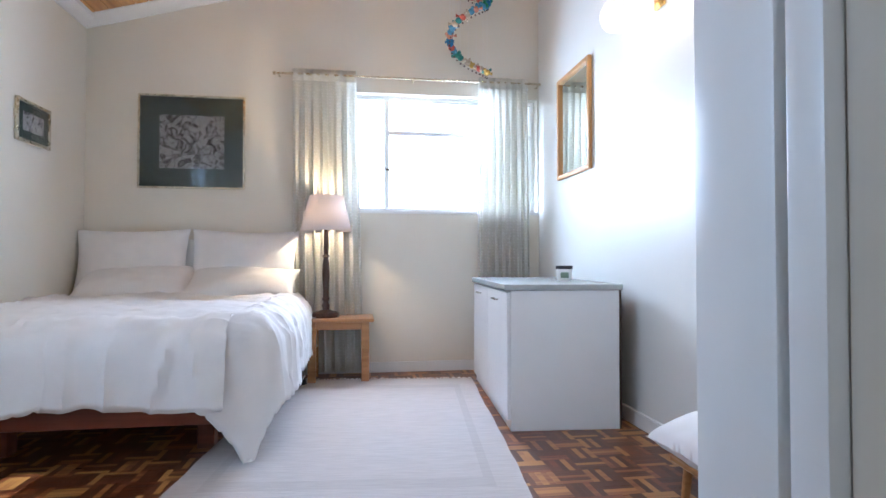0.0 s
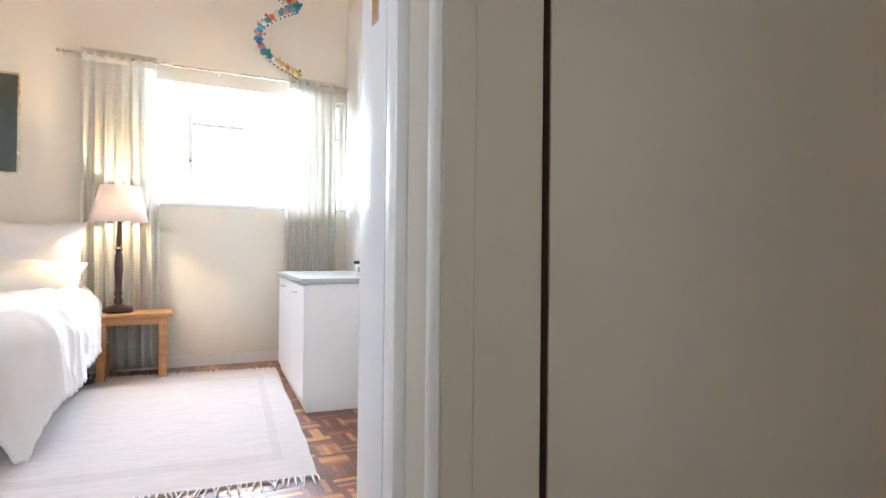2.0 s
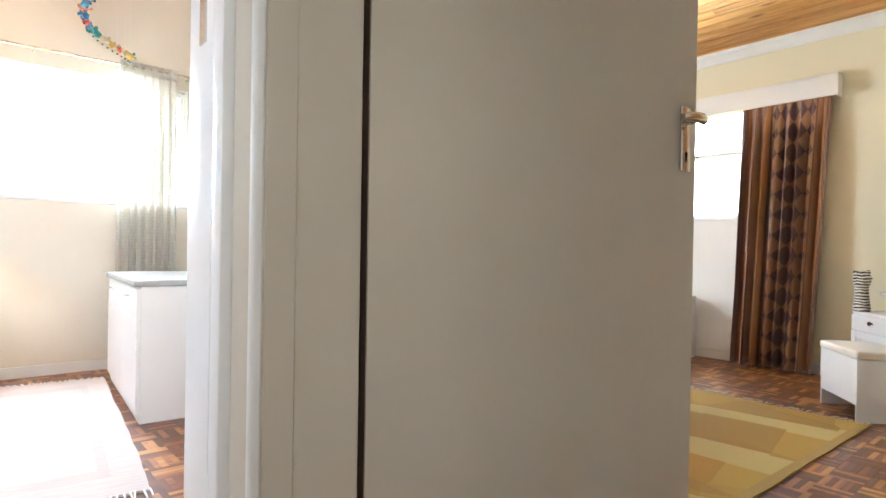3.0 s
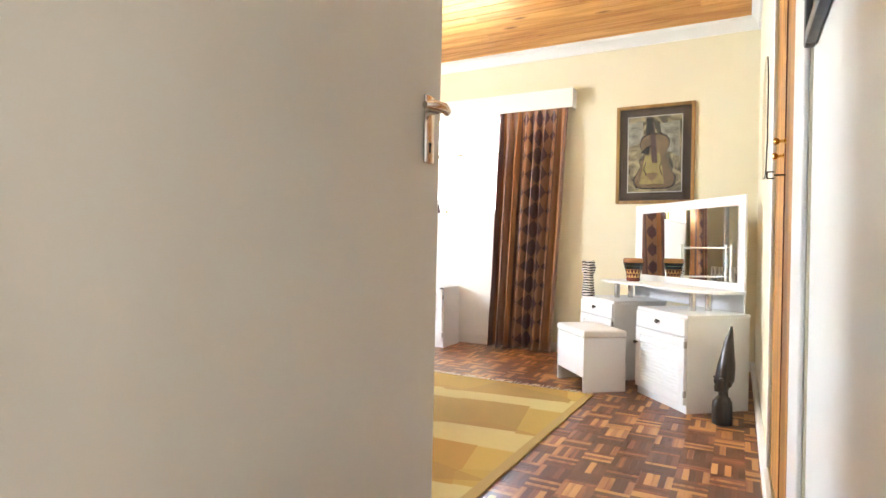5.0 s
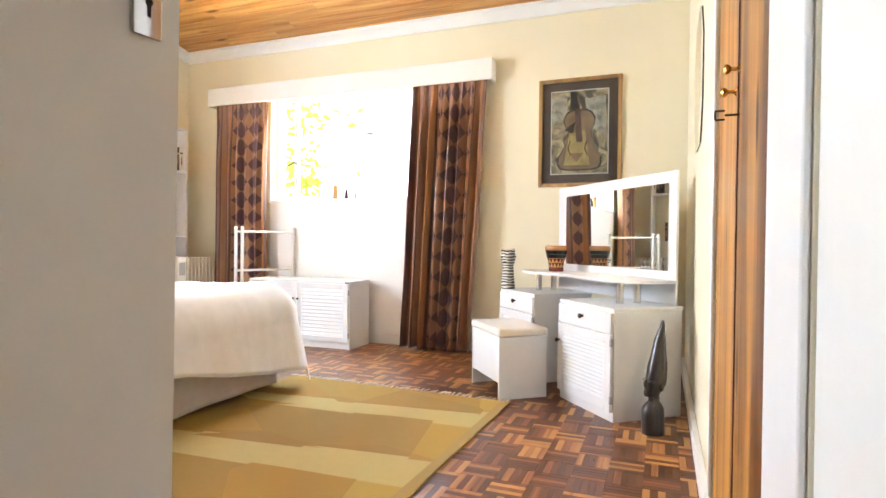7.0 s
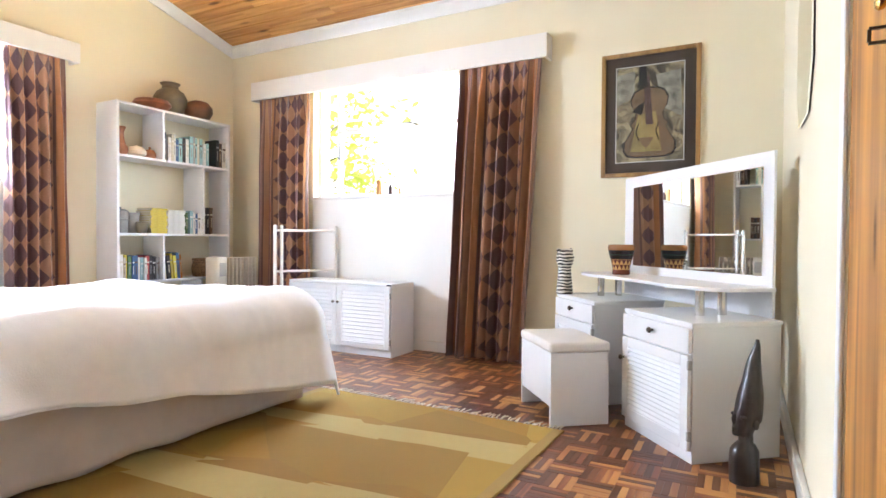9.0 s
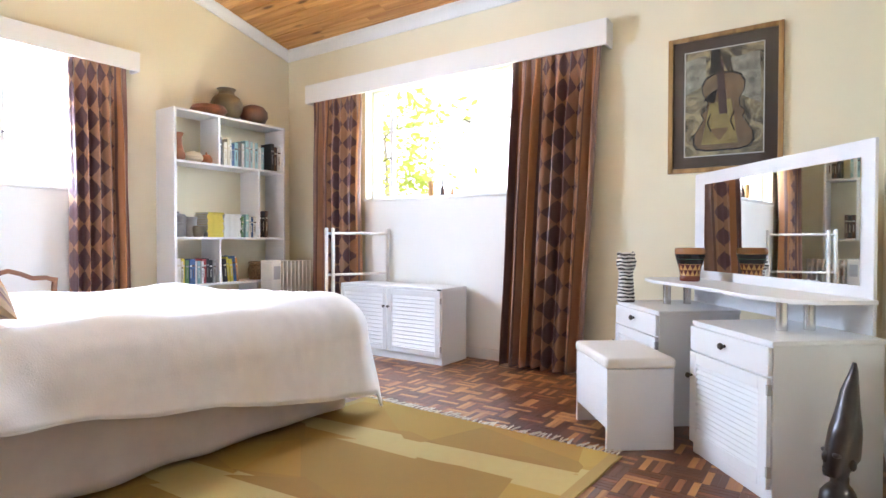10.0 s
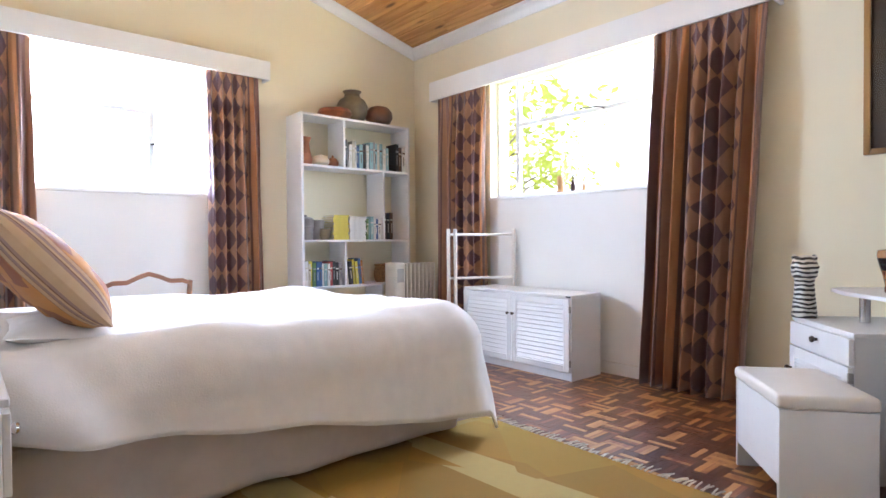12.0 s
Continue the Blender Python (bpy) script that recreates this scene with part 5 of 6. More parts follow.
def louvre_door(parent, m, w, h, n, fw=0.045, z_top=None):
    """A slatted door in the local xz plane with its face towards -y."""
    d = part("door", boxes((0, -0.019, 0, fw, -0.001, h), (w - fw, -0.019, 0, w, -0.001, h), (fw, -0.019, 0, w - fw, -0.001, fw), (fw, -0.019, h - fw, w - fw, -0.001, h), bevel=0.002), MELAMINE, parent, "white louvred door")
    d.matrix_local = m
    part("backing", boxes((fw, -0.004, fw, w - fw, -0.0015, h - fw)), MELAMINE, d)
    p = (h - 2 * fw) / n
    me = None
    for i in range(n):
        z = fw + p * i
        if me is None:
            bm = prism(bmesh.new(), [(-0.004, 0.0), (-0.018, 0.002), (-0.019, 0.006), (-0.0045, p * 0.98)], "x", fw, w - fw)
            s = part("slat", bm, MELAMINE, d, smooth=False)
            me = s.data
            s.location = (0, 0, z)
        else:
            s = new("slat", me)
            s.parent, s.location = d, (0, 0, z)
    return d


def cabinet():
    x0, y0, y1, h = -0.42, -2.25, -1.18, 0.588
    t = thing("louvred_cabinet", pose(x0, y1, 0, 0, 0, -90), "low white cabinet with two louvred doors under the window", "cabinet")
    w, dp = y1 - y0, 0.34
    part("side_panel", boxes((0, 0.0, 0, 0.018, dp, h - 0.019), bevel=0.001), MELAMINE, t)
    part("side_panel", boxes((w - 0.018, 0.0, 0, w, dp, h - 0.019), bevel=0.001), MELAMINE, t)
    part("top", boxes((0, -0.004, h - 0.0185, w, dp, h), bevel=0.002), MELAMINE, t)
    part("plinth", boxes((0.0185, 0.012, 0, w - 0.0185, 0.028, 0.058)), MELAMINE, t)
    part("back_panel", boxes((0.0185, dp - 0.012, 0.0, w - 0.0185, dp, h - 0.019)), MELAMINE, t)
    part("edge_chip", boxes((w - 0.045, -0.0055, h - 0.017, w - 0.004, -0.0042, h - 0.006)), BLACKPLASTIC, t, "chipped dark edge strip")
    dw = w / 2 - 0.012
    for k, x in enumerate((0.010, w / 2 + 0.002)):
        d = louvre_door(t, pose(x, 0.0, 0.062), dw, h - 0.085, 13)
        knob(d, ((dw - 0.022) if k == 0 else 0.022, -0.019, (h - 0.085) * 0.72), (0, -1, 0), 0.012)
    for z in (0.10, 0.47):
        part("hinge", boxes((w - 0.012, -0.021, z, w - 0.003, -0.0045, z + 0.045), bevel=0.001), GREYPLASTIC, t)


cabinet()


def rack():
    t = thing("clothes_rack", pose(0, 0, 0), "white enamelled tube rack standing behind the cabinet", "clothes rack")
    a, b = Vector((-0.545, -1.13, 0)), Vector((-0.045, -1.385, 0))
    d = (b - a).normalized()
    for p in (a, a + d * 0.058, b):
        part("post", tube(bmesh.new(), [p, p + Vector((0, 0, 1.055))], 0.015 if p is not b else 0.018, 14), STICK, t)
        part("cap", ball(bmesh.new(), p.x, p.y, 1.055, 0.016, 12, 0.5), STICK, t)
    for z in (0.22, 0.66, 1.015):
        part("bar", tube(bmesh.new(), [a + Vector((0, 0, z)), b + Vector((0, 0, z))], 0.011, 12), STICK, t) if z > 0.6 else part("bar", tube(bmesh.new(), [a + Vector((0, 0, z)), a + d * 0.058 + Vector((0, 0, z))], 0.011, 12), STICK, t)


rack()


def dressing_table():
    m = pose(-1.576, -4.515, 0, 0, 0, 40.5)
    # local x runs along the front, local y towards the room
    t = thing("dressing_table", m, "white corner dressing table with two pedestals and a wide mirror", "dressing table")
    h = 0.598

    def pedestal(u0, u1, hinge_right):
        p = part("pedestal", boxes((u0, -0.44, 0, u1, -0.002, h - 0.019), bevel=0.0015), MELAMINE, t)
        part("top", boxes((u0 - 0.004, -0.445, h - 0.0185, u1 + 0.004, 0.004, h), bevel=0.002), MELAMINE, p)
        dr = part("drawer", boxes((u0 + 0.004, -0.001, 0.468, u1 - 0.004, 0.017, h - 0.024), bevel=0.002), MELAMINE, p)
        knob(dr, ((u0 + u1) / 2, 0.017, 0.53), (0, 1, 0), 0.015)
        w, hh = u1 - u0 - 0.008, 0.405
        d = louvre_door(p, pose(u1 - 0.004, 0.001, 0.056, 0, 0, 180), w, hh, 14, 0.05)
        knob(d, ((0.02 if hinge_right else w - 0.02), -0.019, hh * 0.74), (0, -1, 0), 0.013)
        for z in (0.10, 0.40):
            part("hinge", boxes((u0 - 0.003, 0.003, z, u0 + 0.008, 0.022, z + 0.04), bevel=0.001), GREYPLASTIC, p)

    pedestal(0.0, 0.53, True)
    pedestal(0.86, 1.37, True)
    pts = [(0.03, -0.44), (0.03, -0.20), (0.10, -0.13), (0.30, -0.085), (0.55, -0.115), (0.70, -0.12), (0.85, -0.115), (1.10, -0.085), (1.30, -0.13), (1.36, -0.20), (1.36, -0.44)]
    part("glass_top_shelf", prism(bmesh.new(), pts, "z", 0.722, 0.738), MELAMINE, t, "white raised shelf with a wavy front")
    for u, v in ((0.225, -0.20), (0.225, -0.32), (1.165, -0.20), (1.165, -0.32)):
        part("post", tube(bmesh.new(), [(u, v, h), (u, v, 0.7215)], 0.021, 20), CHROME, t, "brushed chrome post")
    mb = part("mirror_board", boxes((0.06, -0.462, h, 1.31, -0.446, 1.352), bevel=0.002), MELAMINE, t, "white mirror surround")
    part("mirror", boxes((0.118, -0.4455, 0.785, 1.20, -0.440, 1.285), bevel=0.0015), MIRROR, mb, "mirror glass")
    s = thing("dressing_stool", pose(-1.400, -3.850, 0, 0, 0, 38.5), "white box stool with a padded ivory vinyl seat", "stool")
    w, dp, hh = 0.462, 0.315, 0.372
    for u in (0.0, w - 0.018):
        part("end_panel", boxes((u, -dp, 0, u + 0.018, 0, hh), bevel=0.0015), MELAMINE, s)
    for v in (-0.002, -dp + 0.018):
        part("front_panel", boxes((0.0185, v - 0.016, 0.10, w - 0.0185, v, hh), bevel=0.001), MELAMINE, s)
    bm = boxes((-0.008, -dp - 0.008, hh + 0.0005, w + 0.008, 0.008, hh + 0.052), bevel=0.018, seg=4)
    for v in bm.verts:
        if v.co.z > hh + 0.03:
            q = (1 - ((v.co.x - w / 2) / (w / 2)) ** 2) * (1 - ((v.co.y + dp / 2) / (dp / 2)) ** 2)
            v.co.z += 0.016 * max(0, q)
    part("seat_pad", bm, VINYL, s, "padded ivory vinyl seat")
    # ornaments
    z = 0.7385
    o = m @ Vector((1.03, -0.26, 0))
    v = thing("painted_pot", pose(o.x, o.y, z), "small flared pot painted in dark and tan bands", "pot")
    part("body", lathe(bmesh.new(), [(0.048, 0), (0.052, 0.006), (0.052, 0.026), (0.050, 0.030), (0.058, 0.075), (0.070, 0.115), (0.077, 0.145), (0.079, 0.165), (0.074, 0.180), (0.066, 0.182), (0.058, 0.165), (0.050, 0.12), (0.001, 0.115)], 32), DRUMPAINT, v)
    o = m @ Vector((1.30, -0.03, 0))
    v = thing("carved_zebra", pose(o.x + 0.02, o.y + 0.02, h, 0, 0, 20), "carved wooden zebra head painted in black and white stripes", "carving")
    bm = lathe(bmesh.new(), [(0.060, 0), (0.062, 0.012), (0.056, 0.07), (0.050, 0.13), (0.047, 0.165), (0.050, 0.185)], 24, sx=1.0, sy=0.85)
    lathe(bm, [(0.046, 0.180), (0.058, 0.198), (0.062, 0.222), (0.060, 0.250), (0.050, 0.274), (0.030, 0.288), (0.004, 0.293)], 24, -0.004, 0, 0, 1.0, 0.9)
    ball(bm, -0.050, -0.004, 0.212, 0.030, 16, 0.8)
    for s in (-1, 1):
        ball(bm, -0.030, s * 0.042, 0.240, 0.016, 12, 0.8)
        ball(bm, 0.012, s * 0.040, 0.280, 0.013, 10, 1.2)
    part("carving", bm, ZEBRA, v)


dressing_table()


def bust():
    """The carved head with a tall headdress, one plain shape."""
    rows = [(0.0, 0.0, 0.055, 0.048), (0.10, -0.002, 0.055, 0.048), (0.128, -0.001, 0.053, 0.044), (0.148, 0.001, 0.040, 0.034), (0.160, 0.003, 0.027, 0.026),
            (0.183, 0.004, 0.026, 0.025), (0.186, -0.009, 0.038, 0.027), (0.200, -0.008, 0.040, 0.030), (0.218, -0.002, 0.043, 0.036), (0.246, 0.009, 0.054, 0.042),
            (0.270, 0.012, 0.053, 0.044), (0.320, 0.018, 0.049, 0.044), (0.342, 0.020, 0.047, 0.043), (0.346, 0.021, 0.046, 0.043), (0.394, 0.026, 0.037, 0.034),
            (0.468, 0.032, 0.027, 0.024), (0.534, 0.045, 0.012, 0.012), (0.560, 0.046, 0.006, 0.006)]
    bm, rings, n = bmesh.new(), [], 26
    for z, c, rx, ry in rows:
        rings.append([bm.verts.new((c + rx * math.copysign(abs(math.cos(2 * math.pi * k / n)) ** 0.85, math.cos(2 * math.pi * k / n)), ry * math.sin(2 * math.pi * k / n), z)) for k in range(n)])
    for p, q in zip(rings, rings[1:]):
        for k in range(n):
            bm.faces.new((p[k], p[(k + 1) % n], q[(k + 1) % n], q[k]))
    bm.faces.new(rings[0][::-1]), bm.faces.new(rings[-1])
    ball(bm, -0.043, 0.0, 0.248, 0.011, 10, 1.9)
    ball(bm, -0.043, 0.0, 0.212, 0.010, 10, 0.5)
    ball(bm, -0.042, 0.0, 0.201, 0.010, 10, 0.5)
    for s in (-1, 1):
        ball(bm, -0.026, s * 0.030, 0.262, 0.013, 10, 0.6)
        ball(bm, 0.018, s * 0.040, 0.235, 0.012, 10, 1.6)
    o = part("carved_bust", bm, EBONY)
    o.matrix_world = pose(-1.655, -4.712, 0, 0, 0, -58)
    tagged(o, "tall dark carved wooden bust with a pointed headdress on the floor", "carving")


bust()


# ---- bookshelf ----
SHELF_Z = (0.16, 0.565, 0.962, 1.595, 2.02)
BX0, BX1, BYF, BYB = -1.42, -0.30, -0.302, -0.022


def bookshelf():
    t = thing("bookshelf", pose(0, 0, 0), "tall white open bookshelf with offset compartments", "bookshelf")
    for a in (BX0, BX1 - 0.022):
        part("side_panel", boxes((a, BYF, 0, a + 0.022, BYB, 2.04), bevel=0.003, seg=2), MELAMINE, t)
    for z in SHELF_Z:
        part("shelf", boxes((BX0 + 0.0225, BYF + 0.002, z, BX1 - 0.0225, BYB, z + 0.019)), MELAMINE, t)
    for x, k in ((-1.008, 3), (-0.597, 2), (-1.003, 1), (-0.62, 0)):
        part("divider", boxes((x - 0.009, BYF + 0.004, SHELF_Z[k] + 0.0195, x + 0.009, BYB, SHELF_Z[k + 1] - 0.0005)), MELAMINE, t)
    part("plinth", boxes((BX0 + 0.0225, BYF + 0.02, 0, BX1 - 0.0225, BYF + 0.036, 0.159)), MELAMINE, t)


bookshelf()
BOOK_MATS = {}


def cover_mat(c):
    if c not in BOOK_MATS:
        BOOK_MATS[c] = material("book_cover_" + "_".join(str(int(v * 100)) for v in c), c, 0.45, var=0.12, scale=30)
    return BOOK_MATS[c]


def book(x, z, w, h, d, c, label, tilt=0.0, flat_on=False, band=None):
    """A bound book; upright on its edge, or lying flat."""
    if flat_on:
        o = part("book", boxes((0, 0, 0, w, d, 0.0016), (0, 0, h - 0.0016, w, d, h), (0, 0, 0.0016, w, 0.002, h - 0.0016)), cover_mat(c))
        o.matrix_world = pose(x, BYF + 0.02 + 0.004 * math.sin(x * 91 + z * 57), z, 0, 0, 0.8 * math.sin(z * 311))
        part("pages", boxes((0.003, 0.004, 0.0018, w - 0.003, d - 0.003, h - 0.0018)), PAPER, o)
    else:
        o = part("book", boxes((0, 0, 0, 0.0022, d, h), (w - 0.0022, 0, 0, w, d, h), (0.0022, 0, 0, w - 0.0022, 0.0025, h)), cover_mat(c))
        o.matrix_world = pose(x, BYF + 0.035 + 0.012 * math.sin(x * 173), z, 0, tilt, 0)
        part("pages", boxes((0.0024, 0.0027, 0.003, w - 0.0024, d - 0.004, h - 0.003)), PAPER, o)
        if band:
            part("spine_band", boxes((0.002, -0.0008, h * 0.70, w - 0.002, -0.0002, h * 0.76)), cover_mat(band), o)
            part("spine_line", boxes((w * 0.38, -0.0008, h * 0.25, w * 0.6, -0.0002, h * 0.6)), cover_mat(band), o)
    return tagged(o, label, "book", "books on the shelf")


WH, CR, BK, BL, TQ, GR, RD, YL, OR, BRN, GY = (0.72, 0.71, 0.67), (0.60, 0.55, 0.42), (0.025, 0.025, 0.03), (0.05, 0.11, 0.26), (0.30, 0.48, 0.50), (0.12, 0.22, 0.08), (0.36, 0.05, 0.05), (0.62, 0.50, 0.05), (0.56, 0.22, 0.04), (0.10, 0.05, 0.03), (0.30, 0.30, 0.30)
NAMES = {WH: "white", CR: "cream", BK: "black", BL: "dark blue", TQ: "pale turquoise", GR: "green", RD: "red", YL: "yellow", OR: "orange", BRN: "dark brown", GY: "grey"}


def row(x, z, seq, lo, hi, seed, tilt=0.0, depth=0.17):
    rnd = random.Random(seed)
    for c in seq:
        w, h = rnd.uniform(0.017, 0.036), rnd.uniform(lo, hi)
        book(x, z, w, h, depth + rnd.uniform(-0.02, 0.02), c, f"{NAMES[c]} bound book standing upright on a white shelf", tilt, band=rnd.choice([q for q in (GY, CR, WH, BRN) if q != c]))
        x += w + 0.0015 + (0.004 if tilt else 0)
    return x


row(-0.992, 1.6145, (BK, WH, WH, CR, WH, BL, TQ, BK, WH, TQ, GY, TQ, CR, TQ, WH, TQ), 0.20, 0.25, 1)
row(-0.448, 1.6145, (BK, BRN, BK, WH), 0.225, 0.26, 2)
for i in range(10):
    book(-1.115 + 0.006 * math.sin(i * 2.3), 0.9815 + i * 0.0215, 0.15, 0.0205, 0.20, YL, "yellow magazine lying in a stack", flat_on=True)
for i in range(12):
    book(-0.955 + 0.004 * math.sin(i * 1.9), 0.9815 + i * 0.0172, 0.17, 0.0165, 0.21, WH, "pale magazine lying in a stack", flat_on=True)
row(-0.775, 0.9815, (GR, TQ, TQ, WH, BL, WH), 0.185, 0.215, 4)
row(-0.575, 0.9815, (BRN, BK, BRN), 0.24, 0.25, 5)
row(-1.385, 0.5845, (WH, CR, YL, GR, BL, BL, WH, TQ, WH, RD, BK, BK, GY), 0.19, 0.225, 6)
row(-0.975, 0.5845, (CR, BK, YL, YL, BL, OR), 0.20, 0.25, 7, tilt=-5)
row(-0.60, 0.1795, (BRN, BK, BRN, GY), 0.20, 0.25, 8)


def pot(name, x, y, z, prof, mat, label, category="pot", lid=None):
    t = thing(name, pose(x, y, z), label, category)
    part("body", lathe(bmesh.new(), prof, 28), mat, t)
    if lid:
        part("lid", lathe(bmesh.new(), lid, 24), mat, t)
    return t


T = 2.0395
pot("shallow_bowl", -1.03, -0.175, T, [(0.07, 0), (0.13, 0.02), (0.155, 0.05), (0.135, 0.085), (0.115, 0.09), (0.10, 0.07), (0.001, 0.05)], REDPOT, "wide burnished red clay bowl on top of the shelf", "bowl")
pot("clay_vase", -0.83, -0.14, T, [(0.07, 0), (0.11, 0.03), (0.138, 0.10), (0.142, 0.15), (0.115, 0.205), (0.072, 0.235), (0.066, 0.262), (0.085, 0.285), (0.078, 0.288), (0.055, 0.25), (0.001, 0.22)], STONEPOT, "greenish smoked clay vase with a short neck", "vase")
pot("round_pot", -0.555, -0.165, T, [(0.05, 0), (0.10, 0.025), (0.128, 0.075), (0.125, 0.125), (0.09, 0.17), (0.05, 0.185), (0.045, 0.17), (0.001, 0.16)], ROUNDPOT, "round burnished brown clay pot", "pot")
pot("terracotta_jug", -1.30, -0.14, 1.6145, [(0.05, 0), (0.058, 0.03), (0.052, 0.09), (0.038, 0.15), (0.034, 0.20), (0.052, 0.245), (0.047, 0.246), (0.028, 0.19), (0.001, 0.17)], TERRA, "terracotta jug with a flared lip", "jug")
pot("terracotta_jar", -1.345, -0.22, 1.6145, [(0.045, 0), (0.062, 0.03), (0.058, 0.07), (0.035, 0.095), (0.001, 0.098)], TERRA, "small round terracotta jar")
pot("gourd", -1.19, -0.20, 1.6145, [(0.04, 0), (0.075, 0.025), (0.078, 0.05), (0.055, 0.085), (0.012, 0.095), (0.006, 0.105)], IVORYPOT, "pale round gourd on the white shelf")
pot("lidded_pot", -1.07, -0.20, 1.6145, [(0.035, 0), (0.05, 0.02), (0.05, 0.05), (0.038, 0.066)], TERRA, "small terracotta pot with a lid", lid=[(0.04, 0.0665), (0.03, 0.078), (0.008, 0.083), (0.010, 0.10), (0.001, 0.106)])
pot("stone_pot", -1.335, -0.20, 0.9815, [(0.06, 0), (0.062, 0.10), (0.066, 0.102), (0.066, 0.115), (0.05, 0.118)], PEWTER, "grey stoneware canister with a lid", lid=[(0.066, 0.1185), (0.066, 0.175), (0.05, 0.19), (0.012, 0.195), (0.012, 0.21), (0.001, 0.212)])
pot("stone_pot", -1.215, -0.17, 0.9815, [(0.055, 0), (0.06, 0.13), (0.065, 0.17), (0.055, 0.17), (0.001, 0.15)], PEWTER, "plain grey stoneware beaker on the shelf", "beaker")
pot("clay_dish", -1.175, -0.245, 0.9815, [(0.035, 0), (0.045, 0.03), (0.05, 0.07), (0.045, 0.095), (0.001, 0.096)], STONEPOT, "small brown clay dish before the magazines", "dish")
b = thing("wicker_basket", pose(-0.52, -0.19, 0.5845), "small round tan wicker basket on a white shelf", "basket")
bm = bmesh.new()
for k in range(9):
    rr = 0.085 + 0.012 * math.sin(k * 0.4)
    tube(bm, [(rr * math.cos(a / 10 * math.pi), rr * math.sin(a / 10 * math.pi), 0.009 + k * 0.016) for a in range(21)], 0.0095, 6)
lathe(bm, [(0.08, 0.001), (0.085, 0.01), (0.08, 0.012)], 20)
part("woven_side", bm, WICKER, b)
part("rim", tube(bmesh.new(), [(0.09 * math.cos(a / 10 * math.pi), 0.09 * math.sin(a / 10 * math.pi), 0.158) for a in range(21)], 0.011, 8), WICKER, b)


def heater():
    t = thing("oil_heater", pose(-0.66, -0.47, 0), "cream oil-filled radiator on feet beside the bookshelf", "heater")
    part("control_box", boxes((0, -0.085, 0.10, 0.11, 0.085, 0.775), bevel=0.018, seg=3), ENAMEL, t, "cream control housing")
    part("grille", boxes((0.02, -0.088, 0.60, 0.09, -0.0845, 0.72)), GREYPLASTIC, t)
    me = None
    for i in range(8):
        x = 0.135 + i * 0.046
        if me is None:
            bm = boxes((-0.008, -0.075, 0.12, 0.008, 0.075, 0.765), bevel=0.006, seg=2)
            f = part("fin", bm, ENAMEL, t)
            me = f.data
            f.location = (x, 0, 0)
        else:
            f = new("fin", me)
            f.parent, f.location = t, (x, 0, 0)
    part("core", tube(bmesh.new(), [(0.11, 0, 0.70), (0.47, 0, 0.70)], 0.03, 12), ENAMEL, t)
    part("core", tube(bmesh.new(), [(0.11, 0, 0.19), (0.47, 0, 0.19)], 0.03, 12), ENAMEL, t)
    for x in (0.05, 0.43):
        part("foot", boxes((x - 0.02, -0.13, 0.0, x + 0.02, 0.13, 0.10), bevel=0.006), BLACKPLASTIC, t)


heater()


def chair():
    t = thing("wooden_chair", pose(-2.655, -0.62, 0), "red-brown wooden chair with a carved crest rail by the window", "chair")
    w = 0.25
    for x in (-w, w):
        part("back_post", tube(bmesh.new(), [(x * 0.9, 0, 0), (x * 0.95, 0, 0.42), (x, -0.03, 0.72)], [0.018, 0.019, 0.016], 12), CHAIRWOOD, t)
        part("leg", tube(bmesh.new(), [(x * 0.9, 0.40, 0), (x * 0.9, 0.40, 0.42)], [0.015, 0.02], 12), CHAIRWOOD, t)
    pts = [(-w, 0.715), (-w * 0.8, 0.735), (-w * 0.5, 0.735), (-w * 0.25, 0.765), (0, 0.785), (w * 0.25, 0.765), (w * 0.5, 0.735), (w * 0.8, 0.735), (w, 0.715)]
    part("crest_rail", prism(bmesh.new(), pts + [(x, z - 0.028) for x, z in reversed(pts)], "y", -0.042, -0.018), CHAIRWOOD, t)
    part("back_rail", prism(bmesh.new(), [(x * 0.95, z - 0.16) for x, z in pts] + [(x * 0.95, z - 0.185) for x, z in reversed(pts)], "y", -0.03, -0.01), CHAIRWOOD, t)
    part("seat", boxes((-0.24, -0.02, 0.4205, 0.24, 0.43, 0.465), bevel=0.012, seg=3), DARKMAT, t, "dark upholstered seat")


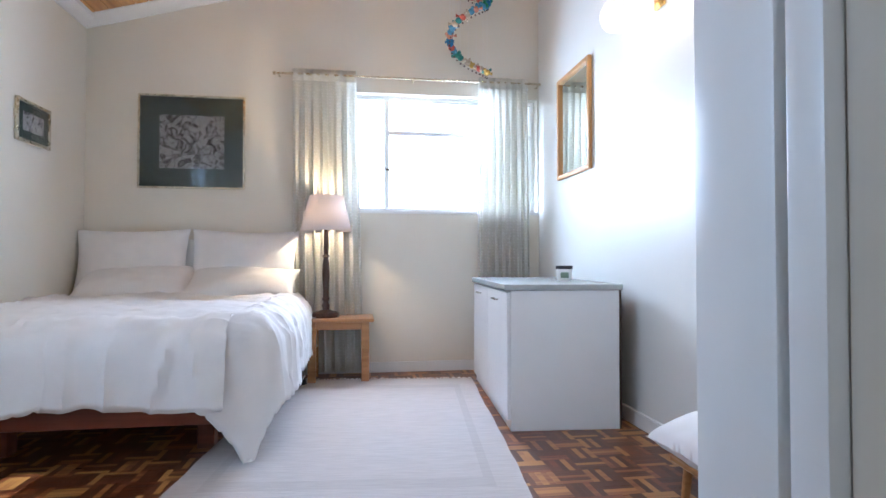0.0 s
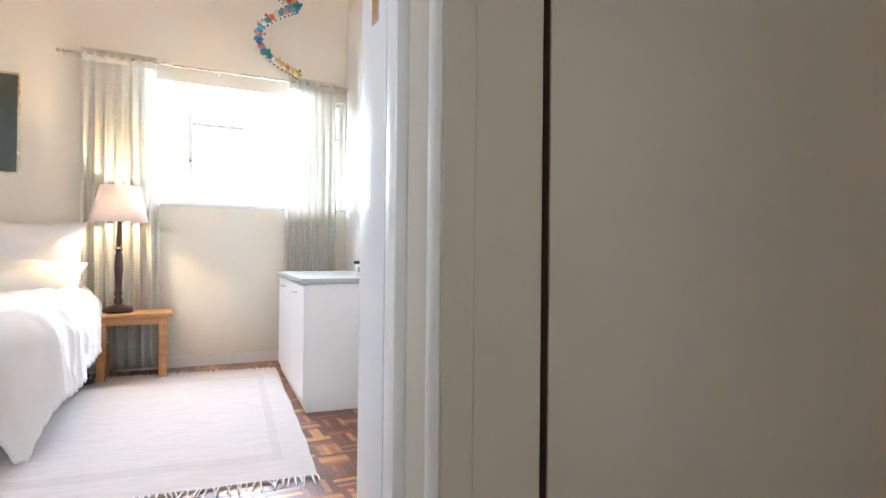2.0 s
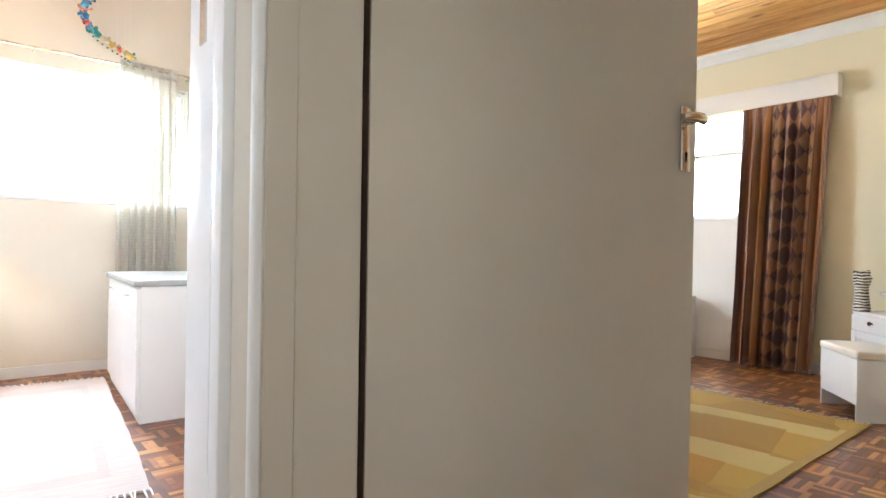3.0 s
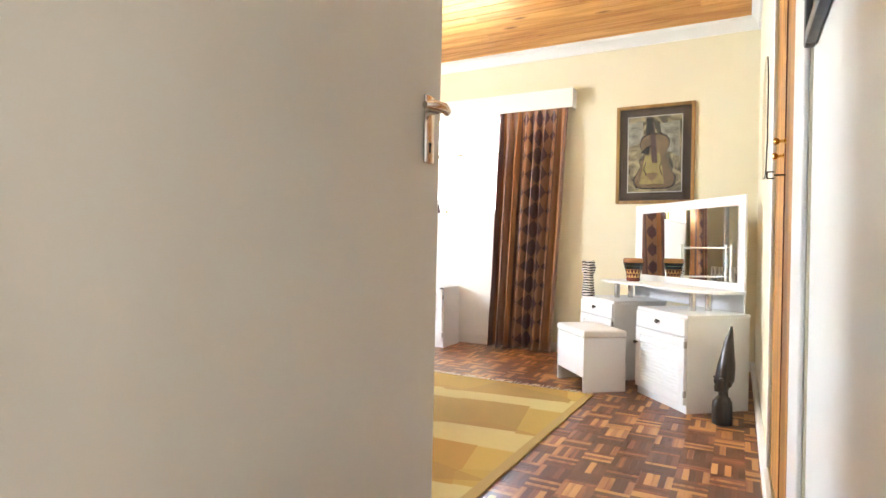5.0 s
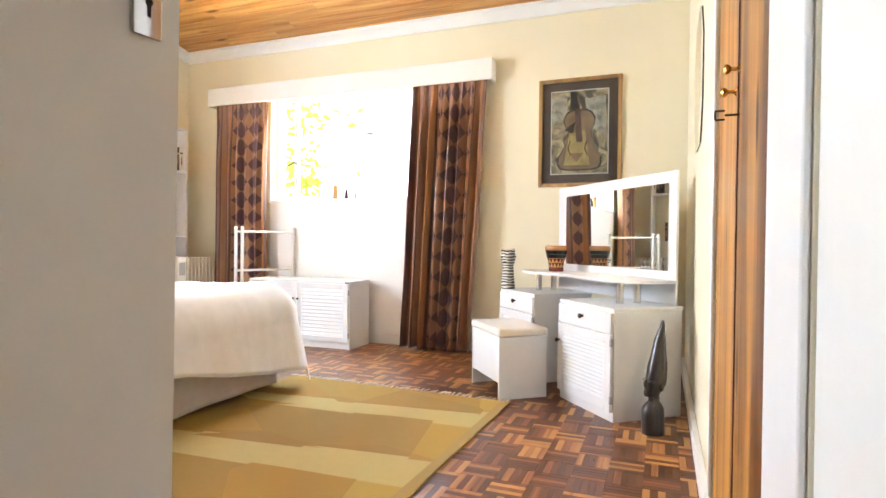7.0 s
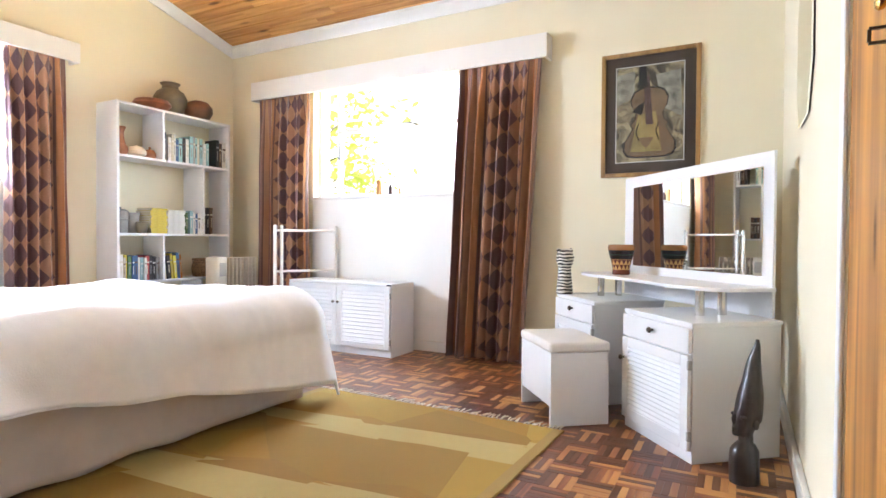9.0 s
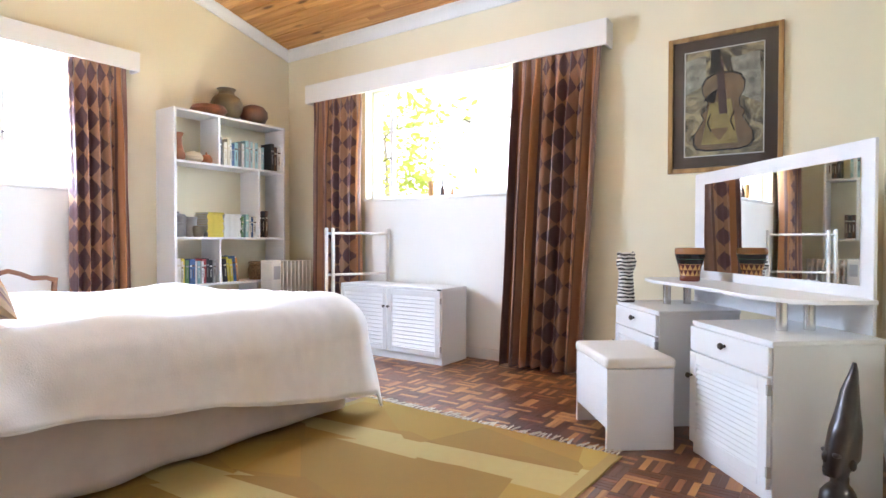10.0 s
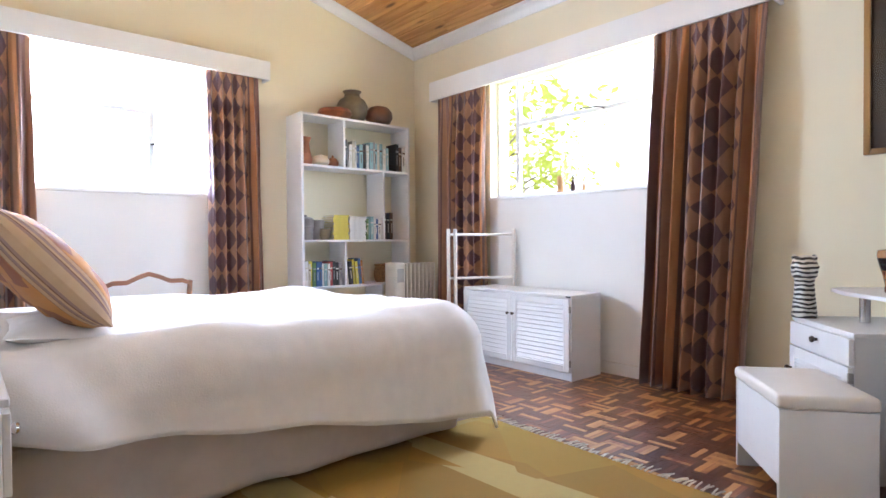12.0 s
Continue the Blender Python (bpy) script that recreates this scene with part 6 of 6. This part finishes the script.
chair()
n = thing("bedside_cabinet", pose(-3.84, -3.06, 0), "white bedside cabinet with a small grey knob", "bedside cabinet")
part("body", boxes((0, 0, 0, 0.335, 0.44, 0.625), bevel=0.002), MELAMINE, n)
part("top", boxes((0, -0.005, 0.6255, 0.35, 0.445, 0.645), bevel=0.003), MELAMINE, n)
dr = part("drawer", boxes((0.3355, 0.006, 0.43, 0.352, 0.434, 0.61), bevel=0.002), MELAMINE, n)
knob(dr, (0.352, 0.22, 0.52), (1, 0, 0), 0.015, CHROME)
for (nm, x, y, z0, prof, mt, lb) in (("carved_beaker", 0.03, -1.815, WE[2] + 0.0045, [(0.024, 0), (0.027, 0.01), (0.025, 0.06), (0.027, 0.125), (0.022, 0.13)], FRAMEOAK, "small carved wooden beaker on the window sill"), ("small_bottle", 0.03, -1.935, WE[2] + 0.0045, [(0.018, 0), (0.02, 0.05), (0.012, 0.08), (0.006, 0.095), (0.007, 0.13), (0.003, 0.132)], TURNED, "small dark figurine-like bottle on the window sill"), ("small_bottle", 0.03, -2.035, WE[2] + 0.0045, [(0.012, 0), (0.014, 0.03), (0.008, 0.055), (0.004, 0.09), (0.002, 0.092)], FRAMEOAK, "tiny wooden bottle on the window sill")):
    o = thing(nm, pose(x, y, z0), lb, "ornament")
    part("body", lathe(bmesh.new(), prof, 16), mt, o)


# ---- guest room furniture ----
def guest_cabinet():
    t = thing("white_cabinet", pose(-4.735, -1.335, 0) @ pose(0, 0, 0, 0, 0, -4) @ pose(4.735, 1.335, 0), "white two-door cabinet with a grey worktop against the wall", "cabinet")
    x0, x1, y0, y1 = -4.735, -4.105, -1.335, 0.02
    part("body", boxes((x0 + 0.02, y0, 0, x1, y1, 0.765), bevel=0.002), MELAMINE, t)
    # dark board stands for the shade between cabinet and wall
    part("back_panel", boxes((x1 + 0.0005, y0 + 0.012, 0, x1 + 0.016, y1, 0.7645)), GAPSHADE, t, "dark board standing in for the shaded gap by the wall")
    part("worktop", boxes((x0 - 0.015, y0 - 0.008, 0.7655, x1 + 0.02, y1 + 0.005, 0.80), bevel=0.004, seg=2), GREYTOP, t, "glossy grey laminate worktop")
    for a, b in ((y0 + 0.004, (y0 + y1) / 2 - 0.002), ((y0 + y1) / 2 + 0.002, y1 - 0.004)):
        d = part("door", boxes((x0, a, 0.06, x0 + 0.0195, b, 0.755), bevel=0.002), MELAMINE, t)
        c = (a + b) / 2
        part("handle", tube(bmesh.new(), [(x0, c - 0.06, 0.70), (x0 - 0.022, c - 0.06, 0.70), (x0 - 0.022, c + 0.06, 0.70), (x0, c + 0.06, 0.70)], 0.004, 8), CHROME, d, "slim chrome handle")
    j = thing("jar", pose(-4.235, -0.875, 0.8005), "white jar with a dark lid and a green label", "jar")
    part("body", lathe(bmesh.new(), [(0.040, 0), (0.045, 0.005), (0.049, 0.07), (0.047, 0.075)], 24), WHITE, j)
    part("lid", lathe(bmesh.new(), [(0.052, 0.0755), (0.054, 0.08), (0.054, 0.094), (0.050, 0.098)], 24), BLACKPLASTIC, j)
    lab = material("green_label", (0.22, 0.30, 0.22), 0.6)
    part("label_patch", grid(bmesh.new(), 8, 1, lambda u, v: (0.0485 * math.cos(-2.4 + u * 1.1), 0.0485 * math.sin(-2.4 + u * 1.1), 0.02 + 0.035 * v)), lab, j)


guest_cabinet()


def side_table():
    t = thing("side_table", pose(-5.95, 0.0, 0), "small orange oak side table beside the bed", "side table")
    w, d, h = 0.53, 0.36, 0.49
    part("tabletop", boxes((0, -0.02, h - 0.026, w, d + 0.02, h), bevel=0.006, seg=2), OAK, t)
    part("apron", boxes((0.05, 0.025, h - 0.085, w - 0.05, 0.045, h - 0.0265)), OAK, t)
    part("apron", boxes((0.05, d - 0.045, h - 0.085, w - 0.05, d - 0.025, h - 0.0265)), OAK, t)
    for x in (0.035, w - 0.095):
        for y in (0.012, d - 0.07):
            part("leg", boxes((x, y, 0, x + 0.06, y + 0.055, h - 0.0265), bevel=0.004), OAK, t)
        part("side_apron", boxes((x + 0.02, 0.068, h - 0.085, x + 0.04, d - 0.071, h - 0.0265)), OAK, t)
    l = thing("table_lamp", pose(-5.79, 0.16, 0.4905), "lit table lamp with a turned dark stem and pale shade", "lamp")
    part("base", lathe(bmesh.new(), [(0.098, 0), (0.104, 0.012), (0.10, 0.035), (0.085, 0.042), (0.06, 0.046), (0.03, 0.06)], 32), TURNED, l)
    part("stem", lathe(bmesh.new(), [(0.024, 0.055), (0.030, 0.09), (0.020, 0.12), (0.030, 0.14), (0.022, 0.16), (0.024, 0.25), (0.030, 0.33), (0.026, 0.42), (0.018, 0.46), (0.030, 0.475), (0.016, 0.49), (0.020, 0.53), (0.016, 0.66), (0.012, 0.72)], 20), TURNED, l)
    bm = bmesh.new()
    rings = []
    for r, z in ((0.196, 0.672), (0.130, 0.945)):
        rings.append([bm.verts.new((r * math.cos(2 * math.pi * i / 40), r * math.sin(2 * math.pi * i / 40), z)) for i in range(40)])
    for i in range(40):
        bm.faces.new((rings[0][i], rings[0][(i + 1) % 40], rings[1][(i + 1) % 40], rings[1][i]))
    solid(part("shade", bm, SHADECLOTH, l, "pale pinkish fabric shade"), 0.003)
    part("bulb", ball(bmesh.new(), 0, 0, 0.77, 0.030, 14, 1.3), WARMBULB, l, "glowing bulb")
    part("socket", tube(bmesh.new(), [(0, 0, 0.70), (0, 0, 0.742)], 0.017, 12), BRASS, l)
    c = thing("lamp_cable", pose(0, 0, 0), "thin white lamp cable trailing to the floor", "cable")
    part("cable", tube(bmesh.new(), [(-5.86, 0.10, 0.492), (-5.965, 0.02, 0.495), (-5.985, -0.03, 0.40), (-5.96, -0.06, 0.22), (-5.93, -0.05, 0.08), (-5.96, -0.02, 0.006), (-6.03, 0.06, 0.006), (-6.10, 0.02, 0.006)], 0.0035, 6), WHITE, c)
    s = thing("pair_of_shoes", pose(-6.02, -0.06, 0, 0, 0, 30), "dark shoes on the floor between bed and table", "shoes")
    for k in (0, 1):
        bm = bmesh.new()
        lathe(bm, [(0.040, 0), (0.046, 0.012), (0.042, 0.045), (0.022, 0.065), (0.001, 0.067)], 16, 0.0, 0.10 * k, 0, 2.6, 0.9)
        part("shoe", bm, BLACKPLASTIC, s)


SHADECLOTH = thin_shade("blush_shade_cloth", (0.76, 0.70, 0.68), 0.35)
WARMBULB = glow("warm_bulb", (1.0, 0.72, 0.40), 12.0)
side_table()
lamp = bpy.data.lights.new("lamp_bulb", "POINT")
lamp.energy, lamp.color, lamp.shadow_soft_size = 46.0, (1.0, 0.70, 0.38), 0.035
new("lamp_bulb", lamp).location = (-5.79, 0.16, 0.4905 + 0.815)


CLEAR = bpy.data.materials.new("clear_shade_glass")
CLEAR.use_nodes = True
cp = CLEAR.node_tree.nodes["Principled BSDF"]
cp.inputs["Base Color"].default_value, cp.inputs["Roughness"].default_value, cp.inputs["Specular IOR Level"].default_value = (0.9, 0.88, 0.82, 1), 0.05, 0.8
ct = CLEAR.node_tree
cm = ct.nodes.new("ShaderNodeMixShader")
cm.inputs[0].default_value = 0.13
ct.links.new(ct.nodes.new("ShaderNodeBsdfTransparent").outputs[0], cm.inputs[1])
ct.links.new(cp.outputs[0], cm.inputs[2])
ct.links.new(cm.outputs[0], ct.nodes["Material Output"].inputs[0])


def sconce():
    t = thing("wall_lamp", pose(XR - 0.011, -1.62, 2.32), "lit wall lamp with two clear glass bowl shades", "lamp")
    part("back_plate", boxes((-0.018, -0.05, -0.07, -0.001, 0.05, 0.07), bevel=0.006, seg=2), BRASS, t)
    for y in (0.21, -0.23):
        part("arm", tube(bmesh.new(), [(-0.018, 0.1 * y, 0), (-0.07, 0.6 * y, 0.06), (-0.13, y, 0.075)], 0.005, 8), BRASS, t)
        bm = bmesh.new()
        rings = []
        for r, z in [(0.025, 0.07), (0.06, 0.06), (0.095, 0.025), (0.11, -0.02), (0.105, -0.06), (0.085, -0.095)]:
            rings.append([bm.verts.new((-0.13 + r * math.cos(2 * math.pi * k / 28), y + r * math.sin(2 * math.pi * k / 28), z)) for k in range(28)])
        for a, b_ in zip(rings, rings[1:]):
            for k in range(28):
                bm.faces.new((a[k], a[(k + 1) % 28], b_[(k + 1) % 28], b_[k]))
        sh = solid(part("shade", bm, CLEAR, t, "clear glass bowl shade open below"), 0.003)
        sh.visible_shadow = False
        part("holder", tube(bmesh.new(), [(-0.13, y, 0.075), (-0.13, y, 0.03)], 0.014, 12), WHITE, t)
        part("bulb", ball(bmesh.new(), -0.13, y, -0.01, 0.028, 12, 1.3), WARMBULB, t, "glowing bulb")
        d = bpy.data.lights.new("wall_lamp_bulb", "POINT")
        d.energy, d.color, d.shadow_soft_size = 3.2, (1.0, 0.78, 0.48), 0.04
        new("wall_lamp_bulb", d).location = (XR - 0.141, -1.62 + y, 2.26)


sconce()


def chime():
    t = thing("bird_mobile", pose(-4.64, 0.22, 0), "hanging spiral mobile of small coloured felt birds", "mobile")
    top = EAVE - 0.05 + SLOPE * 1.02 * (-4.64 - XL)
    cols = [(0.02, 0.16, 0.34), (0.55, 0.10, 0.06), (0.05, 0.26, 0.24), (0.62, 0.42, 0.10), (0.60, 0.25, 0.16), (0.03, 0.22, 0.12), (0.10, 0.30, 0.45), (0.65, 0.55, 0.40)]
    mats = [material(f"felt_{i}", c, 0.9, var=0.15, scale=60) for i, c in enumerate(cols)]
    part("hoop", tube(bmesh.new(), [(0.17 * math.cos(a / 12 * math.pi), 0.17 * math.sin(a / 12 * math.pi), top - 0.16) for a in range(25)], 0.004, 6), BRASS, t)
    part("hanger", tube(bmesh.new(), [(0, 0, top), (0, 0, top - 0.14)], 0.002, 6), WHITE, t)
    for k in range(4):
        a = k * math.pi / 2
        part("thread", tube(bmesh.new(), [(0, 0, top - 0.13), (0.17 * math.cos(a), 0.17 * math.sin(a), top - 0.16)], 0.0012, 4), WHITE, t)
    n = 46
    me = None
    rnd = random.Random(3)
    for i in range(n):
        u = i / (n - 1)
        a = 0.1 + u * 2 * math.pi * 1.55
        r, z = 0.16, 2.50 + (top - 0.22 - 2.50) * u
        if i % 2 == 0:
            part("thread", tube(bmesh.new(), [(r * math.cos(a), r * math.sin(a), z), (r * math.cos(a), r * math.sin(a), top - 0.16)], 0.0009, 4), WHITE, t)
        bm = ball(bmesh.new(), 0, 0, 0, 0.022, 10, 0.85)
        ball(bm, 0.020, 0, 0.014, 0.011, 8)
        prism(bm, [(-0.016, 0.0), (-0.045, 0.012), (-0.045, -0.006)], "y", -0.005, 0.005)
        b_ = part("bird", bm, mats[rnd.randrange(len(mats))], t)
        b_.matrix_local = pose(r * math.cos(a), r * math.sin(a), z, 0, 0, rnd.uniform(0, 360)) @ Matrix.Scale(1.3, 4)
        part("bead", ball(bmesh.new(), 0, 0, -0.036, 0.006, 8), TURNED, b_)


chime()
st = thing("foot_stool", pose(-4.24, -2.58, 0), "low wooden stool beside the guest room wall", "stool")
for x in (-0.13, 0.13):
    for y in (-0.16, 0.16):
        part("leg", tube(bmesh.new(), [(x, y, 0), (x * 0.9, y * 0.9, 0.19)], [0.014, 0.018], 10), OAK, st)
part("seat", boxes((-0.16, -0.20, 0.19, 0.16, 0.20, 0.215), bevel=0.006), OAK, st)
pillow("cushion", pose(-4.46, -2.52, 0.262, 76, 0, 90), 0.42, 0.40, 0.16, LINEN, "white cushion lying on the low wooden stool", "", 12)


# ---- outside ----
grass = material("dry_lawn", (0.10, 0.12, 0.035), 0.95, var=0.3, scale=1.5, bump=0.5, bump_scale=30, color2=(0.16, 0.13, 0.05))
structure("ground", boxes((-300, -300, -0.50, 300, 300, -0.14)), grass, "dry lawn round the house", "ground")
LEAF = material("sunlit_leaf", (0.22, 0.27, 0.03), 0.45, var=0.3, scale=8, color2=(0.32, 0.32, 0.04))
lt = LEAF.node_tree
tr_ = lt.nodes.new("ShaderNodeBsdfTranslucent")
tr_.inputs[0].default_value = (0.80, 0.84, 0.16, 1)
ms_ = lt.nodes.new("ShaderNodeMixShader")
ms_.inputs[0].default_value = 0.5
lt.links.new(lt.nodes["Principled BSDF"].outputs[0], ms_.inputs[1])
lt.links.new(tr_.outputs[0], ms_.inputs[2])
lt.links.new(ms_.outputs[0], lt.nodes["Material Output"].inputs[0])
# glowing ring added to whiten the window views and send light indoors
SKYGLOW = glow("white_sky_glow", (0.97, 0.98, 1.0), 2.6)
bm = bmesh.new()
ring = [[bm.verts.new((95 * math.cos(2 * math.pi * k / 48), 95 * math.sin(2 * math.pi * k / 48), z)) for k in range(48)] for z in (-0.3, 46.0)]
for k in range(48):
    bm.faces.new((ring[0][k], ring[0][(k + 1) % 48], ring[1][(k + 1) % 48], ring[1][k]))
structure("backdrop", bm, SKYGLOW, "glowing white ring added for the bright sky outside", "backdrop")
BARK = material("grey_brown_bark", (0.30, 0.25, 0.18), 0.9, var=0.3, scale=9, bump=0.8, bump_scale=30)


def tree(x, y, h, seed, n, label, spread=1.5):
    rnd = random.Random(seed)
    t = thing("tree", pose(x, y, -0.14), label, "tree", "garden trees")
    bm = tube(bmesh.new(), [(0, 0, 0), (0.06, 0.02, h * 0.3), (0.0, 0.08, h * 0.6), (0.1, 0.0, h * 0.85)], [0.10, 0.06, 0.03, 0.012], 10)
    tips = []
    for k in range(11):
        z = h * rnd.uniform(0.28, 0.8)
        a = rnd.uniform(0, 2 * math.pi)
        ln = spread * rnd.uniform(0.5, 1.0)
        e = Vector((ln * math.cos(a), ln * math.sin(a), z + ln * rnd.uniform(0.1, 0.6)))
        tube(bm, [(0, 0.03, z), e * 0.5 + Vector((0, 0, z * 0.5 + 0.05)), e], [0.022, 0.012, 0.006], 6)
        tips += [e, e * 0.75 + Vector((0, 0, z * 0.25))]
    part("trunk", bm, BARK, t)
    vs, fs = [], []
    for i in range(n):
        c = rnd.choice(tips)
        p = c + Vector((rnd.gauss(0, 0.32), rnd.gauss(0, 0.32), rnd.gauss(0, 0.26)))
        d = Vector((rnd.gauss(0, 1), rnd.gauss(0, 1), rnd.gauss(0, 0.7))).normalized()
        s = d.cross(Vector((rnd.gauss(0, 1), rnd.gauss(0, 1), rnd.gauss(0, 1)))).normalized()
        ln, w = rnd.uniform(0.07, 0.14), rnd.uniform(0.035, 0.065)
        k = len(vs)
        vs += [p - d * ln, p - s * w, p + d * ln, p + s * w]
        fs.append((k, k + 1, k + 2, k + 3))
    me = bpy.data.meshes.new("crown")
    me.from_pydata([tuple(v) for v in vs], [], fs)
    me.materials.append(LEAF)
    o = new("crown", me)
    o.parent = t
    tagged(o, "uneven crown of small sunlit leaves", kind="stuff")


tree(3.6, 2.1, 4.4, 5, 1000, "slender sunlit garden tree outside the wide window", 1.5)
tree(6.6, 4.3, 6.0, 8, 800, "airy sunlit garden tree further out on the lawn", 1.7)


# ---- parquet, last ----
def parquet():
    """Square panels of five fingers laid basket-wise. The stretch by the dressing table is laid finger by finger."""
    fl = bpy.data.objects["floor"]
    s, n = 0.138, 5
    f = s / n
    g = 0.0004
    vs, fs = [], []
    flat_me = {}

    def finger(w, d):
        key = (round(w, 4), round(d, 4))
        if key not in flat_me:
            b = boxes((-w / 2, -d / 2, -0.0038, w / 2, d / 2, 0.0), bevel=0.0006)
            me_ = bpy.data.meshes.new("finger")
            b.to_mesh(me_)
            b.free()
            me_.materials.append(PARQ)
            flat_me[key] = me_
        return flat_me[key]

    count = 0
    rnd = random.Random(2)
    x_lo, x_hi, y_lo, y_hi = XL, 0.0, -6.4, Y1
    for i in range(int((x_hi - x_lo) / s) + 1):
        for j in range(int((y_hi - y_lo) / s) + 1):
            cx, cy = x_hi - s * (i + 0.5), y_hi - s * (j + 0.5)
            if cx > -5.07 and cy < -4.98:
                continue
            near = -2.55 < cx < -1.45 and -4.92 < cy < -3.90 and count < 296
            along = (i + j) % 2 == 0
            for k in range(n):
                o = -s / 2 + f * (k + 0.5)
                px, py = (cx, cy + o) if along else (cx + o, cy)
                dz = rnd.uniform(-0.0004, 0.0)
                if near:
                    me_ = finger(s - 2 * g, f - 2 * g)
                    ob = new("finger", me_)
                    ob.parent = fl
                    ob.matrix_local = pose(px, py, dz, 0, 0, 0 if along else 90)
                    count += 1
                    continue
                a, b = ((s / 2 - g, f / 2 - g) if along else (f / 2 - g, s / 2 - g))
                q = len(vs)
                vs += [(px - a, py - b, dz), (px + a, py - b, dz), (px + a, py + b, dz), (px - a, py + b, dz)]
                vs += [(px - a, py - b, -0.0038), (px + a, py - b, -0.0038), (px + a, py + b, -0.0038), (px - a, py + b, -0.0038)]
                fs += [(q, q + 1, q + 2, q + 3), (q, q + 4, q + 5, q + 1), (q + 1, q + 5, q + 6, q + 2), (q + 2, q + 6, q + 7, q + 3), (q + 3, q + 7, q + 4, q)]
    me = bpy.data.meshes.new("parquet_fingers")
    me.from_pydata(vs, [], fs)
    me.materials.append(PARQI)
    o = new("parquet_fingers", me)
    o.parent = fl
    tagged(o, "basket-weave parquet fingers in mixed browns", kind="stuff")


parquet()
